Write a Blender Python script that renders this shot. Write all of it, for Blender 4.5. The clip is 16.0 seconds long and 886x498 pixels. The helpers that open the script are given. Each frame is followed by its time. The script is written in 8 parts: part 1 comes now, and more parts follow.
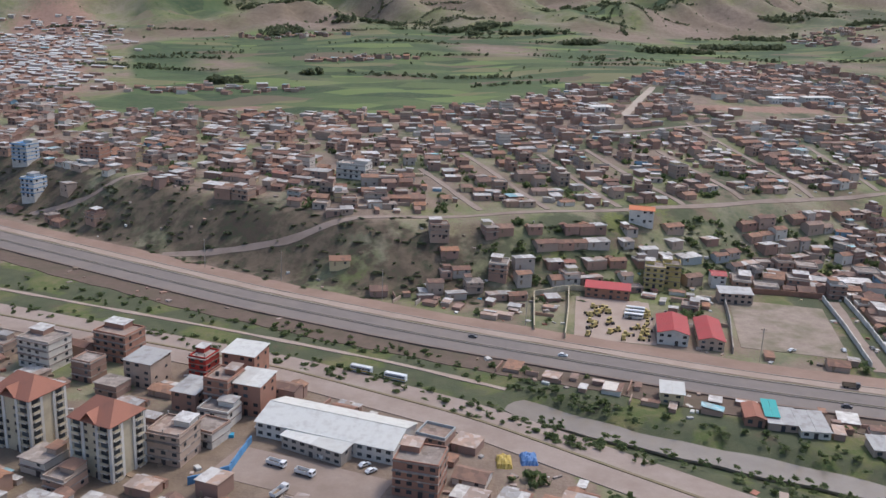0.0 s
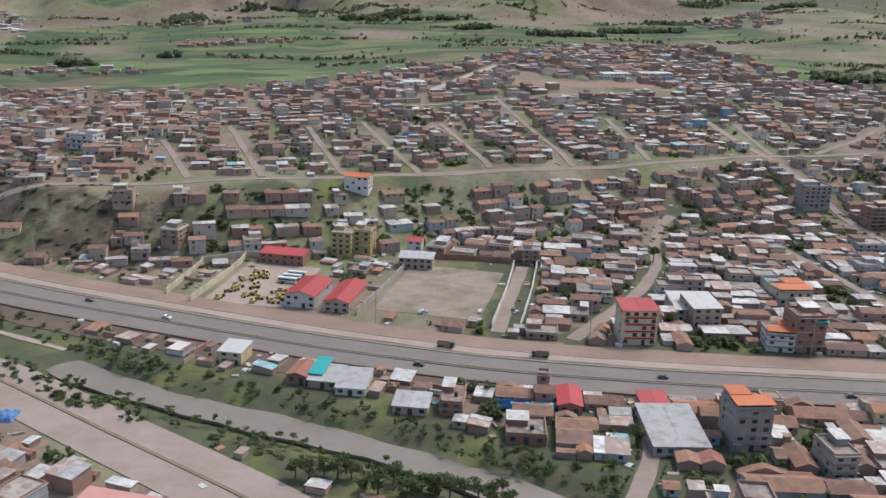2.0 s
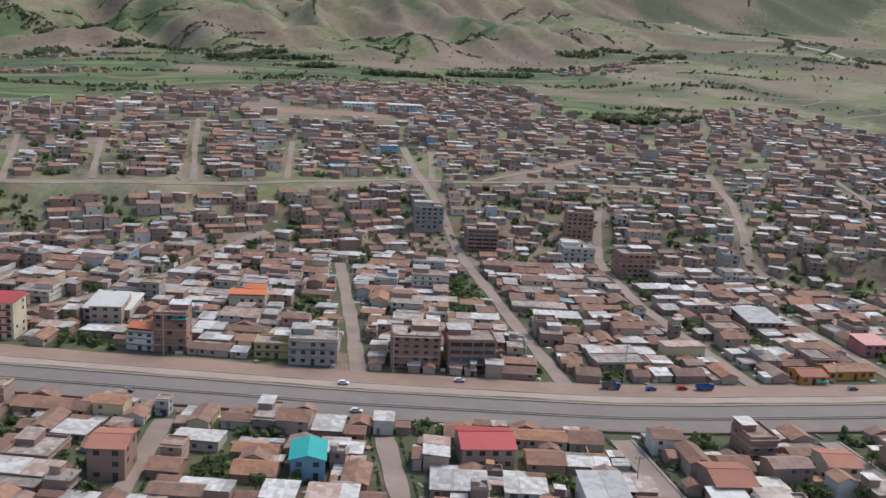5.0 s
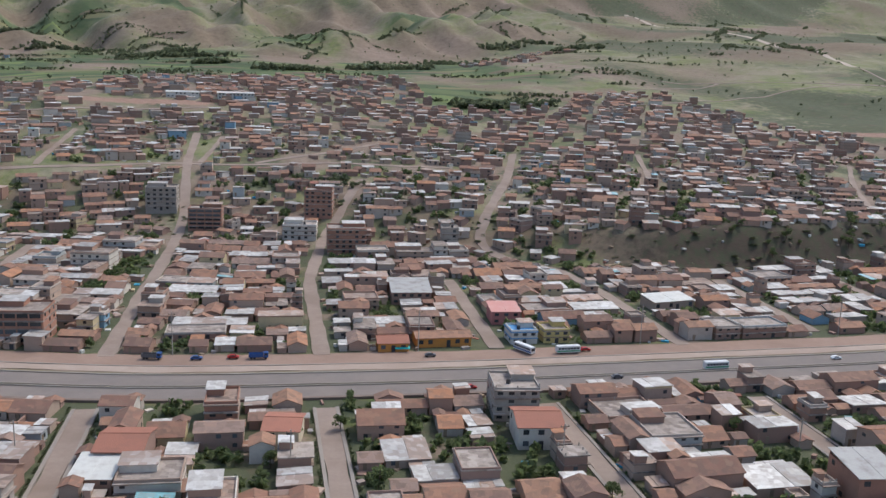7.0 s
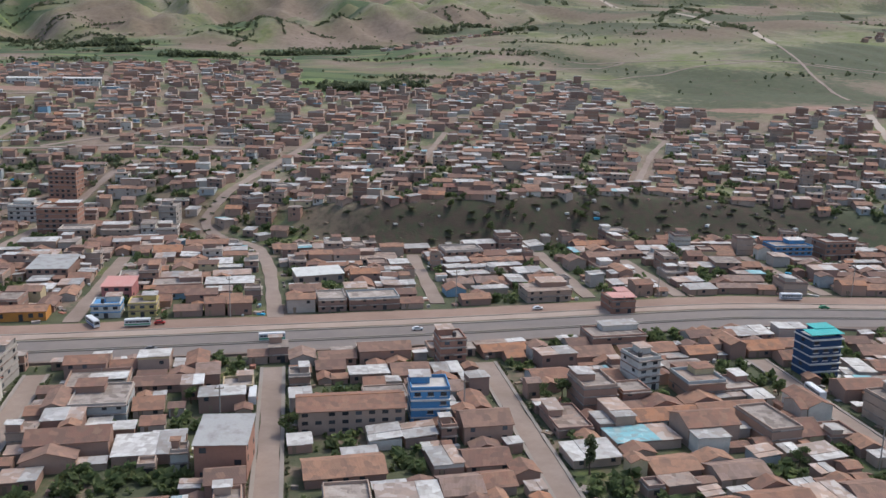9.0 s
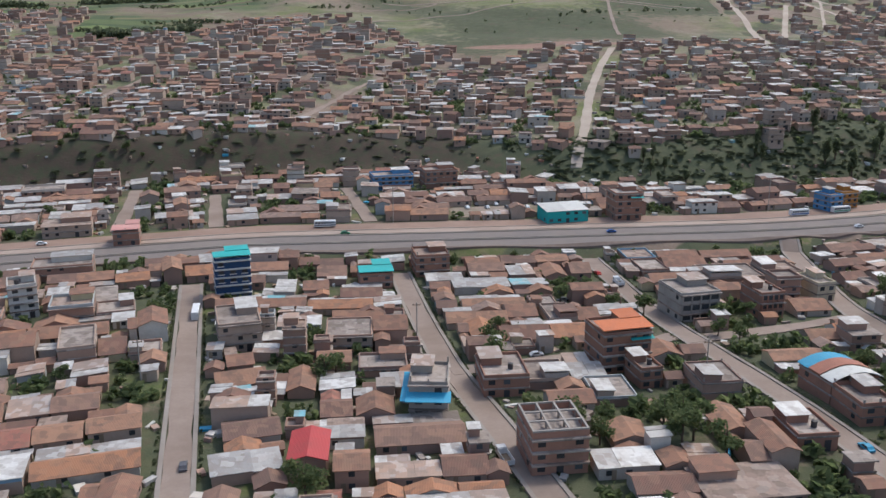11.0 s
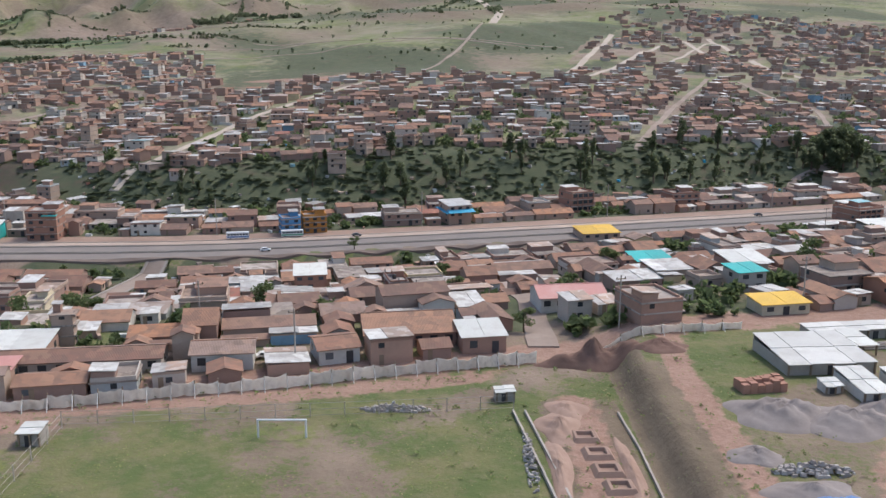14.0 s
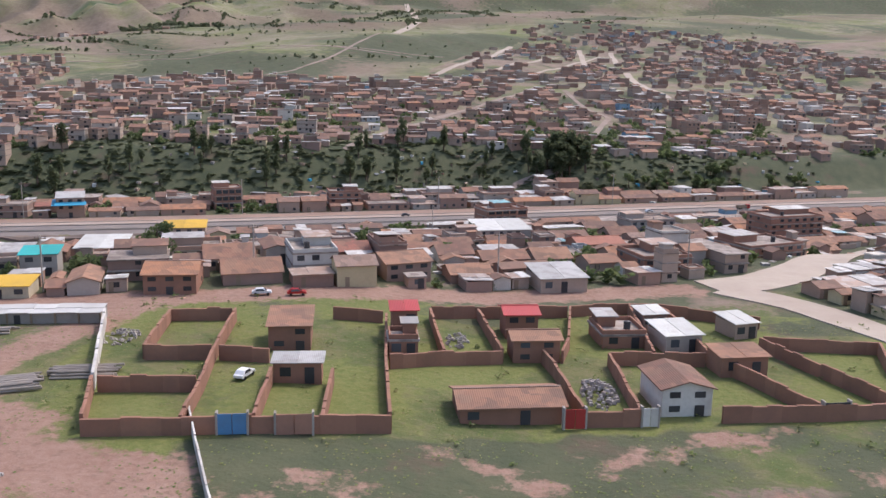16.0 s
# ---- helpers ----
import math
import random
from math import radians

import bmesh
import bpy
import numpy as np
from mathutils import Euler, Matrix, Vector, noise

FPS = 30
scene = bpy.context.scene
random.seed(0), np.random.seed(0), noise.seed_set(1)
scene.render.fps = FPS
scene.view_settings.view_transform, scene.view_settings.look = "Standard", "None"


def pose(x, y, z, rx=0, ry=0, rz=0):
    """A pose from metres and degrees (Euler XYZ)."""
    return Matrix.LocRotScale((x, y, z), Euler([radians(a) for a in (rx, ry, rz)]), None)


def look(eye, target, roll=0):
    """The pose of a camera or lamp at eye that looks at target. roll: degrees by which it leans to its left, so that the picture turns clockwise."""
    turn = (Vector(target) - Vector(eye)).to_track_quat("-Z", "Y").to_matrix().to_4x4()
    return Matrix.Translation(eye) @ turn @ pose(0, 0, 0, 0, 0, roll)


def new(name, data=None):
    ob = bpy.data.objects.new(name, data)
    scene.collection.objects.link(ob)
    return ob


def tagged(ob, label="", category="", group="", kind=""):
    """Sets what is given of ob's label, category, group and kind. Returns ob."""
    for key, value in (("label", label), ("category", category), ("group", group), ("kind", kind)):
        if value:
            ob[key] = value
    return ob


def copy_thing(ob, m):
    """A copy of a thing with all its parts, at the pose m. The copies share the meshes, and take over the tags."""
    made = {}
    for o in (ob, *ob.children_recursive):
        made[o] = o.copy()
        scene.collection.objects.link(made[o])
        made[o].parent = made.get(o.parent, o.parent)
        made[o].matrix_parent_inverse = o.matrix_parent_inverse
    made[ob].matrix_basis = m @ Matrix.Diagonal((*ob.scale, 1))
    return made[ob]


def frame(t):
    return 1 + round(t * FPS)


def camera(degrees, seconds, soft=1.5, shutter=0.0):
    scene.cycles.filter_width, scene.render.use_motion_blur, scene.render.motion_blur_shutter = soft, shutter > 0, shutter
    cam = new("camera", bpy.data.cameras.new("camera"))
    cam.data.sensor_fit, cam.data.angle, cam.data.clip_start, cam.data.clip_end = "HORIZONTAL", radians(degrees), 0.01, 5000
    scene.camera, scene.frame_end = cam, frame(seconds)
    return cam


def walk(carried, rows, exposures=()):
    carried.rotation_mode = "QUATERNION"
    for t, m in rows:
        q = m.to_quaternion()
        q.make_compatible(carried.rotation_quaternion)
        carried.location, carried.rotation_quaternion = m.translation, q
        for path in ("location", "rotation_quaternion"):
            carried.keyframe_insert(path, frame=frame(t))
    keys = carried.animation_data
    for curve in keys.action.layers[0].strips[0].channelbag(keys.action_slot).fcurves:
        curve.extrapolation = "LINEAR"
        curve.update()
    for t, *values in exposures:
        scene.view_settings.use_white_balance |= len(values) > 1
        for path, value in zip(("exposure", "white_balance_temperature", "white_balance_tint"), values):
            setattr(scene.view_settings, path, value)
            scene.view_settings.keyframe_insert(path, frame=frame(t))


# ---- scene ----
cam = camera(52.6, 16.0)
PATH = [
    (0, (0.405, -3.059, 59.671), (0.444, -1.134, 59.13), 2.5),
    (0.5, (17.027, -3.426, 58.664), (17.068, -1.508, 58.1), 2.9),
    (1, (34.373, -2.351, 57.105), (34.415, -0.429, 56.554), 3.1),
    (1.5, (51.437, -1.138, 55.425), (51.479, 0.784, 54.873), 1.8),
    (2, (68.13, 0.873, 53.644), (68.168, 2.797, 53.1), 2.0),
    (2.5, (84.844, 1.725, 52.46), (84.876, 3.654, 51.934), 2.6),
    (3, (101.483, 1.873, 51.613), (101.518, 3.811, 51.12), 3.2),
    (3.5, (118.528, 2.056, 50.69), (118.56, 3.998, 50.21), 3.9),
    (4, (134.465, 2.409, 49.503), (134.51, 4.357, 49.051), 4.1),
    (4.2, (141.277, 2.564, 49.189), (141.318, 4.514, 48.747), 4.2),
    (6.3, (212.276, 6.531, 44.205), (212.324, 8.486, 43.785), 2.3),
    (6.5, (219.191, 7.45, 43.867), (219.233, 9.405, 43.447), 2.3),
    (7, (236.135, 9.215, 43.135), (236.165, 11.171, 42.718), 2.3),
    (7.5, (252.996, 9.997, 42.606), (253.019, 11.957, 42.206), 2.3),
    (8, (270.037, 11.46, 42.305), (270.039, 13.418, 41.897), 1.8),
    (8.5, (287.092, 12.122, 41.912), (287.074, 14.077, 41.489), 1.4),
    (8.7, (293.949, 12.032, 41.864), (293.924, 13.985, 41.434), 1.2),
    (10.8, (368.203, 9.674, 39.532), (368.312, 11.599, 39.001), 1.1),
    (11, (375.967, 10.507, 38.868), (376.065, 12.429, 38.325), 0.1),
    (11.5, (394.992, 12.192, 37.57), (395.06, 14.113, 37.017), -0.5),
    (12, (413.838, 14.076, 36.184), (413.873, 16.007, 35.664), 1.1),
    (12.5, (433.202, 14.265, 35.327), (433.2, 16.204, 34.839), 0.8),
    (13, (451.349, 16.322, 33.666), (451.329, 18.266, 33.196), 0.4),
    (13.5, (469.392, 17.913, 32.324), (469.358, 19.861, 31.874), -0.0),
    (14, (486.974, 20.245, 31.231), (486.935, 22.197, 30.798), 0.1),
    (14.5, (504.585, 22.415, 29.973), (504.542, 24.366, 29.535), 0.2),
    (15, (522.42, 24.35, 29.0), (522.361, 26.296, 28.54), -0.3),
    (15.5, (539.743, 28.152, 27.481), (539.692, 30.105, 27.055), 0.7),
    (16, (556.505, 30.921, 26.395), (556.442, 32.881, 26.003), 1.1),
]
walk(cam, [(t, look(eye, target, roll)) for t, eye, target, roll in PATH], exposures=[(0.0, 0.42, 6150.0, 11.0), (1.5, 0.56, 6150.0, 8.0), (3.0, 0.42, 6150.0, 8.0), (7.0, 0.45, 6150.0, 8.0), (11.0, 0.42, 6150.0, 8.0), (13.5, 0.67, 6150.0, 8.0), (14.5, 0.68, 6250.0, 10.0), (15.0, 0.46, 6250.0, 13.0), (16.0, 0.74, 6300.0, 16.0)])


# ---- ground heights ----
def ease(v):
    v = np.clip(v, 0.0, 1.0)
    return v * v * (3.0 - 2.0 * v)


ROAD_X = (-400, -113, -63, -34, 0, 27, 55, 80, 105, 130, 160, 200, 240, 285, 305, 350, 380, 441, 460, 500, 555, 600, 640, 760, 1200)
ROAD_Y = (370, 214, 186, 170, 154.5, 144.5, 134.5, 128, 125, 123.7, 122, 122, 128.5, 138.5, 143, 155, 156.5, 160.5, 164.5, 175.5, 193, 209, 223, 262, 420)
FOOT_X = (-400, -114, -74, -34, -12, 18, 54, 62, 100, 150, 200, 263, 287, 311, 338, 358, 390, 423, 446, 482, 507, 530, 555, 588, 630, 760, 1200)
FOOT_Y = (390, 229, 201, 180, 170, 170, 181, 186, 198, 205, 207, 199, 194, 199, 208, 212, 205, 193, 193, 198, 205, 215, 230, 228, 241, 285, 445)
BANK_X = (-400, -100, -20, 10, 60, 120, 200, 260, 285, 310, 350, 380, 410, 440, 480, 560, 620, 1200)
BANK_H = (11, 11, 11, 10.5, 10.5, 9, 6, 5.2, 7.8, 9, 8.4, 5.8, 6.2, 8, 10, 9, 7, 7)
BANK_W = (24, 24, 22, 28, 34, 56, 50, 22, 12, 11, 13, 18, 16, 18, 22, 18, 16, 16)


def road_y(x):
    return np.interp(x, ROAD_X, ROAD_Y)


def ripple(x, y, size, seed):
    """A cheap smooth unevenness between -1 and 1."""
    a, b = x / size, y / size
    return (np.sin(a * 1.7 + seed) * np.cos(b * 1.3 - seed * 2) + np.sin(a * 0.9 - b * 1.1 + seed * 3) * 0.7
            + np.sin(a * 2.9 + b * 2.3 + seed) * 0.4) / 2.1


def height(x, y):
    """Height of the ground: valley floor, river cut, terrace by the airfield, bank, plateau, hills and far mountains."""
    x, y = np.asarray(x, float), np.asarray(y, float)
    foot = np.interp(x, FOOT_X, FOOT_Y)
    d = y - foot
    bank = np.interp(x, BANK_X, BANK_H) * ease(d / np.interp(x, BANK_X, BANK_W))
    behind = np.maximum(d - 20.0, 0.0)
    rise = np.interp(x, (-120, 10, 110, 220, 300), (0.01, 0.055, 0.125, 0.125, 0.10))
    z = bank + rise * np.minimum(behind, 110.0) + 0.05 * np.clip(behind - 110.0, 0.0, 330.0)
    z = z + 0.7 * ripple(x, y, 21.0, 1.0) * ease(d / 30.0) + 2.0 * ripple(x, y, 70.0, 2.0) * ease(d / 90.0)
    # a long hill rises behind the fields, and ends above the side valley
    start = 690.0 + 0.10 * (x - 100.0) + 25.0 * ripple(x, y, 160.0, 5.0)
    left = ease((470.0 + 0.10 * (y - 600.0) - x) / 330.0)
    hill = np.maximum(y - start, 0.0)
    z = z + left * (0.23 * hill + 13.0 * ripple(x, y, 62.0, 4.0) * ease(hill / 120.0) + 8.0 * ripple(x, y, 21.0, 7.0) * ease(hill / 80.0) - 20.0 * np.abs(ripple(x + 0.3 * y, y * 0.35, 34.0, 9.0)) * ease(hill / 110.0) + 2.6 * ripple(x, y, 8.0, 5.5) * ease(hill / 60.0))
    z = z + (1 - left) * (0.085 * np.maximum(y - 430.0, 0.0) + 5.0 * ripple(x, y, 90.0, 8.0) * ease((y - 430.0) / 200.0) + 1.6 * ripple(x, y, 26.0, 2.5) * ease((y - 400.0) / 100.0))
    far = np.maximum(y - 1150.0 - 0.12 * np.abs(x - 500.0), 0.0)
    z = z + far * 0.36 + 34.0 * ripple(x, y, 150.0, 3.0) * ease(far / 250.0) + 14.0 * ripple(x, y, 52.0, 6.0) * ease(far / 150.0)
    # the terrace of the playing field, and the higher ground beyond an earth cut
    cut = np.where(y < 92.0, 1.0, 1.0 + (y - 92.0) * 0.5)
    step = 5.2 + 1.9 * ease((x - 500.5 + cut) / (2 * cut)) - 1.2 * ease((x - 543.0) / 18.0)
    z = z + step * ease((y - 28.0) / 25.0) * ease((x - 424.0 - 0.25 * (y - 90.0)) / 20.0) * ease((143.0 + 0.20 * (x - 500.0) - y) / 30.0)
    # the highway runs on a bank above the blocks between it and the terrace
    low = (345.0, 375.0), (495.0, 525.0)
    mid = road_y(x)
    z = z - 1.8 * ease((x - low[0][0]) / 30.0) * ease((low[1][1] - x) / 30.0) * ease((mid - 9.2 - y) / 1.4) * ease((y - mid + 75.0) / 45.0)
    return z


# ---- sky, sun ----
SUN_ELEVATION, SUN_HEADING = 56.0, 48.0   # degrees; heading from +y towards +x
sky_world = bpy.data.worlds.new("sky")
sky_world.use_nodes = True
scene.world = sky_world
sky_nodes = sky_world.node_tree
sky = sky_nodes.nodes.new("ShaderNodeTexSky")
sky.sky_type = "NISHITA"
sky.sun_disc = False
sky.sun_elevation, sky.sun_rotation = radians(SUN_ELEVATION), radians(SUN_HEADING)
sky.air_density, sky.dust_density, sky.ozone_density = 1.0, 3.0, 1.0
sky_nodes.links.new(sky.outputs[0], sky_nodes.nodes["Background"].inputs[0])
sky_nodes.nodes["Background"].inputs[1].default_value = 0.15
sun_data = bpy.data.lights.new("sun", "SUN")
sun_data.energy, sun_data.angle, sun_data.color = 1.3, radians(9.0), (1.0, 0.95, 0.87)
sun = new("sun", sun_data)
_e, _a = radians(SUN_ELEVATION), radians(SUN_HEADING)
sun.matrix_world = look((200 + 400 * math.sin(_a) * math.cos(_e), 200 + 400 * math.cos(_a) * math.cos(_e), 400 * math.sin(_e)), (200, 200, 0))
scene.view_settings.exposure = 0.0


# ---- materials ----
def shader(name, rough=0.85, metal=0.0):
    m = bpy.data.materials.new(name)
    m.use_nodes = True
    b = m.node_tree.nodes["Principled BSDF"]
    b.inputs["Roughness"].default_value, b.inputs["Metallic"].default_value = rough, metal
    b.inputs["Specular IOR Level"].default_value = 0.25
    return m, m.node_tree, b


def add_node(tree, kind, values=None):
    n = tree.nodes.new(kind)
    for k, v in (values or {}).items():
        n.inputs[k].default_value = v
    return n


def noise_node(tree, size, detail=4.0, rough=0.6, coords="world"):
    """Noise with features of about that many metres; by place in the world, or in the thing."""
    n = add_node(tree, "ShaderNodeTexNoise", {"Scale": 1.0 / size, "Detail": detail, "Roughness": rough})
    if coords == "world":
        g = add_node(tree, "ShaderNodeNewGeometry")
        tree.links.new(g.outputs["Position"], n.inputs["Vector"])
    else:
        g = add_node(tree, "ShaderNodeTexCoord")
        tree.links.new(g.outputs["Object"], n.inputs["Vector"])
    return n.outputs["Fac"]


def mixed(tree, fac, a, b, blend="MIX"):
    n = add_node(tree, "ShaderNodeMix")
    n.data_type, n.blend_type, n.clamp_factor = "RGBA", blend, True
    for sock, v in ((n.inputs[0], fac), (n.inputs[6], a), (n.inputs[7], b)):
        if hasattr(v, "is_linked"):
            tree.links.new(v, sock)
        else:
            sock.default_value = v if isinstance(v, float) else (*v, 1.0)
    return n.outputs[2]


def ranged(tree, value, lo, hi, to_lo=0.0, to_hi=1.0):
    n = add_node(tree, "ShaderNodeMapRange", {"From Min": lo, "From Max": hi, "To Min": to_lo, "To Max": to_hi})
    n.clamp = True
    tree.links.new(value, n.inputs["Value"])
    return n.outputs[0]


def chance(tree):
    """A random number for each thing and each loose piece of a mesh."""
    o, g = add_node(tree, "ShaderNodeObjectInfo"), add_node(tree, "ShaderNodeNewGeometry")
    s, f = add_node(tree, "ShaderNodeMath"), add_node(tree, "ShaderNodeMath")
    s.operation, f.operation = "ADD", "FRACT"
    tree.links.new(o.outputs["Random"], s.inputs[0])
    tree.links.new(g.outputs["Random Per Island"], s.inputs[1])
    tree.links.new(s.outputs[0], f.inputs[0])
    return f.outputs[0]


def ramp(tree, value, stops, constant=False):
    n = add_node(tree, "ShaderNodeValToRGB")
    n.color_ramp.interpolation = "CONSTANT" if constant else "LINEAR"
    e = n.color_ramp.elements
    while len(e) < len(stops):
        e.new(0.5)
    for i, (p, c) in enumerate(stops):
        e[i].position, e[i].color = p, (*c, 1.0)
    tree.links.new(value, n.inputs[0])
    return n.outputs[0]


def bumped(tree, b, height_socket, strength=0.4, distance=0.05):
    n = add_node(tree, "ShaderNodeBump", {"Strength": strength, "Distance": distance})
    tree.links.new(height_socket, n.inputs["Height"])
    tree.links.new(n.outputs[0], b.inputs["Normal"])


def surface(name, stops, rough=0.85, metal=0.0, grain=0.25, stain=2.2, stained=(0.10, 0.075, 0.06), amount=0.35, relief=0.3, wave=0.0, constant=True, patch=0.0, pale=(0.55, 0.48, 0.42)):
    """A material whose colour is drawn for each piece from stops, with grain, stains and relief; wave: the pitch of corrugation or tile courses."""
    m, t, b = shader(name, rough, metal)
    col = ramp(t, chance(t), stops, constant)
    fine = noise_node(t, grain, 3.0)
    col = mixed(t, ranged(t, fine, 0.25, 0.75, 0.0, 0.30), col, mixed(t, 0.5, col, stained))
    col = mixed(t, ranged(t, noise_node(t, stain, 5.0), 0.48, 0.72, 0.0, amount), col, stained)
    hgt = fine
    if patch:
        # single sheets or mended patches differ in tone
        cells = add_node(t, "ShaderNodeTexVoronoi", {"Scale": 1.0 / patch, "Randomness": 0.75})
        cells.distance = "CHEBYCHEV"
        c = add_node(t, "ShaderNodeTexCoord")
        t.links.new(c.outputs["Object"], cells.inputs["Vector"])
        sep = add_node(t, "ShaderNodeSeparateColor")
        t.links.new(cells.outputs["Color"], sep.inputs[0])
        col = mixed(t, ranged(t, sep.outputs[0], 0.35, 0.9, 0.0, 0.5), col, stained)
        col = mixed(t, ranged(t, sep.outputs[1], 0.55, 1.0, 0.0, 0.28), col, pale)
    if wave:
        w = add_node(t, "ShaderNodeTexWave", {"Scale": 0.314 / wave, "Distortion": 0.4, "Detail": 1.0})
        w.bands_direction = "X"
        c = add_node(t, "ShaderNodeTexCoord")
        t.links.new(c.outputs["Object"], w.inputs["Vector"])
        col = mixed(t, ranged(t, w.outputs["Fac"], 0.0, 0.45, 0.09, 0.0), col, stained)
        hgt = w.outputs["Fac"]
    t.links.new(col, b.inputs["Base Color"])
    bumped(t, b, hgt, relief, 0.04)
    return m


BRICKS = [(0.0, (0.37, 0.225, 0.165)), (0.12, (0.31, 0.19, 0.145)), (0.26, (0.42, 0.265, 0.195)), (0.40, (0.33, 0.215, 0.17)), (0.54, (0.40, 0.29, 0.225)),
          (0.66, (0.45, 0.335, 0.26)), (0.78, (0.47, 0.40, 0.34)), (0.88, (0.64, 0.58, 0.50)), (0.945, (0.56, 0.45, 0.27)), (0.972, (0.40, 0.42, 0.41)), (0.99, (0.22, 0.36, 0.46))]
TILES = [(0.0, (0.285, 0.15, 0.102)), (0.16, (0.225, 0.122, 0.09)), (0.32, (0.325, 0.172, 0.112)), (0.46, (0.20, 0.12, 0.094)), (0.60, (0.365, 0.20, 0.128)),
         (0.76, (0.275, 0.165, 0.122)), (0.86, (0.42, 0.20, 0.11)), (0.93, (0.31, 0.215, 0.172)), (0.985, (0.36, 0.15, 0.11))]
SHEETS = [(0.0, (0.56, 0.54, 0.50)), (0.16, (0.43, 0.41, 0.385)), (0.32, (0.33, 0.315, 0.295)), (0.50, (0.66, 0.64, 0.60)), (0.62, (0.34, 0.25, 0.20)),
          (0.72, (0.57, 0.55, 0.51)), (0.83, (0.43, 0.29, 0.215)), (0.975, (0.20, 0.46, 0.50))]
SLABS = [(0.0, (0.34, 0.285, 0.245)), (0.3, (0.28, 0.23, 0.195)), (0.55, (0.41, 0.345, 0.295)), (0.8, (0.33, 0.24, 0.19))]

MAT = {}
MAT["brick"] = surface("brick_wall", BRICKS, 0.9, amount=0.28, stained=(0.17, 0.13, 0.105))
MAT["tile"] = surface("clay_tile", TILES, 0.9, amount=0.55, stained=(0.15, 0.105, 0.082), wave=0.13, relief=0.35, stain=1.1, patch=0.8, pale=(0.42, 0.25, 0.16))
MAT["sheet"] = surface("metal_sheet", SHEETS, 0.5, 0.1, amount=0.55, stained=(0.25, 0.20, 0.165), wave=0.12, relief=0.15, stain=1.0, patch=0.75, pale=(0.8, 0.78, 0.74))
MAT["slab"] = surface("concrete_slab", SLABS, 0.92, amount=0.5, stain=1.0, patch=0.9)
# window panes; the same dark also stands for the shade in open galleries
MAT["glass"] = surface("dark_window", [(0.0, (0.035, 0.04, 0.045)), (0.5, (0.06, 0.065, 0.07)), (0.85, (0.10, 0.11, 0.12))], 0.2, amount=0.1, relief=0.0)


def plain(name, colour, rough=0.8, metal=0.0, amount=0.3, stained=(0.12, 0.09, 0.07), **more):
    dim = tuple(c * 0.86 for c in colour)
    return surface(name, [(0.0, colour), (0.5, dim)], rough, metal, amount=amount, stained=stained, **more)


def paint(key, colour, **more):
    if key not in MAT:
        MAT[key] = plain(key, colour, **more)
    return MAT[key]


paint("white_sheet", (0.61, 0.60, 0.55), rough=0.55, amount=0.6, wave=0.12, stained=(0.40, 0.36, 0.32), stain=1.1)
paint("red_sheet", (0.46, 0.06, 0.06), rough=0.5, amount=0.2, wave=0.12)
paint("salmon_sheet", (0.55, 0.25, 0.215), rough=0.6, amount=0.35, wave=0.12, stained=(0.55, 0.42, 0.36))
paint("terracotta", (0.40, 0.17, 0.115), rough=0.8, amount=0.3, wave=0.12)
paint("orange_sheet", (0.60, 0.17, 0.06), rough=0.55, amount=0.2, wave=0.12)
paint("teal_sheet", (0.03, 0.42, 0.40), rough=0.5, amount=0.15, wave=0.12)
paint("blue_sheet", (0.05, 0.38, 0.58), rough=0.5, amount=0.15, wave=0.12)
paint("yellow_sheet", (0.70, 0.42, 0.05), rough=0.55, amount=0.2, wave=0.12)
paint("grey_sheet", (0.47, 0.455, 0.43), rough=0.6, amount=0.5, wave=0.12, stain=1.3)
paint("dull_sheet", (0.58, 0.56, 0.52), rough=0.65, amount=0.55, wave=0.12, stained=(0.36, 0.33, 0.30), stain=1.6)
paint("white_plaster", (0.66, 0.62, 0.56), rough=0.9)
paint("cream_plaster", (0.60, 0.51, 0.36), rough=0.9)
paint("yellow_plaster", (0.58, 0.45, 0.18), rough=0.9)
paint("orange_plaster", (0.58, 0.25, 0.06), rough=0.9)
paint("red_plaster", (0.42, 0.05, 0.04), rough=0.9)
paint("blue_plaster", (0.11, 0.29, 0.52), rough=0.9)
paint("navy_plaster", (0.02, 0.06, 0.14), rough=0.8)
paint("teal_plaster", (0.03, 0.38, 0.36), rough=0.9)
paint("pink_plaster", (0.55, 0.22, 0.20), rough=0.9)
paint("red_brick", (0.385, 0.20, 0.14), rough=0.92, amount=0.35)
paint("brown_brick", (0.335, 0.17, 0.115), rough=0.92, amount=0.35)
paint("concrete", (0.40, 0.355, 0.31), rough=0.9)
paint("dark_metal", (0.05, 0.05, 0.055), rough=0.5)
paint("rubber", (0.02, 0.02, 0.02), rough=0.9)
paint("white_paint", (0.78, 0.78, 0.77), rough=0.35, amount=0.08)
paint("timber", (0.30, 0.22, 0.15), rough=0.9)
paint("trunk", (0.12, 0.085, 0.06), rough=0.95)
paint("car_red", (0.45, 0.02, 0.02), rough=0.3, amount=0.05)
paint("car_blue", (0.03, 0.10, 0.30), rough=0.3, amount=0.05)
paint("car_grey", (0.12, 0.12, 0.13), rough=0.3, amount=0.05)
paint("car_green", (0.05, 0.30, 0.14), rough=0.35, amount=0.05)
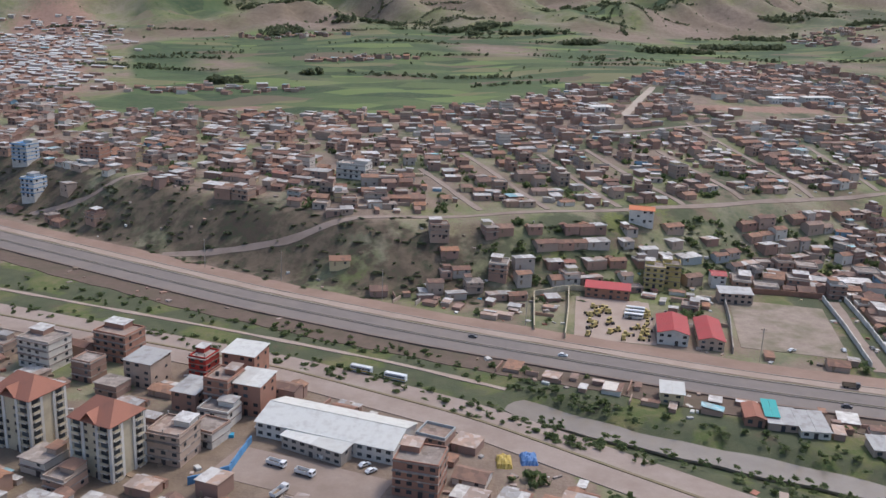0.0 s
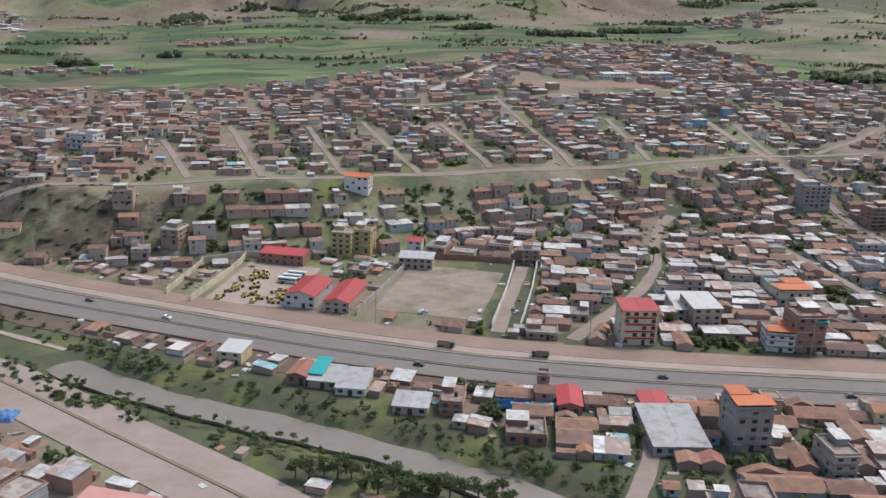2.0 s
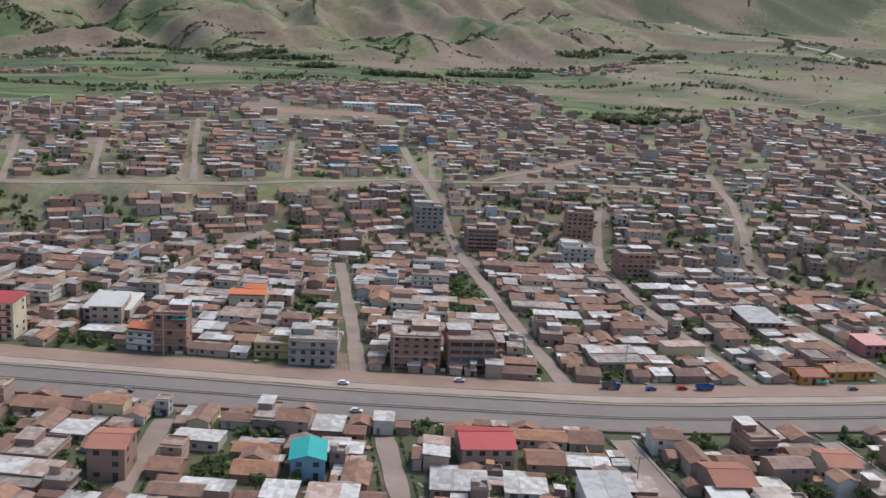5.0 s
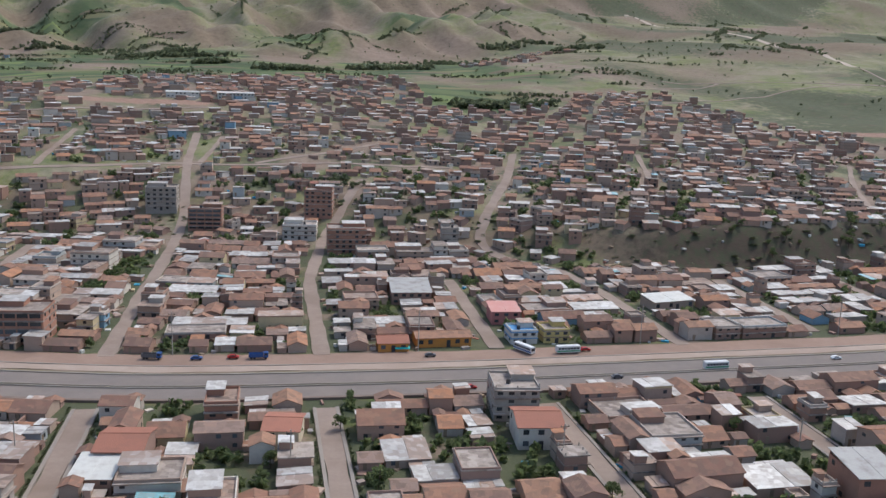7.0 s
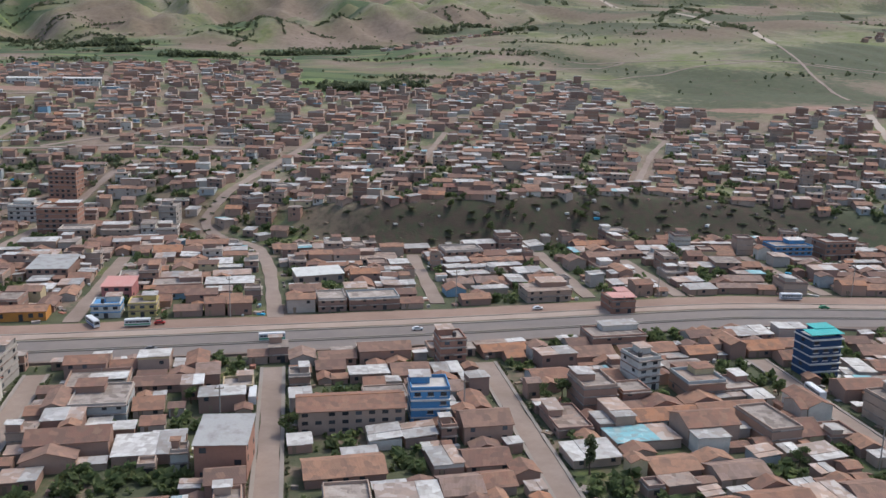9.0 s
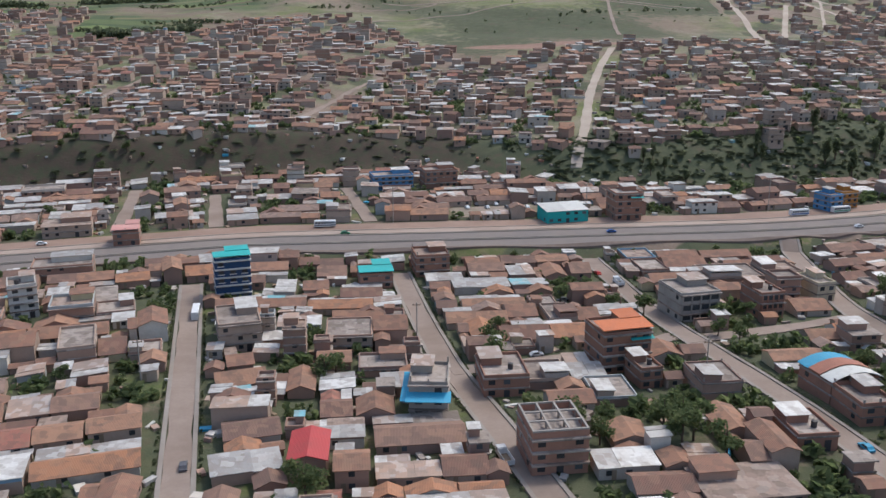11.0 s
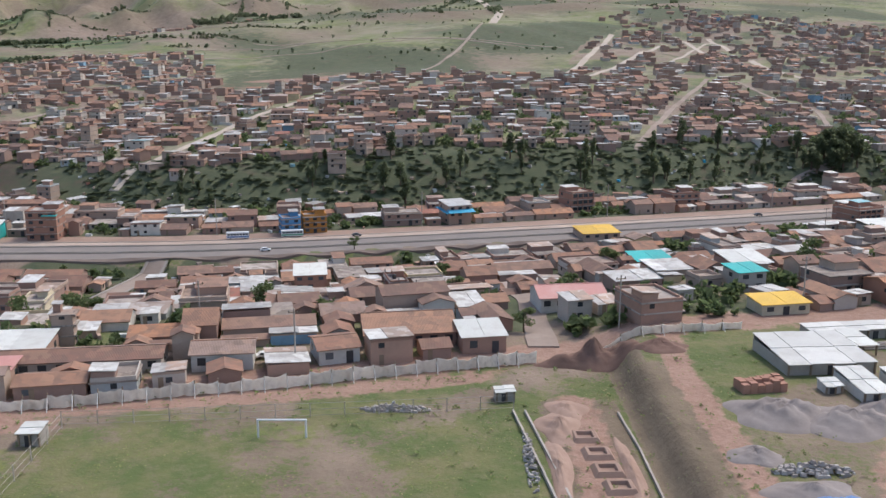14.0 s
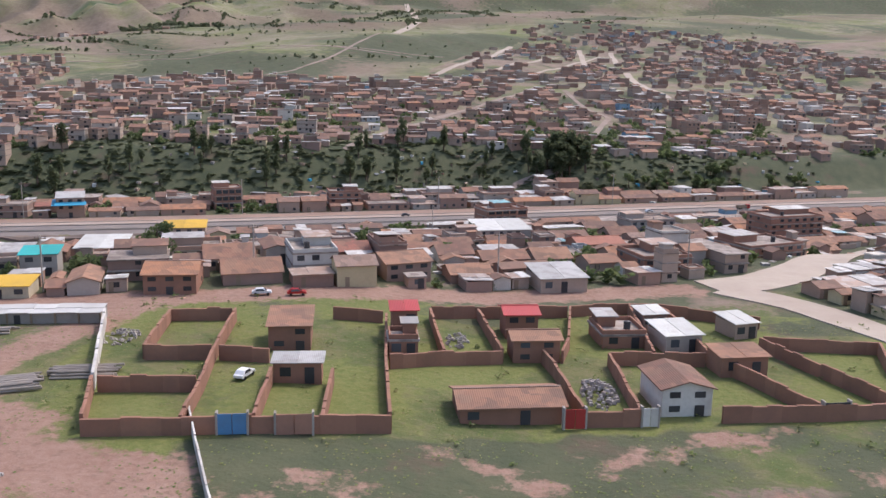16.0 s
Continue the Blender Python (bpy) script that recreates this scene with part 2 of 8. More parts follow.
def leafy(m, share=0.55):
    """Lets light through leaves or thin sheeting: part of the surface is translucent, in the same colour."""
    t = m.node_tree
    b = t.nodes["Principled BSDF"]
    tr_node, mix, out = add_node(t, "ShaderNodeBsdfTranslucent"), add_node(t, "ShaderNodeMixShader", {0: share}), t.nodes["Material Output"]
    t.links.new(b.inputs["Base Color"].links[0].from_socket, tr_node.inputs[0])
    t.links.new(b.outputs[0], mix.inputs[1])
    t.links.new(tr_node.outputs[0], mix.inputs[2])
    t.links.new(mix.outputs[0], out.inputs[0])
    return m


MAT["leaf"] = leafy(surface("leaves", [(0.0, (0.115, 0.15, 0.065)), (0.35, (0.15, 0.19, 0.08)), (0.7, (0.19, 0.22, 0.095))], 0.75, grain=0.4, stained=(0.07, 0.09, 0.045), amount=0.25), 0.65)
# distant leaves: the pale veil of far haze is put into their colour
MAT["far_leaf"] = leafy(surface("far_leaves", [(0.0, (0.15, 0.17, 0.10)), (0.5, (0.18, 0.20, 0.115))], 0.85, grain=0.8, stained=(0.08, 0.10, 0.06), amount=0.25), 0.7)
MAT["gum_leaf"] = leafy(surface("gum_leaves", [(0.0, (0.13, 0.155, 0.085)), (0.5, (0.17, 0.19, 0.10))], 0.75, grain=0.4, stained=(0.07, 0.085, 0.05), amount=0.25), 0.7)


# ---- ground ----
def mesh_ob(name, verts, faces, mats, parent=None, label="", index=None, smooth=False):
    """A mesh object out of lists; mats: one material or several with an index for each face."""
    me = bpy.data.meshes.new(name)
    me.from_pydata(verts, [], faces)
    for m in mats if isinstance(mats, (list, tuple)) else [mats]:
        me.materials.append(m)
    if index is not None:
        me.polygons.foreach_set("material_index", index)
    if smooth:
        me.polygons.foreach_set("use_smooth", [True] * len(me.polygons))
    ob = new(name, me)
    if parent:
        ob.parent = parent
    if label:
        ob["label"] = label
    return ob


def steps(edges):
    """Grid lines: (from, to, step), widening outwards."""
    out = []
    for a, b, s in edges:
        out += list(np.arange(a, b, s))
    return np.array(out + [edges[-1][1]])


def near_line(x, y, line, reach):
    """1 on the line of points, falling to 0 at reach."""
    best = np.full(np.shape(x), 1e9)
    for (ax, ay), (bx, by) in zip(line[:-1], line[1:]):
        dx, dy = bx - ax, by - ay
        t = np.clip(((x - ax) * dx + (y - ay) * dy) / (dx * dx + dy * dy + 1e-9), 0, 1)
        best = np.minimum(best, np.hypot(x - ax - t * dx, y - ay - t * dy))
    return np.clip(1 - best / reach, 0, 1)


EDGE_X = (-300, -200, -130, -68, -22, 22, 47, 77, 113, 145, 214, 226, 236, 288, 300, 330, 352, 380, 404, 417, 440, 466, 520, 531, 560, 600, 640, 700, 900)
EDGE_Y = (440, 412, 345, 332, 330, 342, 368, 392, 430, 500, 512, 465, 400, 395, 440, 482, 470, 420, 322, 338, 352, 352, 358, 420, 540, 610, 640, 690, 740)


def town_edge(x):
    return np.interp(x, EDGE_X, EDGE_Y)


RIVER = [(-300, 235), (-140, 186), (-83, 165.5), (-35, 148), (-5, 136), (18, 121.5), (33, 113.5), (62, 101.5), (84, 89), (105, 72), (140, 40)]
SECOND_ROAD = [(-300, 216), (-140, 172), (-78, 153), (-22, 133), (8, 117.5), (30, 101.5), (49, 88), (75, 66), (110, 30)]


TRACKS = (((529, 100), (528, 95), (525.4, 86), (523.3, 80.5), (518, 76.2), (514, 69.7), (511, 62)), ((525.2, 85), (527.4, 78), (529.5, 71), (532, 60)), ((525, 78), (532, 75.5)),
          ((532, 71.5), (541, 69.5)), ((449, 82), (452, 76), (448, 68), (446, 56)), ((452, 80.5), (457, 78.5)), ((505.0, 95), (504.0, 86), (504.2, 60)), ((495.5, 84), (496.2, 60)), ((449, 80.0), (464, 83.0), (476, 85.6), (489, 89.4)), ((446, 83.2), (470, 88.0), (497, 96.4), (527, 102.4), (577, 116)))
TRACK_WIDTHS = (2.9, 2.6, 3.6, 4.4, 2.4, 2.2, 1.5, 2.3, 1.6, 3.4)


def worn(x, y):
    """Shares of trodden red earth and of dark ground: grown-over bank, town yards, hill patches."""
    red = np.zeros(np.shape(x))
    for line, wide in zip(TRACKS, TRACK_WIDTHS):
        red = np.maximum(red, near_line(x, y, line, wide * 1.15))
    d = y - np.interp(x, FOOT_X, FOOT_Y)
    bank = ease((d + 3) / 4) * ease((27 - d) / 8) * np.interp(x, (-400, 20, 60, 270, 300, 380, 400, 640, 700), (0.5, 0.5, 0.3, 0.3, 0.85, 0.85, 1.0, 1.0, 0.4))
    patch = ripple(x, y, 5.0, 2.0) + 0.6 * ripple(x, y, 2.3, 4.0)
    bank = np.maximum(bank, ease(near_line(x, y, RIVER, 16.0) * 3.0) * ease(0.6 + 0.5 * patch))
    # town ground: dark yard greenery, with shade between houses put into the tone
    valley = (d < -1) & (x > 80) & (np.abs(y - road_y(x)) > 9.3) & ((x < 428) | (y > 102))
    bank = np.maximum(bank, np.where(valley, ease(0.66 + 0.4 * patch + 0.5 * ease((y - road_y(x) + 16) / 3) * (y < road_y(x))), 0.0))
    bank = np.maximum(bank, np.where((d > 10) & (y < town_edge(x)), ease(0.32 + 0.5 * ripple(x, y, 11.0, 2.0)), 0.0))
    front = (x > 541) & (x < 625) & (y < 75.5 + 0.2 * (x - 544))
    bank = np.maximum(bank, np.where(front, ease(0.72 + 0.35 * patch), 0.0))
    red = np.where(front, np.maximum(red, 0.45 * ease(0.35 + 0.9 * ripple(x, y * 1.8, 3.1, 2.0))), red)
    bank = np.maximum(bank, np.where(y > town_edge(x) + 10, 0.85 * ease((x - 270) / 110) * ease(0.48 + 0.8 * ripple(x, y, 55.0, 3.3)), 0.0))
    bank = np.maximum(bank, ease((y - 1150) / 120) * ease(0.62 + 0.5 * ripple(x, y, 90.0, 4.3)))
    fresh = np.where((x > 529) & (x < 592) & (y > 60) & (y < 107) & ~front, ease(0.62 + 0.6 * ripple(x, y, 4.0, 7.0)), 0.0)
    fresh = np.where((x > 15) & (x < 135) & (d > 2) & (d < 60), ease(-0.1 + 1.2 * ripple(x, y, 7.0, 3.0)), fresh)
    fresh = np.where((x > 432) & (x < 492) & (y < 80), ease(0.1 + 0.8 * ripple(x, y, 6.0, 5.0)), fresh)
    for line, wide in ((((-184, 395), (-232, 545), (-285, 695)), 46.0), (((-145, 322), (-102, 318), (-72, 352)), 9.0), (((408, 372), (425, 362), (446, 366), (460, 360)), 9.0), (((100, 333), (150, 345)), 8.0)):
        red = np.maximum(red, near_line(x, y, line, wide) * 1.2 * ease(0.75 + 0.5 * ripple(x, y, 17.0, 1.0)))
    red = np.where((x > 498.9) & (x < 502.0) & (y < 91), 0.0, red)
    south = ease((y - 42.0) / 16.0)
    return np.clip(red * south, 0, 1), np.clip(bank * south, 0, 1), np.clip(fresh * south, 0, 1)


def cover(x, y):
    """Land cover: grass, crops, bare earth, as three shares."""
    d = y - np.interp(x, FOOT_X, FOOT_Y)
    slope = np.hypot(height(x + 1, y) - height(x - 1, y), height(x, y + 1) - height(x, y - 1)) / 2
    patch = ripple(x, y, 9.0, 2.0) + 0.6 * ripple(x, y, 3.5, 4.0)
    wide = ripple(x, y, 45.0, 6.0)
    north = y > town_edge(x)
    grass = ease(0.50 + 0.42 * patch + 0.25 * wide)
    town = (d < 0) & (x > 70) & (y < road_y(x) - 8) | (d < -4) & (x > 80) & (y > road_y(x) + 9)
    grass = np.where(town, ease(0.50 + 0.5 * patch), grass)
    grass = np.where((slope > 0.28) & (d > -3) & (d < 70), ease(0.36 + ease((x - 5) / 20) * ease((130 - x) / 40) * 0.35 + 0.45 * patch + ease((x - 395) / 30) * 0.6), grass)
    # strips of grass by the river, and the playing field with its grown-over margin
    river = near_line(x, y, RIVER, 15.0)
    grass = np.maximum(grass, ease(river * 4.0) * ease(0.95 + 0.3 * patch))
    field = ease((x - 436) / 8) * ease((96 + 0.2 * (x - 470) - y) / 6)
    grass = np.where(field > 0.3, ease(0.60 + 0.55 * patch + 0.3 * ripple(x, y, 1.7, 3.0)), grass)
    grass = np.where((y > 620) & (x < 700), ease(0.52 + 0.5 * wide), np.where(north & (x > 330), ease(0.6 + 0.4 * wide), grass))
    yards = near_line(x, y, ((522, 88), (508, 76), (513, 66), (536, 72)), 5.0)
    grass = np.where((x > 500) & (x < 536) & (y < 99), ease(0.72 + 0.5 * patch), grass)
    grass = np.where(yards > 0.45, grass * 0.7, grass)
    grass = np.where((slope > 0.45) & (x > 490) & (x < 512) & (y < 100) | (x > 493) & (x < 498.8) & (y < 85) & (patch > -0.5) | (x > 500.8) & (x < 503.6) & (y < 88) & (patch > -0.3), 0.0, grass)
    grass = np.where((x > 527) & (x < 592) & (y > 74) & (y < 106), 0.95, grass)
    quarter = (x < 75) & (y < np.interp(x, [p[0] for p in SECOND_ROAD], [p[1] for p in SECOND_ROAD]) - 4)
    grass = np.where(quarter, ease(0.16 + 0.3 * patch), grass)
    grass = np.where(near_line(x, y, ((-60, 131), (-49, 125)), 7.0) + near_line(x, y, ((26, 104), (31, 95)), 5.5) > 0.1, 0.95, grass)
    crops = np.where(north, ease(0.75 + 0.6 * wide - ease((x - 240) / 120) * 0.8 - ease((y - 640) / 80) * 0.55), 0.0)
    crops = crops * (1 - ease(near_line(x, y, ((-184, 395), (-232, 545), (-285, 695)), 60.0) * 3.0))
    bare = np.where(north, ease(0.25 + 0.6 * ripple(x, y, 38.0, 9.0) + ease((y - 600) / 60) * 0.45), ease(0.2 + 0.5 * wide))
    # the cut face gets the dark bare tone, which carries its shade too
    bare = np.where(yards > 0.25, 0.6, np.where((slope > 0.45) & (x > 490) & (x < 512) & (y < 100) | (x > 493) & (x < 498.8) & (y < 85) & (patch > -0.5) | (x > 500.8) & (x < 503.6) & (y < 88) & (patch > -0.3), 1.0, bare))
    bare = np.where((slope > 0.28) & (d > -3) & (d < 70), 0.95, bare)
    south = ease((y - 40.0) / 18.0)
    grass = grass * south + (1 - south) * ease(0.6 + 0.3 * ripple(x, y, 300.0, 6.0))
    return np.clip(grass, 0, 1), np.clip(crops, 0, 1), np.clip(bare, 0, 1)


def ground_material():
    m, t, b = shader("earth_and_grass", 0.95)
    a = add_node(t, "ShaderNodeAttribute")
    a.attribute_name = "cover"
    s = add_node(t, "ShaderNodeSeparateColor")
    t.links.new(a.outputs["Color"], s.inputs[0])
    fine, mid = noise_node(t, 0.5, 5.0, 0.7), noise_node(t, 4.0, 6.0, 0.65)
    earth = mixed(t, ranged(t, mid, 0.35, 0.65), (0.17, 0.12, 0.09), (0.25, 0.185, 0.14))
    earth = mixed(t, ranged(t, fine, 0.35, 0.7, 0.0, 0.45), earth, (0.31, 0.245, 0.19))
    bare = mixed(t, ranged(t, mid, 0.3, 0.7), (0.128, 0.095, 0.064), (0.205, 0.155, 0.105))
    grass = mixed(t, ranged(t, mid, 0.3, 0.7), (0.10, 0.13, 0.042), (0.185, 0.205, 0.072))
    grass = mixed(t, ranged(t, fine, 0.45, 0.75, 0.0, 0.6), grass, (0.20, 0.17, 0.085))
    v = add_node(t, "ShaderNodeTexVoronoi", {"Scale": 0.034, "Randomness": 0.9})
    mp = add_node(t, "ShaderNodeMapping", {"Rotation": (0, 0, 0.4), "Scale": (1.0, 2.2, 0.0)})
    g = add_node(t, "ShaderNodeNewGeometry")
    t.links.new(g.outputs["Position"], mp.inputs[0])
    t.links.new(mp.outputs[0], v.inputs["Vector"])
    sv = add_node(t, "ShaderNodeSeparateColor")
    t.links.new(v.outputs["Color"], sv.inputs[0])
    crop = ramp(t, sv.outputs[0], [(0.0, (0.062, 0.092, 0.042)), (0.2, (0.105, 0.135, 0.055)), (0.38, (0.078, 0.112, 0.048)), (0.55, (0.17, 0.16, 0.08)), (0.64, (0.05, 0.078, 0.038)), (0.82, (0.14, 0.11, 0.075)), (0.90, (0.145, 0.19, 0.066))], True)
    crop = mixed(t, ranged(t, mid, 0.4, 0.7, 0.0, 0.35), crop, (0.15, 0.14, 0.07))
    col = mixed(t, s.outputs[2], earth, bare)
    dry = mixed(t, ranged(t, noise_node(t, 30.0, 7.0, 0.75), 0.40, 0.60), grass, (0.25, 0.218, 0.148))
    dry = mixed(t, ranged(t, noise_node(t, 55.0, 7.0, 0.75), 0.50, 0.62, 0.0, 0.85), dry, (0.085, 0.10, 0.055))
    dry = mixed(t, ranged(t, noise_node(t, 17.0, 6.0, 0.75), 0.55, 0.66, 0.0, 0.7), dry, (0.24, 0.185, 0.125))
    lawn = mixed(t, ranged(t, mid, 0.42, 0.6), (0.09, 0.113, 0.037), (0.15, 0.142, 0.06))
    lawn = mixed(t, ranged(t, noise_node(t, 1.1, 5.0, 0.7), 0.48, 0.68, 0.0, 0.55), lawn, (0.19, 0.152, 0.092))
    dry = mixed(t, ranged(t, a.outputs["Alpha"], 0.4, 0.6), dry, lawn)
    g_f = add_node(t, "ShaderNodeMath")
    g_f.operation = "ADD"
    t.links.new(s.outputs[0], g_f.inputs[0])
    t.links.new(ranged(t, fine, 0.3, 0.7, -0.35, 0.35), g_f.inputs[1])
    col = mixed(t, ranged(t, g_f.outputs[0], 0.35, 0.65), col, dry)
    col = mixed(t, ranged(t, s.outputs[1], 0.3, 0.6), col, crop)
    w = add_node(t, "ShaderNodeAttribute")
    w.attribute_name = "worn"
    sw = add_node(t, "ShaderNodeSeparateColor")
    t.links.new(w.outputs["Color"], sw.inputs[0])
    dark = mixed(t, ranged(t, mid, 0.35, 0.65), (0.066, 0.077, 0.042), (0.098, 0.102, 0.056))
    dark = mixed(t, ranged(t, noise_node(t, 7.0, 5.0, 0.7), 0.56, 0.70, 0.0, 0.75), dark, (0.125, 0.08, 0.06))
    soil = mixed(t, ranged(t, mid, 0.3, 0.7), (0.058, 0.041, 0.032), (0.095, 0.063, 0.048))
    soil = mixed(t, ranged(t, noise_node(t, 2.2, 5.0, 0.7), 0.46, 0.6, 0.0, 0.85), soil, (0.06, 0.066, 0.036))
    dark = mixed(t, w.outputs["Alpha"], dark, soil)
    e = add_node(t, "ShaderNodeMath")
    e.operation = "ADD"
    t.links.new(sw.outputs[1], e.inputs[0])
    t.links.new(ranged(t, mid, 0.3, 0.7, -0.3, 0.3), e.inputs[1])
    col = mixed(t, ranged(t, e.outputs[0], 0.35, 0.6), col, dark)
    green = mixed(t, ranged(t, fine, 0.3, 0.7), (0.115, 0.14, 0.034), (0.19, 0.19, 0.065))
    e = add_node(t, "ShaderNodeMath")
    e.operation = "ADD"
    t.links.new(sw.outputs[2], e.inputs[0])
    t.links.new(ranged(t, noise_node(t, 1.2, 5.0, 0.7), 0.3, 0.7, -0.35, 0.35), e.inputs[1])
    col = mixed(t, ranged(t, e.outputs[0], 0.4, 0.75, 0.0, 0.85), col, green)
    red = mixed(t, ranged(t, mid, 0.3, 0.7), (0.235, 0.135, 0.098), (0.31, 0.195, 0.145))
    red = mixed(t, ranged(t, fine, 0.4, 0.7, 0.0, 0.5), red, (0.35, 0.24, 0.185))
    red = mixed(t, ranged(t, noise_node(t, 0.9, 4.0, 0.7), 0.55, 0.68, 0.0, 0.7), red, (0.19, 0.12, 0.085))
    e = add_node(t, "ShaderNodeMath")
    e.operation = "ADD"
    t.links.new(sw.outputs[0], e.inputs[0])
    t.links.new(ranged(t, noise_node(t, 1.6, 5.0, 0.7), 0.3, 0.7, -0.28, 0.28), e.inputs[1])
    col = mixed(t, ranged(t, e.outputs[0], 0.30, 0.48), col, red)
    t.links.new(col, b.inputs["Base Color"])
    bumped(t, b, fine, 0.6, 0.2)
    return m


gx = steps([(-2600, -700, 60), (-700, -160, 12), (-160, 424, 2.4), (424, 496, 1.2), (496, 505, 0.5), (505, 600, 1.2), (600, 680, 2.4), (680, 1300, 12), (1300, 3400, 60)])
gy = steps([(-1400, -80, 60), (-80, 60, 6), (60, 112, 1.2), (112, 300, 2.0), (300, 700, 6), (700, 1500, 12), (1500, 3600, 60)])
GX, GY = np.meshgrid(gx, gy)
GZ = height(GX, GY) - 1.3 * ease(near_line(GX, GY, RIVER[5:], 7.0) * 1.8)
gm = bpy.data.meshes.new("ground")
_n, _m = len(gx), len(gy)
_i = np.arange(_n * _m).reshape(_m, _n)
_q = np.stack([_i[:-1, :-1], _i[:-1, 1:], _i[1:, 1:], _i[1:, :-1]], -1).reshape(-1, 4)
gm.vertices.add(_n * _m)
gm.vertices.foreach_set("co", np.stack([GX, GY, GZ], -1).ravel())
gm.loops.add(_q.size)
gm.loops.foreach_set("vertex_index", _q.ravel())
gm.polygons.add(len(_q))
gm.polygons.foreach_set("loop_start", np.arange(len(_q)) * 4)
gm.polygons.foreach_set("use_smooth", np.ones(len(_q), bool))
gm.update(calc_edges=True)
_att = gm.attributes.new("cover", "FLOAT_COLOR", "POINT")
_c = cover(GX, GY)
_att.data.foreach_set("color", np.stack([*_c, (ease((GX - 60) / 20) * ease((660 - GX) / 30) * (GY < np.interp(GX, FOOT_X, FOOT_Y)) * ease((GY - 40) / 18) + (near_line(GX, GY, RIVER, 15.0) > 0)).clip(0, 1)], -1).ravel())
_att = gm.attributes.new("worn", "FLOAT_COLOR", "POINT")
_c = worn(GX, GY)
_att.data.foreach_set("color", np.stack([*_c, 0.85 * ease((400 - GX) / 16) * ease((GX - 255) / 12) * (GY < np.interp(GX, FOOT_X, FOOT_Y) + 40) * (GY > np.interp(GX, FOOT_X, FOOT_Y) - 3) + 0.8 * ease((22 - GX) / 16) * (GY < np.interp(GX, FOOT_X, FOOT_Y) + 40) * (GY > np.interp(GX, FOOT_X, FOOT_Y) - 3)], -1).ravel())
gm.materials.append(ground_material())
ground = tagged(new("ground", gm), "brown earth and green grass of a valley, a bank and hills", "ground", kind="structure")
HZ = height(GX, GY)


def height_at(x, y):
    """Height of the ground at one place, from the grid of the ground."""
    i = min(max(int(np.searchsorted(gx, x)) - 1, 0), _n - 2)
    j = min(max(int(np.searchsorted(gy, y)) - 1, 0), _m - 2)
    u, w = min(max((x - gx[i]) / (gx[i + 1] - gx[i]), 0.0), 1.0), min(max((y - gy[j]) / (gy[j + 1] - gy[j]), 0.0), 1.0)
    return float((HZ[j, i] * (1 - u) + HZ[j, i + 1] * u) * (1 - w) + (HZ[j + 1, i] * (1 - u) + HZ[j + 1, i + 1] * u) * w)


# ---- roads ----
def along(line, step=3.0):
    """Points along a line at even steps."""
    pts = np.array(line, float)
    seg = np.hypot(*np.diff(pts, axis=0).T)
    s = np.concatenate([[0], np.cumsum(seg)])
    q = np.linspace(0, s[-1], max(2, int(s[-1] / step) + 1))
    p = np.stack([np.interp(q, s, pts[:, 0]), np.interp(q, s, pts[:, 1])], -1)
    for _ in range(3):
        p[1:-1] = (p[:-2] + 2 * p[1:-1] + p[2:]) / 4
    return p


def strip(name, line, left, right, lift, material, thick=0.5, step=3.0, ground_z=None, wobble=0.0, parent=None):
    """A band that follows a line on the ground, between two offsets to its left; it has thickness."""
    p = along(line, step)
    d = np.gradient(p, axis=0)
    d /= np.linalg.norm(d, axis=1, keepdims=True)
    nrm = np.stack([-d[:, 1], d[:, 0]], -1)
    verts, faces = [], []
    for i, (q, n) in enumerate(zip(p, nrm)):
        wob = wobble * math.sin(i * 1.7 + len(name)) * 0.5 + wobble * math.sin(i * 0.6) * 0.5
        a, b = q + n * (left + wob), q + n * (right - wob)
        za = (height_at(*a) if ground_z is None else ground_z) + lift
        zb = (height_at(*b) if ground_z is None else ground_z) + lift
        verts += [(*a, za), (*b, zb), (*a, za - thick), (*b, zb - thick)]
        if i:
            k = 4 * i
            faces += [(k - 4, k - 3, k + 1, k), (k - 4, k, k + 2, k - 2), (k - 3, k - 1, k + 3, k + 1)]
    k = len(verts) - 4
    faces += [(0, 2, 3, 1), (k, k + 1, k + 3, k + 2)]
    return mesh_ob(name, verts, faces, material, parent)


def road_material(name, a, b, dirt, share=0.5, size=3.0):
    m, t, p = shader(name, 0.9)
    fine, mid = noise_node(t, 0.4, 4.0, 0.7), noise_node(t, size, 6.0, 0.7)
    col = mixed(t, ranged(t, mid, 0.3, 0.7), a, b)
    col = mixed(t, ranged(t, noise_node(t, size * 3.3, 4.0, 0.6), 0.45, 0.65, 0.0, share), col, dirt)
    col = mixed(t, ranged(t, fine, 0.3, 0.75, 0.0, 0.3), col, dirt)
    t.links.new(col, p.inputs["Base Color"])
    bumped(t, p, fine, 0.4, 0.05)
    return m


MAT["asphalt"] = road_material("asphalt", (0.165, 0.14, 0.126), (0.205, 0.175, 0.158), (0.25, 0.205, 0.172), 0.4)
MAT["dirt_road"] = road_material("dirt_road", (0.27, 0.178, 0.133), (0.325, 0.225, 0.172), (0.21, 0.14, 0.105), 0.7, 4.0)
MAT["pale_dirt"] = road_material("pale_dirt", (0.34, 0.262, 0.21), (0.40, 0.318, 0.26), (0.29, 0.21, 0.165), 0.5)
MAT["street_dirt"] = road_material("street_dirt", (0.265, 0.203, 0.165), (0.325, 0.255, 0.21), (0.21, 0.155, 0.12), 0.7)
MAT["dust_road"] = road_material("dust_road", (0.30, 0.235, 0.195), (0.36, 0.29, 0.245), (0.235, 0.175, 0.14), 0.6, 3.0)
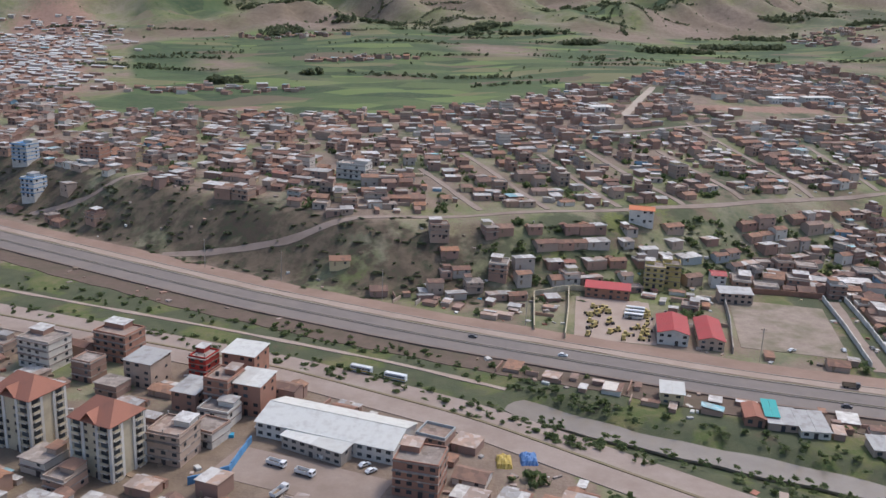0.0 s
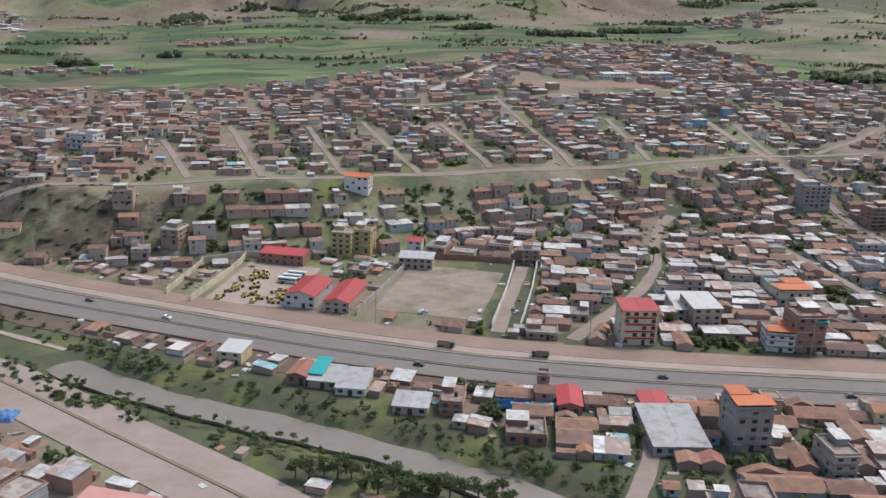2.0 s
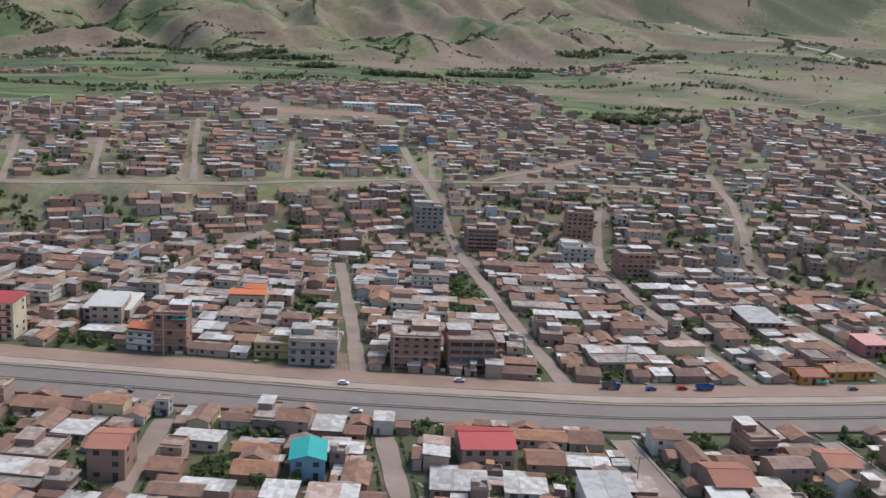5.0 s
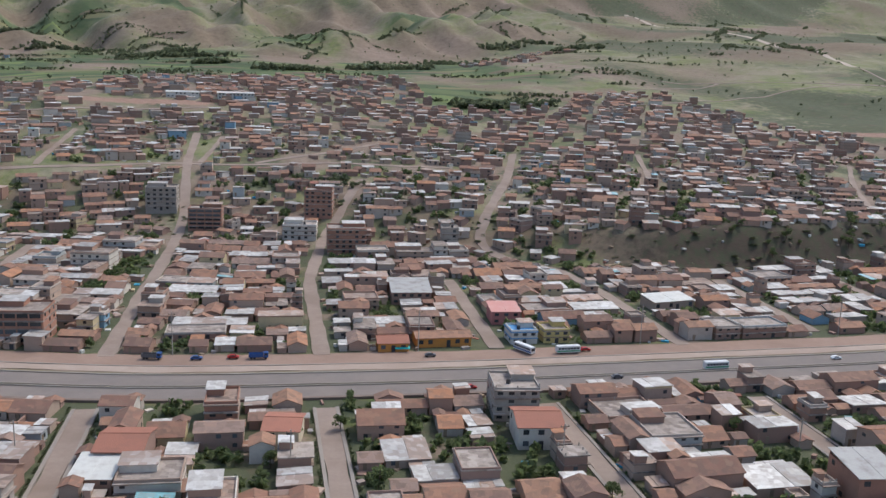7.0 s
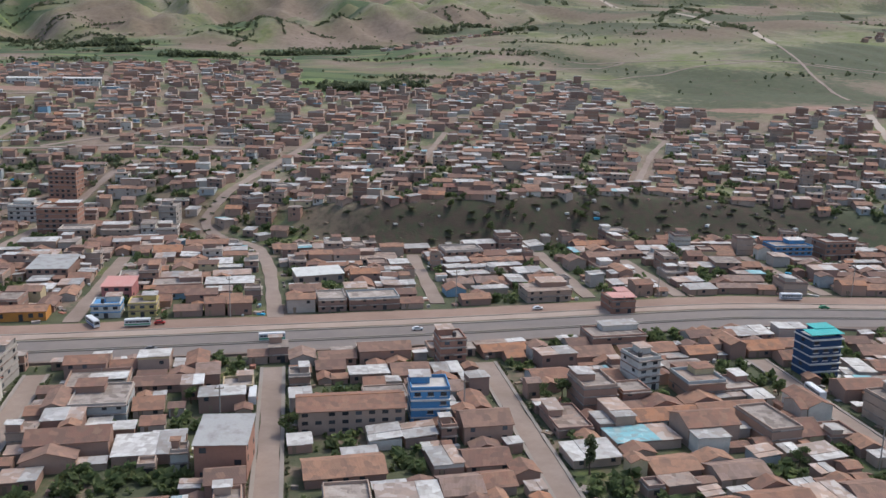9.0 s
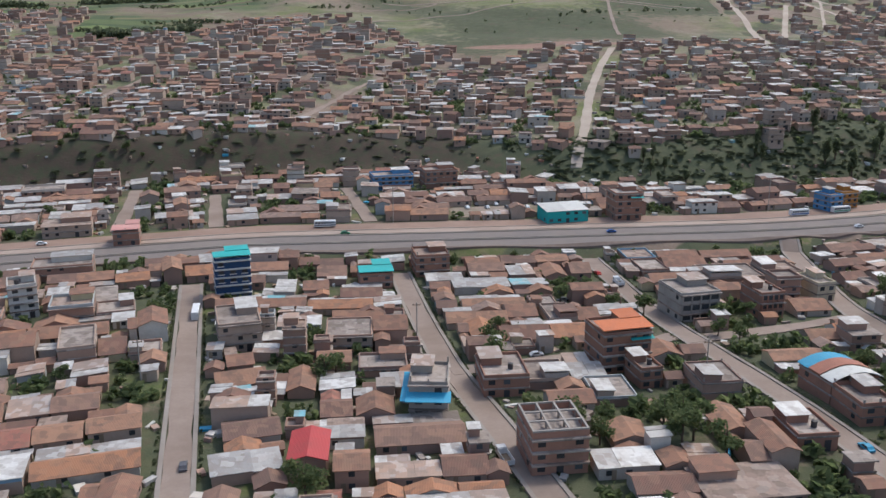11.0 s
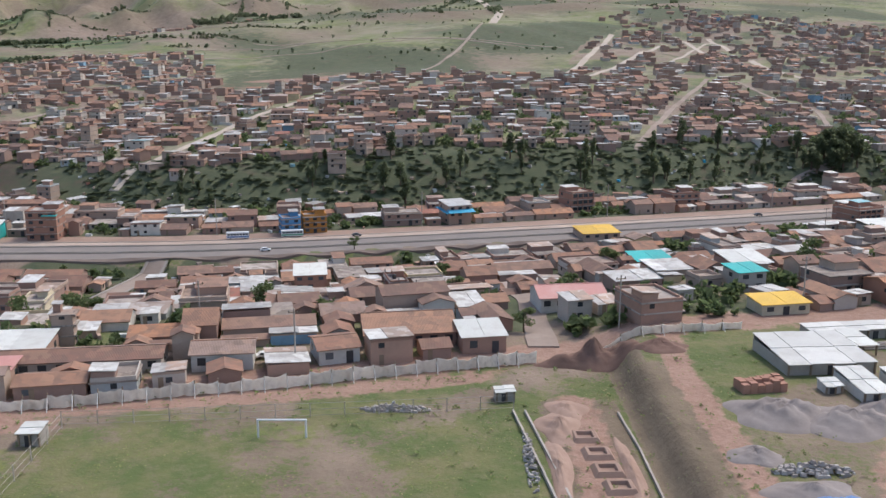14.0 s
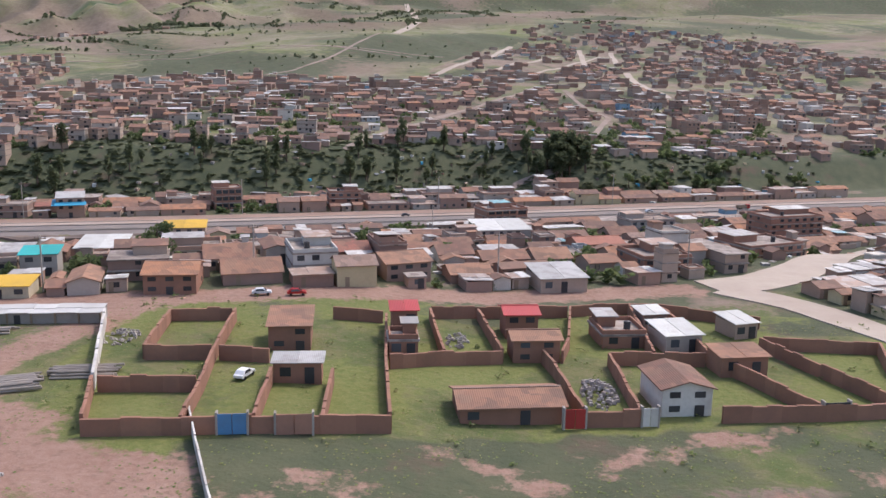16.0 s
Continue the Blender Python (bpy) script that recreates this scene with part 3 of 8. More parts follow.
MAT["pale_road"] = road_material("pale_road", (0.40, 0.33, 0.265), (0.47, 0.395, 0.32), (0.34, 0.265, 0.21), 0.5)
MAT["kerb"] = road_material("kerb_concrete", (0.32, 0.285, 0.25), (0.27, 0.235, 0.205), (0.22, 0.175, 0.14), 0.5)
MAT["retaining"] = road_material("retaining_stone", (0.185, 0.14, 0.112), (0.235, 0.18, 0.148), (0.15, 0.11, 0.088), 0.5, 1.5)
MAT["ditch"] = road_material("ditch_earth", (0.075, 0.06, 0.045), (0.11, 0.085, 0.06), (0.10, 0.11, 0.05), 0.5)
MAT["embankment"] = road_material("embankment_earth", (0.125, 0.085, 0.065), (0.165, 0.115, 0.09), (0.085, 0.08, 0.045), 0.5, 2.0)
MAT["verge"] = road_material("verge_earth", (0.21, 0.165, 0.10), (0.15, 0.135, 0.065), (0.27, 0.20, 0.14), 0.5, 2.0)

HIGHWAY = [(x, float(road_y(x))) for x in range(-380, 900, 12)]
for name, a, b, lift, mat, label in (
        ("dirt_verge", 9.0, 4.2, 0.10, "dirt_road", "wide strip of reddish dirt beside the highway"),
        ("service_road", 4.2, 1.9, 0.13, "pale_dirt", "pale dusty service road beside the highway"),
        ("ditch", 1.9, 0.9, 0.07, "verge", "narrow weedy ditch beside the highway"),
        ("road_kerb", 0.9, 0.6, 0.30, "kerb", "low concrete kerb along the highway"),
        ("road", 0.6, -3.7, 0.16, "asphalt", "worn grey asphalt carriageway of a highway"),
        ("road_median", -3.7, -4.15, 0.24, "ditch", "narrow dark median between two carriageways"),
        ("road", -4.15, -8.3, 0.16, "asphalt", "worn grey asphalt carriageway of a highway"),
        ("road_kerb", 4.4, 4.15, 0.2, "kerb", "low concrete kerb along the service road"),
        ("road_kerb", -3.5, -3.7, 0.32, "kerb", "low concrete kerb beside the median"),
        ("road_kerb", -4.15, -4.35, 0.32, "kerb", "low concrete kerb beside the median"),
        ("retaining_wall", -8.3, -8.9, 0.35, "retaining", "long low brown retaining wall along the highway")):
    tagged(strip(name, HIGHWAY, a, b, lift, MAT[mat], thick=3.2 if mat == "retaining" else 0.5, wobble=0.25 if "dirt" in mat else 0.0), label, name.replace("_", " "), kind="structure")
MAT["water"] = road_material("river_water", (0.21, 0.175, 0.14), (0.25, 0.21, 0.165), (0.19, 0.155, 0.12), 0.4)
FOOTPATH = [(x, y + 1.5) for x, y in RIVER[:5]] + [(14, 128)]
tagged(strip("footpath", FOOTPATH, 0.5, -0.5, 0.12, MAT["pale_dirt"], wobble=0.2), "narrow dirt path along a grassy ditch", "path", kind="structure")
tagged(strip("embankment", [p for p in HIGHWAY if p[0] < 90], -8.9, -14.5, 0.1, MAT["embankment"], wobble=0.5), "dark earth embankment below the highway", "embankment", kind="structure")
MAT["water"].node_tree.nodes["Principled BSDF"].inputs["Roughness"].default_value = 0.25
tagged(strip("river", [(14, 125)] + RIVER[5:], 2.6, -2.6, 0, MAT["water"], ground_z=-0.75, thick=0.4, wobble=0.5), "shallow muddy brown river between grassy banks", "river", kind="structure")
tagged(strip("road", SECOND_ROAD, 5.0, -5.0, 0.12, MAT["dust_road"]), "dusty unpaved road along the river", "road", kind="structure")
tagged(strip("road_median", SECOND_ROAD, 0.4, -0.1, 0.22, MAT["verge"]), "narrow earthen divider of an unpaved road", "divider", kind="structure")

STREETS = {
    "valley": [
        [(92.6, 138), (110, 165), (117, 181.5), (121, 201), (126, 216), (130, 220.5)], [(80.4, 140.5), (84, 158), (88.3, 178.5)],
        [(191, 130), (186, 160), (182.5, 184), (175, 229), (166, 266), (160, 300)],
        [(160, 130), (156, 160), (150, 200)],
        [(221, 134), (213, 178), (211, 215), (217, 255)], [(247, 140), (240, 182)],
        [(277, 145), (270, 175), (264, 194), (251, 204), (247, 212), (250, 226), (257, 259), (262, 300)],
        [(302, 155), (296, 190)], [(328, 161), (322, 195)], [(344.2, 163.6), (339, 190)], [(371, 166.5), (365, 196)],
        [(100, 116), (97, 100), (90, 84)],
        [(195.5, 111), (200, 86), (204, 60)], [(224, 114), (229, 88), (233, 60)], [(252, 118), (258.5, 88), (264, 60)], [(281, 123), (287, 90), (292, 60)],
        [(309, 127), (315.5, 92), (321, 60)], [(347, 131), (358, 74), (364, 45)], [(376, 141), (381.5, 101), (389, 70), (394, 45)],
        [(406.5, 147), (410, 118), (418, 74), (424, 45)], [(441, 152), (436, 121), (430, 74), (428, 50)],
        [(165, 108), (168, 90), (172, 60)], [(137, 110), (138, 90)],
        [(381.5, 101), (400, 106), (410, 112)], [(410, 110), (425, 114), (435.5, 118)],
        [(494, 130), (494.5, 97)], [(470, 128), (492, 127), (520, 128)],
        [(580, 117.5), (584, 118.5), (590, 124), (597, 133), (608, 150), (617, 167), (640, 180)], [(581, 116.5), (586.5, 112), (590, 103), (596, 92), (610, 78)],
    ],
    "plateau": [
        [(-60, 195), (-29, 189.5), (10, 199.5), (51, 211.5), (103, 236.5), (165, 261), (209, 272.5), (242, 273)],
        [(13, 204), (-2, 237)], [(29.5, 207), (10, 261)], [(48, 213), (33, 261)], [(66, 219), (48, 268)], [(84, 229), (71, 272)], [(107, 239), (98, 275), (90, 310)],
        [(130, 249), (125, 290)], [(170, 264), (169, 297)], [(185, 268), (203, 283), (220, 301)], [(69, 315), (95, 385)], [(60, 290), (110, 316), (160, 338)],
        [(296, 252), (301, 294)], [(330, 479), (399, 534)], [(415, 203), (421, 224), (429, 258), (441, 300), (455, 344)], [(352, 243), (362, 276), (372, 300)],
        [(533, 375), (601, 537)], [(581, 443), (634, 565)], [(521, 362), (547, 458), (577, 576)], [(528, 230), (553, 302), (579, 363)],
        [(471, 399), (490, 507), (500, 583)], [(368, 543), (434, 528), (524, 492)], [(339, 441), (420, 497), (462, 514), (540, 500)],
        [(619.5, 596), (611, 491)], [(637, 584), (630, 514)], [(629, 474), (625, 415), (624, 352)], [(588, 356), (592, 318), (597, 303), (588, 269)],
        [(470, 1160), (515, 685), (506, 600)], [(561.8, 222), (564.6, 233), (572, 236.5), (578, 238)], [(-200, 330), (-146, 302), (-100, 288)], [(-103, 225), (-84, 222), (-70, 232)],
    ],
}
PALE_STREETS = ((69, 315), (415, 203), (533, 375), (521, 362), (619.5, 596), (637, 584), (629, 474), (470, 1160))
WIDE_STREETS = {(-60, 195): 0.85, (69, 315): 1.5, (415, 203): 1.2, (521, 362): 1.5, (533, 375): 1.3, (629, 474): 1.6, (619.5, 596): 1.5, (637, 584): 1.4, (470, 1160): 2.6}
lifts = iter(range(1000))
for kind, lines in STREETS.items():
    for line in lines:
        wide = 1.2 if kind == "valley" else WIDE_STREETS.get(line[0], 0.8)
        if line[0] in ((580, 117.5), (581, 116.5)):
            wide = 2.7 if line[0][0] == 580 else 2.1
        elif kind == "valley" and line[0][0] > 370 and line[-1][1] < 100:
            wide = 1.28
        if kind == "valley" and 190 < line[0][0] < 480 and line[-1][1] < 100:
            for side in (1, -1):
                tagged(strip("pavement", line, side * wide + (0.42 if side > 0 else 0.0), side * wide - (0.0 if side > 0 else 0.42), 0.22, MAT["kerb"], step=2.5), "narrow raised concrete pavement along a street", "pavement", kind="structure")
        tagged(strip("street", line, wide, -wide, 0.10 + 0.006 * (next(lifts) % 9), MAT["pale_road" if line[0][0] in (580, 581) or line[0] in PALE_STREETS else "street_dirt"], step=2.5, wobble=0.2), "dusty pale street between rows of houses", "street", kind="structure")


# ---- houses ----
class Pieces:
    """Boxes, roofs and the like, gathered by part and material."""

    def __init__(self):
        self.parts = []

    def add(self, name, verts, faces, mat, label=""):
        self.parts.append((name, verts, faces, mat, label))

    def box(self, name, x0, x1, y0, y1, z0, z1, mat, label=""):
        v = [(x0, y0, z0), (x1, y0, z0), (x1, y1, z0), (x0, y1, z0), (x0, y0, z1), (x1, y0, z1), (x1, y1, z1), (x0, y1, z1)]
        f = [(0, 3, 2, 1), (4, 5, 6, 7), (0, 1, 5, 4), (1, 2, 6, 5), (2, 3, 7, 6), (3, 0, 4, 7)]
        self.add(name, v, f, mat, label)

    def ring(self, name, w, d, t, z0, z1, mat):
        """A low wall round a roof."""
        v = [(sx * (w / 2 - i), sy * (d / 2 - i), z) for z in (z0, z1) for i in (0, t) for sx, sy in ((-1, -1), (1, -1), (1, 1), (-1, 1))]
        f = []
        for k in range(4):
            j = (k + 1) % 4
            f += [(k, j, 8 + j, 8 + k), (4 + j, 4 + k, 12 + k, 12 + j), (8 + k, 8 + j, 12 + j, 12 + k)]
        self.add(name, v, f, mat)

    def slope(self, name, x0, x1, y0, y1, za, zb, mat, thick=0.07, label=""):
        """A plate that rises from za at y0 to zb at y1."""
        v = [(x0, y0, za), (x1, y0, za), (x1, y1, zb), (x0, y1, zb), (x0, y0, za + thick), (x1, y0, za + thick), (x1, y1, zb + thick), (x0, y1, zb + thick)]
        f = [(0, 3, 2, 1), (4, 5, 6, 7), (0, 1, 5, 4), (1, 2, 6, 5), (2, 3, 7, 6), (3, 0, 4, 7)]
        self.add(name, v, f, mat, label)

    def gable(self, name, x0, x1, y0, y1, z, rise, mat, over=0.22, thick=0.08, label=""):
        """A roof of two slopes with its ridge along x."""
        ym, drop = (y0 + y1) / 2, rise * over / ((y1 - y0) / 2)
        a, b, c, d = x0 - over, x1 + over, y0 - over, y1 + over
        lo = z - drop
        v = [(a, c, lo), (b, c, lo), (b, ym, z + rise), (a, ym, z + rise), (a, d, lo), (b, d, lo)]
        v += [(p, q, r + thick) for p, q, r in v]
        f = [(6, 7, 8, 9), (9, 8, 11, 10), (1, 0, 3, 2), (2, 3, 4, 5), (0, 1, 7, 6), (4, 10, 11, 5), (0, 6, 9, 3), (3, 9, 10, 4), (1, 2, 8, 7), (2, 5, 11, 8)]
        self.add(name, v, f, mat, label)

    def gable_wall(self, name, x0, x1, y0, y1, z0, z1, rise, mat, label=""):
        """Walls with pointed ends under a gable roof."""
        ym = (y0 + y1) / 2
        v = [(x0, y0, z0), (x1, y0, z0), (x1, y1, z0), (x0, y1, z0), (x0, y0, z1), (x1, y0, z1), (x1, y1, z1), (x0, y1, z1), (x0, ym, z1 + rise), (x1, ym, z1 + rise)]
        f = [(0, 3, 2, 1), (0, 1, 5, 4), (2, 3, 7, 6), (1, 2, 6, 9, 5), (3, 0, 4, 8, 7), (4, 5, 9, 8), (8, 9, 6, 7)]
        self.add(name, v, f, mat, label)


STOREY = 1.08


def windows(p, r, w, d, storeys, mat="glass", back=False, chance_of=0.75, pitch=1.5):
    """Rows of windows on the street fronts, a little proud of the wall."""
    for s in range(storeys):
        z = s * STOREY + 0.42
        n = max(1, int(w / pitch))
        for i in range(n):
            if r.random() < chance_of:
                x = -w / 2 + (i + 0.5) * w / n
                p.box("window", x - 0.26, x + 0.26, -d / 2 - 0.03, -d / 2 + 0.02, z, z + 0.46, mat)
        n = max(1, int(d / 1.9))
        for i in range(n):
            if r.random() < chance_of * 0.5:
                y = -d / 2 + (i + 0.5) * d / n
                for side in (-1, 1):
                    if r.random() < 0.6:
                        x = side * w / 2
                        p.box("window", x - 0.03, x + 0.03, y - 0.24, y + 0.24, z, z + 0.44, mat)


def wing(p, r, x0, x1, y0, y1, h, roof, wall, turned=False):
    """One low wing with its own roof; turned: the ridge runs front to back."""
    if roof == "tile":
        rise = (x1 - x0 if turned else y1 - y0) * r.uniform(0.15, 0.22)
        g = Pieces()
        if turned:
            g.gable_wall("wall", y0, y1, -x1, -x0, -1.2, h, rise, wall)
            g.gable("roof", y0, y1, -x1, -x0, h + 0.02, rise, "tile", 0.16, 0.07)
            for nm, v, f, m, lb in g.parts:
                p.add(nm, [(-b, a, c) for a, b, c in v], f, m, lb)
        else:
            p.gable_wall("wall", x0, x1, y0, y1, -1.2, h, rise, wall)
            p.gable("roof", x0, x1, y0, y1, h + 0.02, rise, "tile", 0.16, 0.07)
    elif roof == "sheet":
        p.box("wall", x0, x1, y0, y1, -1.2, h, wall)
        up = (y1 - y0) * r.uniform(0.03, 0.09) * r.choice((-1, 1))
        a, b = (h + 0.03, h + 0.03 + up) if up > 0 else (h + 0.03 - up, h + 0.03)
        k = x0 + (x1 - x0) * r.uniform(0.3, 0.7)
        p.slope("roof", x0 - 0.12, k + 0.05, y0 - 0.15, y1 + 0.15, a, b, "sheet", 0.05)
        p.slope("roof", k, x1 + 0.12, y0 - r.uniform(0.05, 0.3), y1 + 0.1, a + 0.05, b + 0.06, "sheet", 0.05)
        y = y1 if up > 0 else y0 + 0.12
        p.box("gable", x0 + 0.01, x1 - 0.01, y - 0.12, y - 0.01, h - 0.02, h + abs(up) * 0.9, wall)
    else:
        p.box("wall", x0, x1, y0, y1, -1.2, h, wall)
        p.box("slab", x0 - 0.1, x1 + 0.1, y0 - 0.12, y1 + 0.1, h - 0.02, h + 0.1, "slab")


def house_pieces(r, w, d, storeys, roof, wall="brick", detail=True):
    """A low house: a front wing, and most often a side wing and a shelter round a small yard."""
    p = Pieces()
    h = storeys * STOREY * r.uniform(0.86, 1.06)
    if roof in ("tile", "sheet"):
        dm = d * r.uniform(0.56, 0.76) if d > 3.4 else d
        y0 = -d / 2
        wing(p, r, -w / 2, w / 2, y0, y0 + dm, h, roof, wall)
        if detail:
            g = Pieces()
            windows(g, r, w, d, storeys, chance_of=0.42)
            p.parts += [q for q in g.parts if max(v[1] for v in q[1]) < y0 + 0.1]
            p.box("door", -w * 0.25 - 0.2, -w * 0.25 + 0.2, y0 - 0.04, y0 + 0.02, 0.0, 0.92, "timber")
        if d - dm > 1.0:
            sw, side = w * r.uniform(0.42, 0.68), r.choice((-1, 1))
            a = -w / 2 if side < 0 else w / 2 - sw
            if r.random() < 0.95:
                wing(p, r, a, a + sw, y0 + dm + 0.2, d / 2, h * r.uniform(0.62, 0.95), r.choices(("tile", "sheet", "slab"), (0.55, 0.30, 0.15))[0], wall, True)
            if r.random() < 0.7:      # a shelter closes the yard
                b0, b1 = (a + sw + 0.1, w / 2) if side < 0 else (-w / 2, a - 0.1)
                e = r.uniform(0.45, 0.8) * (d - dm)
                wing(p, r, b0, b1, d / 2 - e, d / 2, min(h, STOREY) * r.uniform(0.6, 0.85), r.choices(("tile", "sheet"), (0.4, 0.6))[0], wall)
        return p, 0
    # a flat roof with parapet, column stubs and often a light shelter on it
    p.box("wall", -w / 2, w / 2, -d / 2, d / 2, -1.2, h, wall)
    for s in range(1, storeys + 1):
        o = 0.06 if s < storeys else 0.10
        z = h * s / storeys
        p.box("slab", -w / 2 - o, w / 2 + o, -d / 2 - o - (0.22 if storeys > 1 else 0), d / 2 + o, z - 0.1, z + 0.03, "slab")
    q = r.random()
    if q < 0.7:
        p.ring("parapet", w, d, 0.12, h + 0.03, h + r.uniform(0.2, 0.42), wall)
    if r.random() < 0.6:
        a, b = r.uniform(0.35, 0.7) * w, r.uniform(0.35, 0.6) * d
        x, y = r.choice((-1, 1)) * (w - a) / 2 * 0.9, (d - b) / 2 * 0.9
        p.box("roof_room", x - a / 2, x + a / 2, y - b / 2, y + b / 2, h + 0.03, h + 0.8, wall)
        p.slope("room_roof", x - a / 2 - 0.15, x + a / 2 + 0.15, y - b / 2 - 0.15, y + b / 2 + 0.15, h + 0.82, h + 0.82 + b * 0.08, r.choice(("sheet", "sheet", "tile")), 0.05)
    if detail and r.random() < 0.2:
        for sx in (-1, 0, 1):
            for sy in (-1, 1):
                x, y = sx * (w / 2 - 0.1), sy * (d / 2 - 0.1)
                p.box("column_stub", x - 0.06, x + 0.06, y - 0.06, y + 0.06, h + 0.03, h + r.uniform(0.3, 0.6), "concrete")
    if detail:
        windows(p, r, w, d, storeys, chance_of=0.65, pitch=1.4)
        p.box("door", w * 0.2 - 0.3, w * 0.2 + 0.3, -d / 2 - 0.04, -d / 2 + 0.02, 0.0, 0.95, "dark_metal")
    return p, 0


# pieces that belong to a part of their thing
NESTED = {"balcony_rail": "balcony", "cab_window": "cab", "room_roof": "roof_room", "window_frame": "window", "insulator": "crossarm", "ridge_cap": "roof"}


def put_thing(name, p, m, label, category, group=""):
    """A thing of its own: an empty at its base with a mesh for each piece."""
    base = new(name)
    base.empty_display_size = 0.5
    base.matrix_world = m
    tagged(base, label, category, group)
    last = {}
    for part_name, v, f, mat, part_label in p.parts:
        last[part_name] = mesh_ob(part_name, v, f, MAT[mat], last.get(NESTED.get(part_name), base), part_label)
    return base


class Heap:
    """Many small houses too far off to tell apart, in one mesh."""

    def __init__(self):
        self.v, self.f, self.i, self.mats = [], [], [], []

    def take(self, p, m):
        a = np.array(m)
        for _, v, f, mat, _ in p.parts:
            if mat not in self.mats:
                self.mats.append(mat)
            k, n = self.mats.index(mat), len(self.v)
            w = np.array(v) @ a[:3, :3].T + a[:3, 3]
            self.v += w.tolist()
            self.f += [tuple(j + n for j in q) for q in f]
            self.i += [k] * len(f)

    def make(self, name, label, category):
        return tagged(mesh_ob(name, self.v, self.f, [MAT[k] for k in self.mats], index=self.i), label, category, kind="stuff")


# what is taken: streets, landmarks and open ground, on a grid of half a metre
TAKEN_X, TAKEN_Y = -340, 30
taken = np.zeros((2600, 1600), bool)     # [x, y]


def claim(x, y, ang, w, d, margin=0.3, test=False):
    """Marks a turned rectangle as taken, or tells whether it is free."""
    n, k = max(2, int(w / 0.4) + 1), max(2, int(d / 0.4) + 1)
    u, v = np.meshgrid(np.linspace(-w / 2 - margin, w / 2 + margin, n), np.linspace(-d / 2 - margin, d / 2 + margin, k))
    c, s = math.cos(radians(ang)), math.sin(radians(ang))
    i = np.clip(((x + c * u - s * v - TAKEN_X) * 2).astype(int), 0, taken.shape[0] - 1)
    j = np.clip(((y + s * u + c * v - TAKEN_Y) * 2).astype(int), 0, taken.shape[1] - 1)
    if test:
        return not taken[i, j].any()
    taken[i, j] = True
    return True


def claim_line(line, half):
    for (ax, ay), (bx, by) in zip(line[:-1], line[1:]):
        n = math.hypot(bx - ax, by - ay)
        claim((ax + bx) / 2, (ay + by) / 2, math.degrees(math.atan2(by - ay, bx - ax)), n + half, half * 2, 0)


claim_line([(x, y + 0.2) for x, y in HIGHWAY if x > -330], 9.2)
claim_line(RIVER, 8.5)
claim_line([(x, y - 1.5) for x, y in STREETS["plateau"][0]], 2.5)
claim_line(SECOND_ROAD, 5.4)
for lines in STREETS.values():
    for line in lines:
        claim_line(line, 3.1 if line[0][0] in (580, 581) else 1.95 if line[0][0] > 370 and line[-1][1] < 100 else 1.65)


LABELS = {
    "tile": ("brick_house", "small brick house with a gabled clay tile roof", "house"),
    "sheet": ("tin_roof_house", "low brick house under a corrugated metal roof", "house"),
    "flat": ("flat_roof_house", "unfinished brick house with a flat concrete roof", "house"),
}


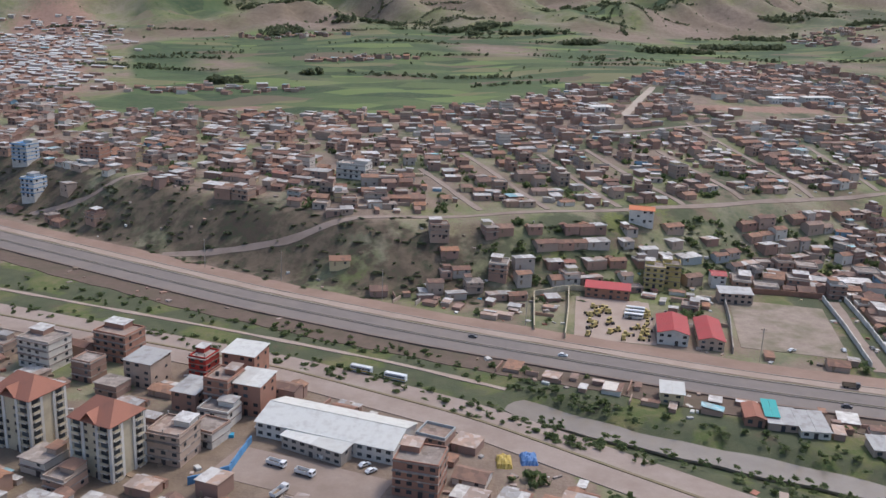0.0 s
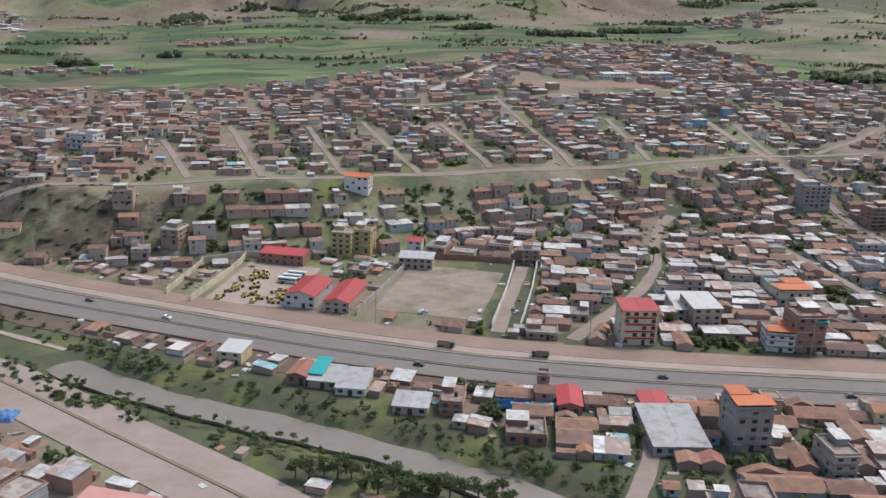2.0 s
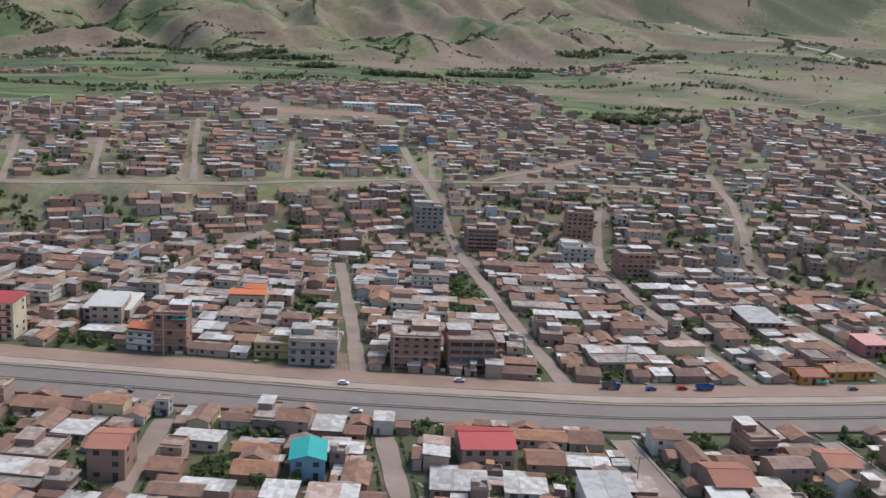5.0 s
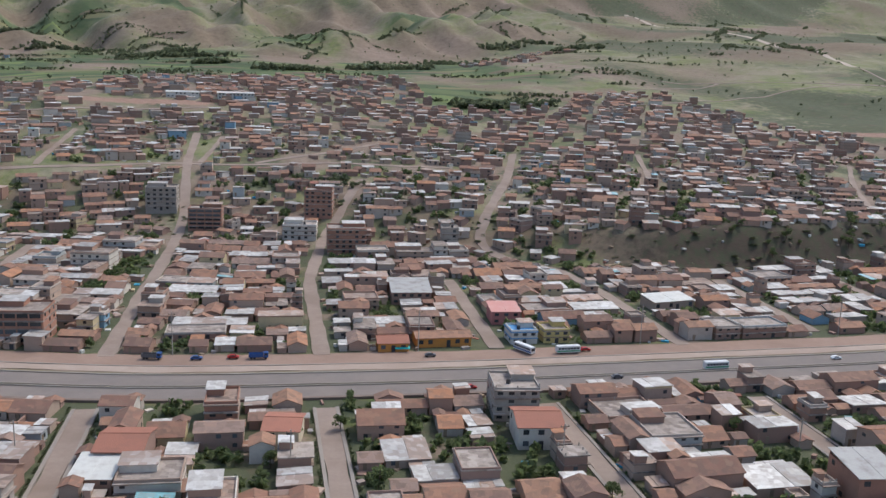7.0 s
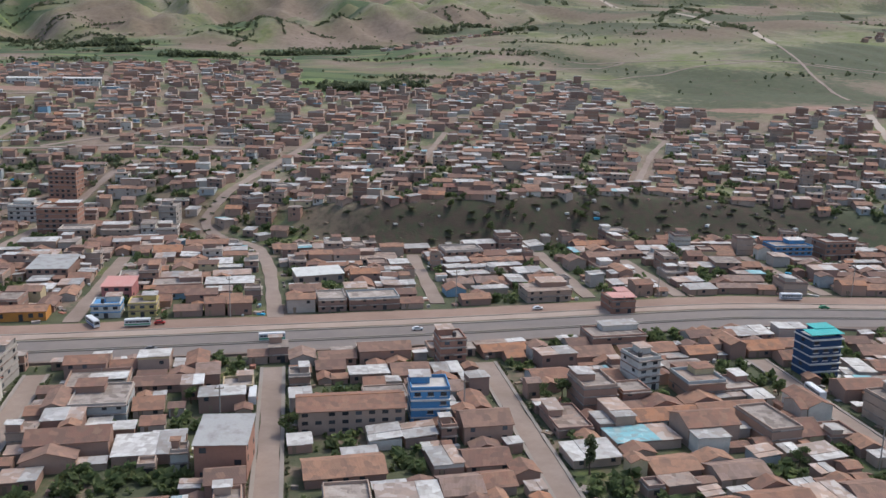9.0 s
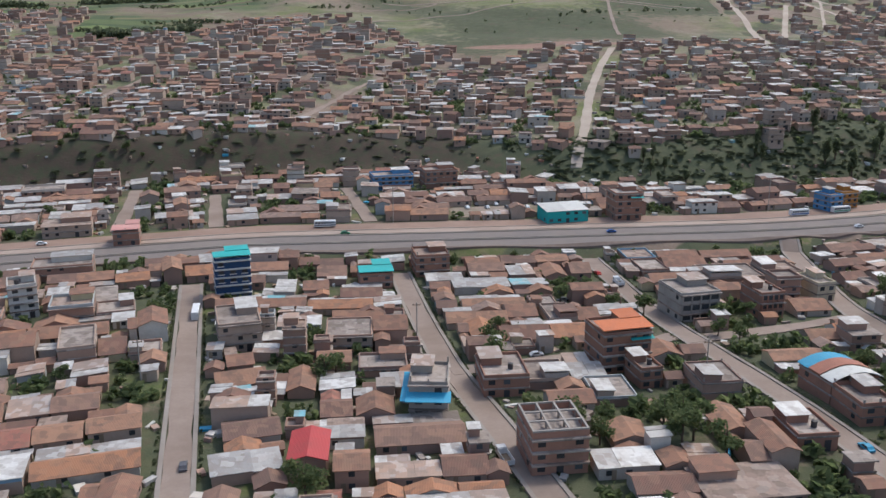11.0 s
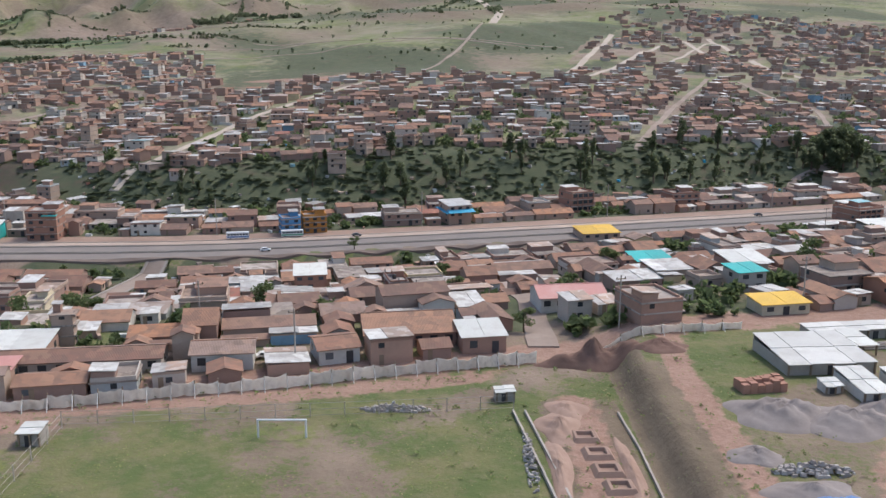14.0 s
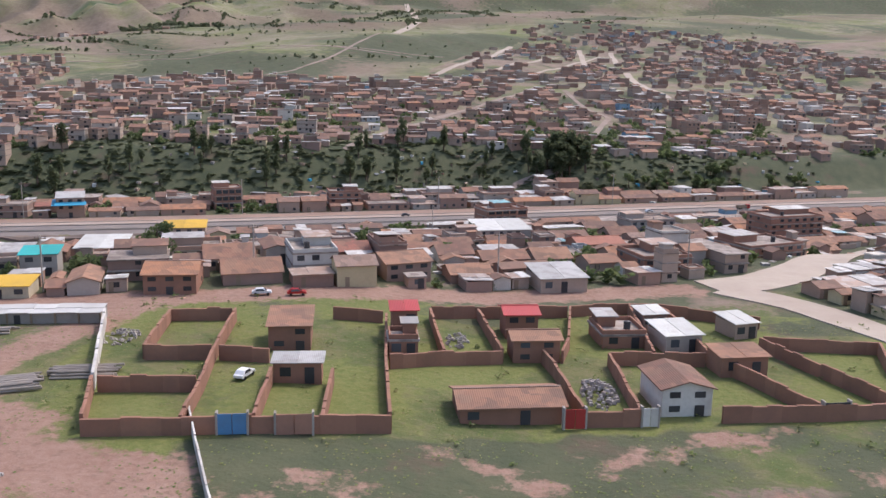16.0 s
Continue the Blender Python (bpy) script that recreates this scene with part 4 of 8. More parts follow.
# ---- houses that stand out ----
def landmark(name, label, x, y, ang, w, d, h, roof, wall, top, awning="", beams=False, bands="", group=""):
    """A house of its own: walls, floors, windows and a roof; h: the height of its walls."""
    r = random.Random(label + str(x))
    claim(x, y, ang, w, d, 0.2)
    p = Pieces()
    n = max(1, round(h / 1.1))
    s = h / n
    hw, hd = w / 2, d / 2
    tower = n >= 3
    rise = 0.0
    if roof == "gable":
        rise = min(w, d) * 0.14
        if d > w * 1.3:
            # the ridge runs back from the street
            g = Pieces()
            g.gable_wall("wall", -hd, hd, -hw, hw, -1.2, h, rise, wall)
            g.gable("roof", -hd, hd, -hw, hw, h + 0.02, rise, top)
            for nm, v, f, m, lb in g.parts:
                p.add(nm, [(-b, a, c) for a, b, c in v], f, m, lb)
        else:
            p.gable_wall("wall", -hw, hw, -hd, hd, -1.2, h, rise, wall)
            p.gable("roof", -hw, hw, -hd, hd, h + 0.02, rise, top)
            p.box("ridge_cap", -hw - 0.2, hw + 0.2, -0.09, 0.09, h + rise + 0.06, h + rise + 0.13, top)
    elif roof == "sheet":
        p.box("wall", -hw, hw, -hd, hd, -1.2, h, wall)
        for i in range(1, n if bands else 1):
            p.box("floor_band", -hw + 0.5, hw - 0.5, -hd - 0.12, -hd, i * s - 0.12, i * s + 0.15, bands)
        up = d * 0.09
        p.slope("roof", -hw - 0.18, 0.0, -hd - 0.2, hd + 0.2, h + 0.03, h + 0.03 + up, top, 0.05)
        p.slope("roof", 0.02, hw + 0.18, -hd - 0.2, hd + 0.2, h + 0.05, h + 0.05 + up, top, 0.05)
        p.box("gable", -hw + 0.02, hw - 0.02, hd - 0.14, hd - 0.02, h, h + up * 0.85, wall)
    elif roof == "arch":
        p.box("wall", -hw, hw, -hd, hd, -2.0, h, wall)
        for i in range(1, n + 1):
            p.box("slab", -hw - 0.08, hw + 0.08, -hd - 0.25, hd + 0.08, i * s - 0.13, i * s + 0.03, "slab")
        # bent sheets over the top, in strips of several colours
        q, m = 8, 3
        for k in range(m):
            y0, y1 = -hd - 0.3 + k * (d + 0.6) / m, -hd - 0.3 + (k + 1) * (d + 0.6) / m - 0.05
            z0 = h + 0.25 + 0.12 * (k % 2)
            arc = [(-hw - 0.2 + (w + 0.4) * j / q, z0 + 0.75 * math.sin(math.pi * j / q)) for j in range(q + 1)]
            v = [(ax, yy, az + dz) for dz in (0, 0.06) for yy in (y0, y1) for ax, az in arc]
            e = q + 1
            f = [(j, j + 1, e + j + 1, e + j) for j in range(q)] + [(2 * e + j, 3 * e + j, 3 * e + j + 1, 2 * e + j + 1) for j in range(q)]
            f += [(j, 2 * e + j, 2 * e + j + 1, j + 1) for j in range(q)] + [(e + j, e + j + 1, 3 * e + j + 1, 3 * e + j) for j in range(q)]
            p.add("arched_roof", v, f, ("white_sheet", "terracotta", "blue_sheet")[k], "bent metal roof sheet")
        p.ring("parapet", w, d, 0.12, h + 0.03, h + 0.26, wall)
    elif roof == "hip":
        p.box("wall", -hw, hw, -hd, hd, -1.2, h, wall)
        e, k = 0.3, 0.9
        v = [(-hw - e, -hd - e, h), (hw + e, -hd - e, h), (hw + e, hd + e, h), (-hw - e, hd + e, h), (-hw * 0.45, 0, h + 2.2), (hw * 0.45, 0, h + 2.2), (-hw - e, -hd - e, h - 0.1), (hw + e, -hd - e, h - 0.1), (hw + e, hd + e, h - 0.1), (-hw - e, hd + e, h - 0.1)]
        p.add("roof", v, [(0, 1, 5, 4), (1, 2, 5), (2, 3, 4, 5), (3, 0, 4), (6, 7, 1, 0), (7, 8, 2, 1), (8, 9, 3, 2), (9, 6, 0, 3), (9, 8, 7, 6)], top)
        # pale pilasters with dark balcony bays between them, on the front and one side
        for q in (-1, -0.36, 0.36, 1):
            p.box("pilaster", q * hw - 0.22, q * hw + 0.22, -hd - 0.16, -hd, -1.2, h + 0.02, "white_plaster")
            p.box("pilaster", hw, hw + 0.16, q * hd - 0.22, q * hd + 0.22, -1.2, h + 0.02, "white_plaster")
        for i in range(n):
            for q in (-0.68, 0.68):
                p.box("bay_window", q * hw - 0.55, q * hw + 0.55, -hd - 0.04, -hd, i * s + 0.3, i * s + s - 0.12, "glass")
                p.box("balcony", q * hw - 0.6, q * hw + 0.6, -hd - 0.42, -hd, i * s + 0.06, i * s + 0.16, "white_plaster")
                p.box("balcony_rail", q * hw - 0.6, q * hw + 0.6, -hd - 0.42, -hd - 0.36, i * s + 0.16, i * s + 0.44, "cream_plaster")
                p.box("bay_window", hw, hw + 0.04, q * hd - 0.5, q * hd + 0.5, i * s + 0.3, i * s + s - 0.12, "glass")
                p.box("balcony", hw, hw + 0.42, q * hd - 0.55, q * hd + 0.55, i * s + 0.06, i * s + 0.16, "white_plaster")
                p.box("balcony_rail", hw + 0.36, hw + 0.42, q * hd - 0.55, q * hd + 0.55, i * s + 0.16, i * s + 0.44, "cream_plaster")
        g = Pieces()
        g.gable("front_gable", -hd - 0.3, 0.3, -hw * 0.36, hw * 0.36, h + 0.1, 1.2, top, 0.1)
        p.parts += [(nm, [(-b, a, c) for a, b, c in v], f, m, lb) for nm, v, f, m, lb in g.parts]
    else:
        p.box("wall", -hw, hw, -hd, hd, -3.0, h, wall)
        for i in range(1, n + 1):
            o = 0.12 if i == n else 0.07
            front = 0.35 if (tower and r.random() < 0.6) else 0.07
            p.box("slab", -hw - o, hw + o, -hd - front, hd + o, i * s - 0.13, i * s + 0.03, bands or "slab")
        if beams:
            # bare beams on short columns stand on the unfinished roof
            for i in range(4):
                bx = -hw + 0.1 + i * (w - 0.2) / 3
                p.box("beam", bx - 0.09, bx + 0.09, -hd, hd, h + 0.6, h + 0.75, "concrete")
                for j in range(4):
                    by = -hd + 0.1 + j * (d - 0.2) / 3
                    p.box("column", bx - 0.09, bx + 0.09, by - 0.09, by + 0.09, h + 0.03, h + 0.6, "concrete")
            for j in range(4):
                by = -hd + 0.1 + j * (d - 0.2) / 3
                p.box("beam", -hw, hw, by - 0.08, by + 0.08, h + 0.61, h + 0.76, "concrete")
            p.ring("parapet", w, d, 0.15, h + 0.03, h + 0.59, wall)
        else:
            ph = r.uniform(0.25, 0.42)
            p.ring("parapet", w, d, 0.13, h + 0.03, h + ph, wall)
            a, b = w * r.uniform(0.4, 0.6), d * 0.45
            sx = r.choice((-1, 1)) * (w - a) / 2 * 0.85
            p.box("roof_room", sx - a / 2, sx + a / 2, hd - b - 0.15, hd - 0.15, h + 0.03, h + 0.85, wall)
            p.slope("room_roof", sx - a / 2 - 0.2, sx + a / 2 + 0.2, hd - b - 0.35, hd + 0.02, h + 0.87, h + 1.0, top if top != "slab" else "sheet", 0.06)
            for i in range(3 if r.random() < 0.25 else 0):
                for e in (-1, 1):
                    cx = -hw + 0.15 + i * (w - 0.3) / 2
                    p.box("column_stub", cx - 0.08, cx + 0.08, e * (hd - 0.1) - 0.08, e * (hd - 0.1) + 0.08, h + ph, h + ph + r.uniform(0.2, 0.6), "concrete")
            if r.random() < 0.5:
                cx, cy = -sx * 0.7, -hd * 0.3
                ring = [(cx + 0.28 * math.cos(k * 0.785), cy + 0.28 * math.sin(k * 0.785)) for k in range(8)]
                v = [(a, b, h + 0.05) for a, b in ring] + [(a, b, h + 0.65) for a, b in ring] + [(cx, cy, h + 0.75)]
                p.add("water_tank", v, [(k, (k + 1) % 8, 8 + (k + 1) % 8, 8 + k) for k in range(8)] + [(8 + k, 8 + (k + 1) % 8, 16) for k in range(8)], "dark_metal")
            if top not in ("slab",):
                p.slope("canopy", -hw - 0.15, hw + 0.15, -hd - 0.2, 0.1, h + 0.6, h + 0.8, top, 0.06)
    if awning:
        if awning == "blue_sheet":
            p.slope("awning", -hw - 0.3, hw + 0.3, -hd - 1.3, -hd + 0.1, h - s * 1.0, h - s * 0.62, awning, 0.06)
            p.slope("awning", -hw - 0.8, -hw + 0.1, -hd - 1.0, hd, h - s * 1.05, h - s * 0.75, awning, 0.06)
        else:
            p.slope("awning", hw * 0.1, hw + 0.2, -hd - 0.5, -hd + 0.4, h - s * 0.55, h - s * 0.4, awning, 0.06)
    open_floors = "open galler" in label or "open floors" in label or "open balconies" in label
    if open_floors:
        # dark sheets on the wall stand for shade inside open floors, between slim columns
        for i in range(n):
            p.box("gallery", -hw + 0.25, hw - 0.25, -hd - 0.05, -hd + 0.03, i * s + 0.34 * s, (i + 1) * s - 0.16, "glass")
            for k in range(5):
                cx = -hw + 0.2 + k * (w - 0.4) / 4
                p.box("column", cx - 0.09, cx + 0.09, -hd - 0.16, -hd - 0.05, i * s + 0.03, (i + 1) * s - 0.13, wall)
    # windows, storey by storey, with a door below
    m = max(2, int(w / 1.35))
    for i in range(n):
        z = i * s
        for k in range(m):
            cx = -hw + (k + 0.5) * w / m
            if i == 0 and k == m // 2:
                p.box("door", cx - 0.3, cx + 0.3, -hd - 0.05, -hd + 0.03, 0.0, min(1.1, s * 0.8), "dark_metal")
                continue
            if r.random() < 0.8 and not open_floors:
                ww = min(0.34, w / m * 0.36)
                p.box("window", cx - ww, cx + ww, -hd - 0.03, -hd + 0.03, z + s * 0.36, z + s * 0.80, "glass")
                if tower and bands:
                    p.box("window_frame", cx - ww - 0.12, cx + ww + 0.12, -hd - 0.09, -hd - 0.04, z + s * 0.26, z + s * 0.36, bands)
        for k in range(max(1, int(d / 2.0))):
            cy = -hd + (k + 0.5) * d / max(1, int(d / 2.0))
            for e in (-1, 1):
                if tower and r.random() < 0.4 or r.random() < 0.15:
                    p.box("window", e * hw - 0.03, e * hw + 0.03, cy - 0.28, cy + 0.28, z + s * 0.36, z + s * 0.78, "glass")
    cat = {"warehouse": "warehouse", "school": "school", "apartment_tower": "apartment building", "apartment_house": "apartment building", "office_tower": "office building", "long_shed": "shed", "building_site": "building shell"}.get(name, "house")
    return put_thing(name, p, pose(x, y, height_at(x, y), 0, 0, ang), label, cat, group)


landmark("apartment_tower", "cream apartment tower with balconies and a red tile roof", -38.9, 100.3, -24, 6.4, 5.8, 7.6, "hip", "cream_plaster", "terracotta")
landmark("apartment_tower", "cream apartment tower with balconies and a red tile roof", -51.4, 106.4, -24, 6.6, 5.8, 7.8, "hip", "cream_plaster", "terracotta")
landmark("apartment_house", "brick apartment house with a white plastered front", -60.1, 131.9, -21, 6.3, 5, 4.72, "flat", "brick", "slab")
landmark("apartment_house", "bare red brick apartment house with open window holes", -49.5, 136, -21, 6.3, 5, 4.72, "flat", "red_brick", "slab")
landmark("painted_house", "narrow house painted bright red", -34.4, 130.9, -19, 3.1, 4, 3.12, "flat", "red_plaster", "slab")
landmark("apartment_house", "red brick house under a pale metal roof", -27.9, 131.8, -17, 5.7, 5, 3.74, "sheet", "red_brick", "white_sheet")
landmark("apartment_house", "tall red brick house under a white metal roof", -24, 118.4, -17, 4.7, 5, 4.76, "sheet", "red_brick", "white_sheet")
landmark("apartment_house", "narrow brick house with a flat roof", -28.3, 118.3, -17, 3.9, 5, 5.28, "flat", "red_brick", "slab")
landmark("painted_house", "white corner house with dark windows", -28, 113.8, -17, 4.8, 4, 2.4, "flat", "white_plaster", "slab")
landmark("apartment_house", "unfinished brick house beside the towers", -31.6, 103.6, -17, 4.9, 5, 4.32, "flat", "brick", "slab")
landmark("apartment_house", "four-storey red brick house with rows of windows", 0.8, 97.6, -14, 5.8, 5, 4.72, "flat", "red_brick", "slab")
landmark("tin_roof_house", "brick house under a grey metal roof", -42.1, 126.7, -21, 5, 5, 4, "sheet", "brick", "grey_sheet")
landmark("tin_roof_house", "brick house under a pale grey metal roof", -33, 118.6, -19, 4, 5, 3.06, "sheet", "brick", "grey_sheet")
landmark("long_shed", "long shed under a faded red metal roof", 39.5, 83, -14, 14, 3.2, 1.7, "sheet", "brick", "salmon_sheet")
landmark("warehouse", "shed with a bright red gabled metal roof", 47.3, 154.8, -12, 5.5, 10, 2.3, "gable", "white_plaster", "red_sheet")
landmark("warehouse", "long shed with a red gabled metal roof", 54, 153.9, -11, 4.5, 12, 1.9, "gable", "brick", "red_sheet")
landmark("apartment_house", "yellow four-storey apartment house", 50.8, 184.5, -12, 4.3, 5, 4.56, "flat", "yellow_plaster", "slab")
landmark("apartment_house", "yellow four-storey apartment house", 54.9, 186.3, -10, 3.9, 5, 4.56, "flat", "yellow_plaster", "slab")
landmark("long_shed", "long low shed with a dark red roof", 39.3, 177.2, -12, 9.3, 4, 2.12, "sheet", "brown_brick", "red_sheet")
landmark("office_tower", "five-storey red and cream building with a red roof", 103, 139.1, 2, 5.8, 5, 5.87, "sheet", "cream_plaster", "red_sheet", bands="red_plaster")
landmark("warehouse", "low shed under a large white metal roof", 116.1, 152.1, 1, 7.8, 8, 2.29, "sheet", "brick", "white_sheet")
landmark("warehouse", "shed with a bright red rounded roof", 88.3, 113.2, -5, 3.13, 6, 1.49, "gable", "red_brick", "red_sheet")
landmark("warehouse", "large shed under a grey metal roof", 100.2, 104.7, 1, 6.99, 10, 1.4, "sheet", "concrete", "grey_sheet")
landmark("apartment_house", "narrow five-storey grey house with an orange top", 109.3, 104.1, 5, 4.8, 5, 5.76, "flat", "concrete", "orange_sheet")
landmark("painted_house", "pink house with a red roof", 99.4, 111, 1, 3.68, 5, 2, "sheet", "pink_plaster", "red_sheet")
landmark("brick_house", "brick house with an orange roof", 50.9, 120.3, -12, 2.85, 5, 1.42, "gable", "red_brick", "terracotta")
landmark("tin_roof_house", "house under a teal metal roof", 53.5, 120.7, -11, 1.93, 5, 1.58, "sheet", "brick", "teal_sheet")
landmark("brick_house", "long brick house beside the truck yard", 81.5, 104.3, -4, 5.06, 5, 1.24, "flat", "brown_brick", "slab")
landmark("brick_house", "brown brick yard building", 72.4, 112.3, -7, 3.04, 6, 1.88, "flat", "brown_brick", "slab")
landmark("tin_roof_house", "shack under grey metal sheets", 54.6, 119.1, -10, 4.23, 5, 1.18, "sheet", "brick", "grey_sheet")
landmark("tin_roof_house", "shack under patched grey metal sheets", 58.6, 117.6, -7, 4.14, 6, 1.12, "sheet", "brick", "grey_sheet")
landmark("tin_roof_house", "shack under white metal sheets", 40, 126.4, -12, 3.6, 4, 1.9, "sheet", "brick", "white_sheet")
landmark("tin_roof_house", "low shack under a grey metal roof", 66.9, 111.2, -8, 4.69, 4, 1.18, "sheet", "brick", "grey_sheet")
landmark("painted_house", "white house with a red roof", 65.8, 187.5, -7, 3.1, 4, 2.89, "gable", "white_plaster", "red_sheet")
landmark("tin_roof_house", "low shed under a pale metal roof", 66.3, 177, -7, 6.9, 4, 2.21, "sheet", "brick", "grey_sheet")
landmark("painted_house", "white house with an orange roof above the dirt road", 52, 206.3, -12, 5.7, 4, 3.06, "gable", "white_plaster", "orange_sheet")
landmark("apartment_house", "tall white house with blue balconies", -104.5, 232.5, -18, 4.2, 5, 4.9, "flat", "white_plaster", "slab", bands="blue_plaster")
landmark("apartment_house", "tall blue and white house on the slope", -113.5, 249, -18, 5.2, 5, 5.2, "flat", "white_plaster", "slab", bands="blue_plaster")
landmark("apartment_house", "bare red brick house on the slope", -94, 249, -16, 6.4, 5, 4.2, "flat", "red_brick", "slab")
landmark("school", "white three-storey school with rows of windows", -18.9, 227.9, -17, 8, 5, 3.44, "flat", "white_plaster", "slab")
landmark("apartment_house", "grey brick three-storey house on the slope", 16.3, 180.3, -12, 3.8, 5, 2.8, "flat", "brick", "slab")
landmark("warehouse", "shed under a large white metal roof", 116.6, 149.1, 5, 5.1, 7, 3.48, "sheet", "brick", "white_sheet")
landmark("apartment_house", "cream house with an orange rooftop shelter", 137.2, 161.8, 5, 6.4, 6, 2.56, "flat", "cream_plaster", "orange_sheet")
landmark("apartment_house", "house with a white front and an orange rooftop canopy", 126.2, 137.7, -8, 4.4, 5, 2.9, "flat", "white_plaster", "orange_sheet")
landmark("apartment_house", "four-storey brick house with green trim", 130.2, 137.7, 5, 5, 5, 6, "flat", "red_brick", "slab", awning="teal_sheet")
landmark("apartment_house", "grey three-storey house beside the highway", 152.5, 135.8, 4, 7.3, 6, 3.84, "flat", "concrete", "slab")
landmark("apartment_house", "four-storey brick corner house", 168.1, 136.8, 4, 7.5, 6, 5.12, "flat", "red_brick", "slab")
landmark("apartment_house", "four-storey brick house with open balconies", 176.6, 137, 6, 7.4, 6, 4.8, "flat", "red_brick", "slab")
landmark("painted_house", "low house with a yellow front", 146.1, 136.8, 3, 5.4, 4, 2.32, "flat", "yellow_plaster", "slab")
landmark("tin_roof_house", "house with a bright turquoise arched roof", 156.8, 98, 5, 3.8, 5, 2.55, "gable", "brick", "teal_sheet")
landmark("brick_house", "long house with an orange tile roof", 135.5, 95.6, 3, 4, 5, 3.82, "gable", "brick", "terracotta")
landmark("apartment_house", "three-storey house with balconies", 118.1, 97.4, 5, 3.2, 5, 3.28, "flat", "concrete", "slab")
landmark("brick_house", "house with a red roof", 177.2, 103.7, 7, 6.3, 6, 2.63, "gable", "brick", "red_sheet")
landmark("long_house", "long low white building behind a dusty field", 140, 356, 18, 12, 4, 2.0, "sheet", "white_plaster", "white_sheet")
landmark("long_house", "long white building with dark windows behind a dusty field", 158, 366, 18, 14, 4, 2.4, "sheet", "white_plaster", "dull_sheet")
landmark("long_house", "low pale shed at the edge of the fields", 62, 324, 18, 8, 4, 1.6, "sheet", "white_plaster", "white_sheet")
landmark("school", "white three-storey school with green window bands", 205.7, 215.8, 4, 7.7, 6, 3.2, "flat", "white_plaster", "slab")
landmark("apartment_house", "tall bare brick apartment house", 208.2, 230.7, 1, 6.8, 5, 6.4, "flat", "red_brick", "slab")
landmark("apartment_house", "four-storey brick apartment house", 217.5, 205.3, 9, 8.5, 6, 5.44, "flat", "red_brick", "slab")
landmark("apartment_house", "tall grey brick apartment house", 169.3, 230.4, 8, 7.4, 5, 5.52, "flat", "concrete", "slab")
landmark("apartment_house", "brick apartment house with open floors", 182.6, 220.3, 7, 7.7, 5, 4.96, "flat", "red_brick", "slab")
landmark("apartment_house", "narrow grey concrete house", 240.5, 209.6, 3, 3.8, 5, 4.72, "flat", "concrete", "slab")
landmark("warehouse", "shed under a large pale green metal roof", 232.8, 167, 7, 7, 8, 2.21, "sheet", "brick", "grey_sheet")
landmark("warehouse", "low shed under bright white metal roofs", 280.1, 168.1, 21, 8.4, 4.6, 1.6, "sheet", "brick", "white_sheet")
landmark("apartment_house", "grey four-storey house at a street corner", 247.2, 115, 5, 5.6, 6, 4.08, "flat", "concrete", "slab")
landmark("apartment_house", "brick house with an open top storey", 212.2, 109.9, 9, 3.8, 5, 2.8, "flat", "red_brick", "slab")
landmark("tin_roof_house", "house under a white metal roof", 203.7, 92.5, 4, 4.1, 5, 1.7, "sheet", "brick", "white_sheet")
landmark("brick_house", "house with a broad orange tile roof", 204.8, 97.7, 4, 4.8, 6, 2.46, "gable", "brick", "terracotta")
landmark("painted_house", "cream house with an orange roof", 220.4, 104.3, 1, 4, 5, 2.2, "gable", "cream_plaster", "terracotta")
landmark("brick_house", "house with an orange hipped roof", 249.3, 107, 5, 5.2, 6, 2.72, "gable", "brick", "terracotta")
landmark("painted_house", "pink house with a red metal roof", 249, 155.3, 7, 4.8, 5, 2.2, "sheet", "pink_plaster", "salmon_sheet")
landmark("tin_roof_house", "grey house with sloping metal roof", 189.5, 92.2, 4, 4.7, 6, 2.63, "sheet", "brick", "grey_sheet")
landmark("apartment_house", "blue five-storey tower with white bands", 301.9, 108, 8, 4.4, 4, 4.24, "flat", "blue_plaster", "slab", bands="white_plaster")
landmark("apartment_house", "dark blue house with a turquoise top and white window frames", 353.5, 127, 15, 4.6, 3.6, 5.6, "flat", "navy_plaster", "teal_sheet", bands="white_plaster")
landmark("apartment_house", "bare brick tower house", 304.2, 126.7, 14, 3.5, 4, 3.92, "flat", "red_brick", "slab")
landmark("brick_house", "long house with a clay tile roof", 293.2, 105.8, 11, 11.7, 5, 2.8, "gable", "brick", "tile")
landmark("apartment_house", "brick house with a curved grey metal roof", 282, 94.5, 5, 5, 6, 3.82, "sheet", "red_brick", "grey_sheet")
landmark("school", "long blue and white three-storey school", 374.5, 196.5, 11, 8.5, 5, 2.8, "flat", "blue_plaster", "slab")
landmark("apartment_house", "grey three-storey house with a bright blue awning", 378.8, 91, -5, 3.7, 5, 3.72, "flat", "concrete", "slab", awning="blue_sheet")
landmark("apartment_house", "unfinished brick house with bare concrete roof beams", 389, 80.3, 6, 4.9, 5.5, 3.44, "flat", "red_brick", "slab", beams=True)
landmark("apartment_house", "five-storey brick house with an orange roof and a teal canopy", 400, 102.3, 12, 5.6, 5, 4.6, "flat", "brown_brick", "orange_sheet", awning="teal_sheet")
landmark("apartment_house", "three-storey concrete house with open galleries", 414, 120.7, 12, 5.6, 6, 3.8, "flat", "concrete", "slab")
landmark("apartment_house", "brick corner house beside the highway", 380.7, 141.7, 8, 5.07, 5, 3.1, "flat", "brown_brick", "slab")
landmark("apartment_house", "brick house with a teal metal roof", 372.4, 136.1, 7, 4.73, 5, 2, "flat", "red_brick", "teal_sheet")
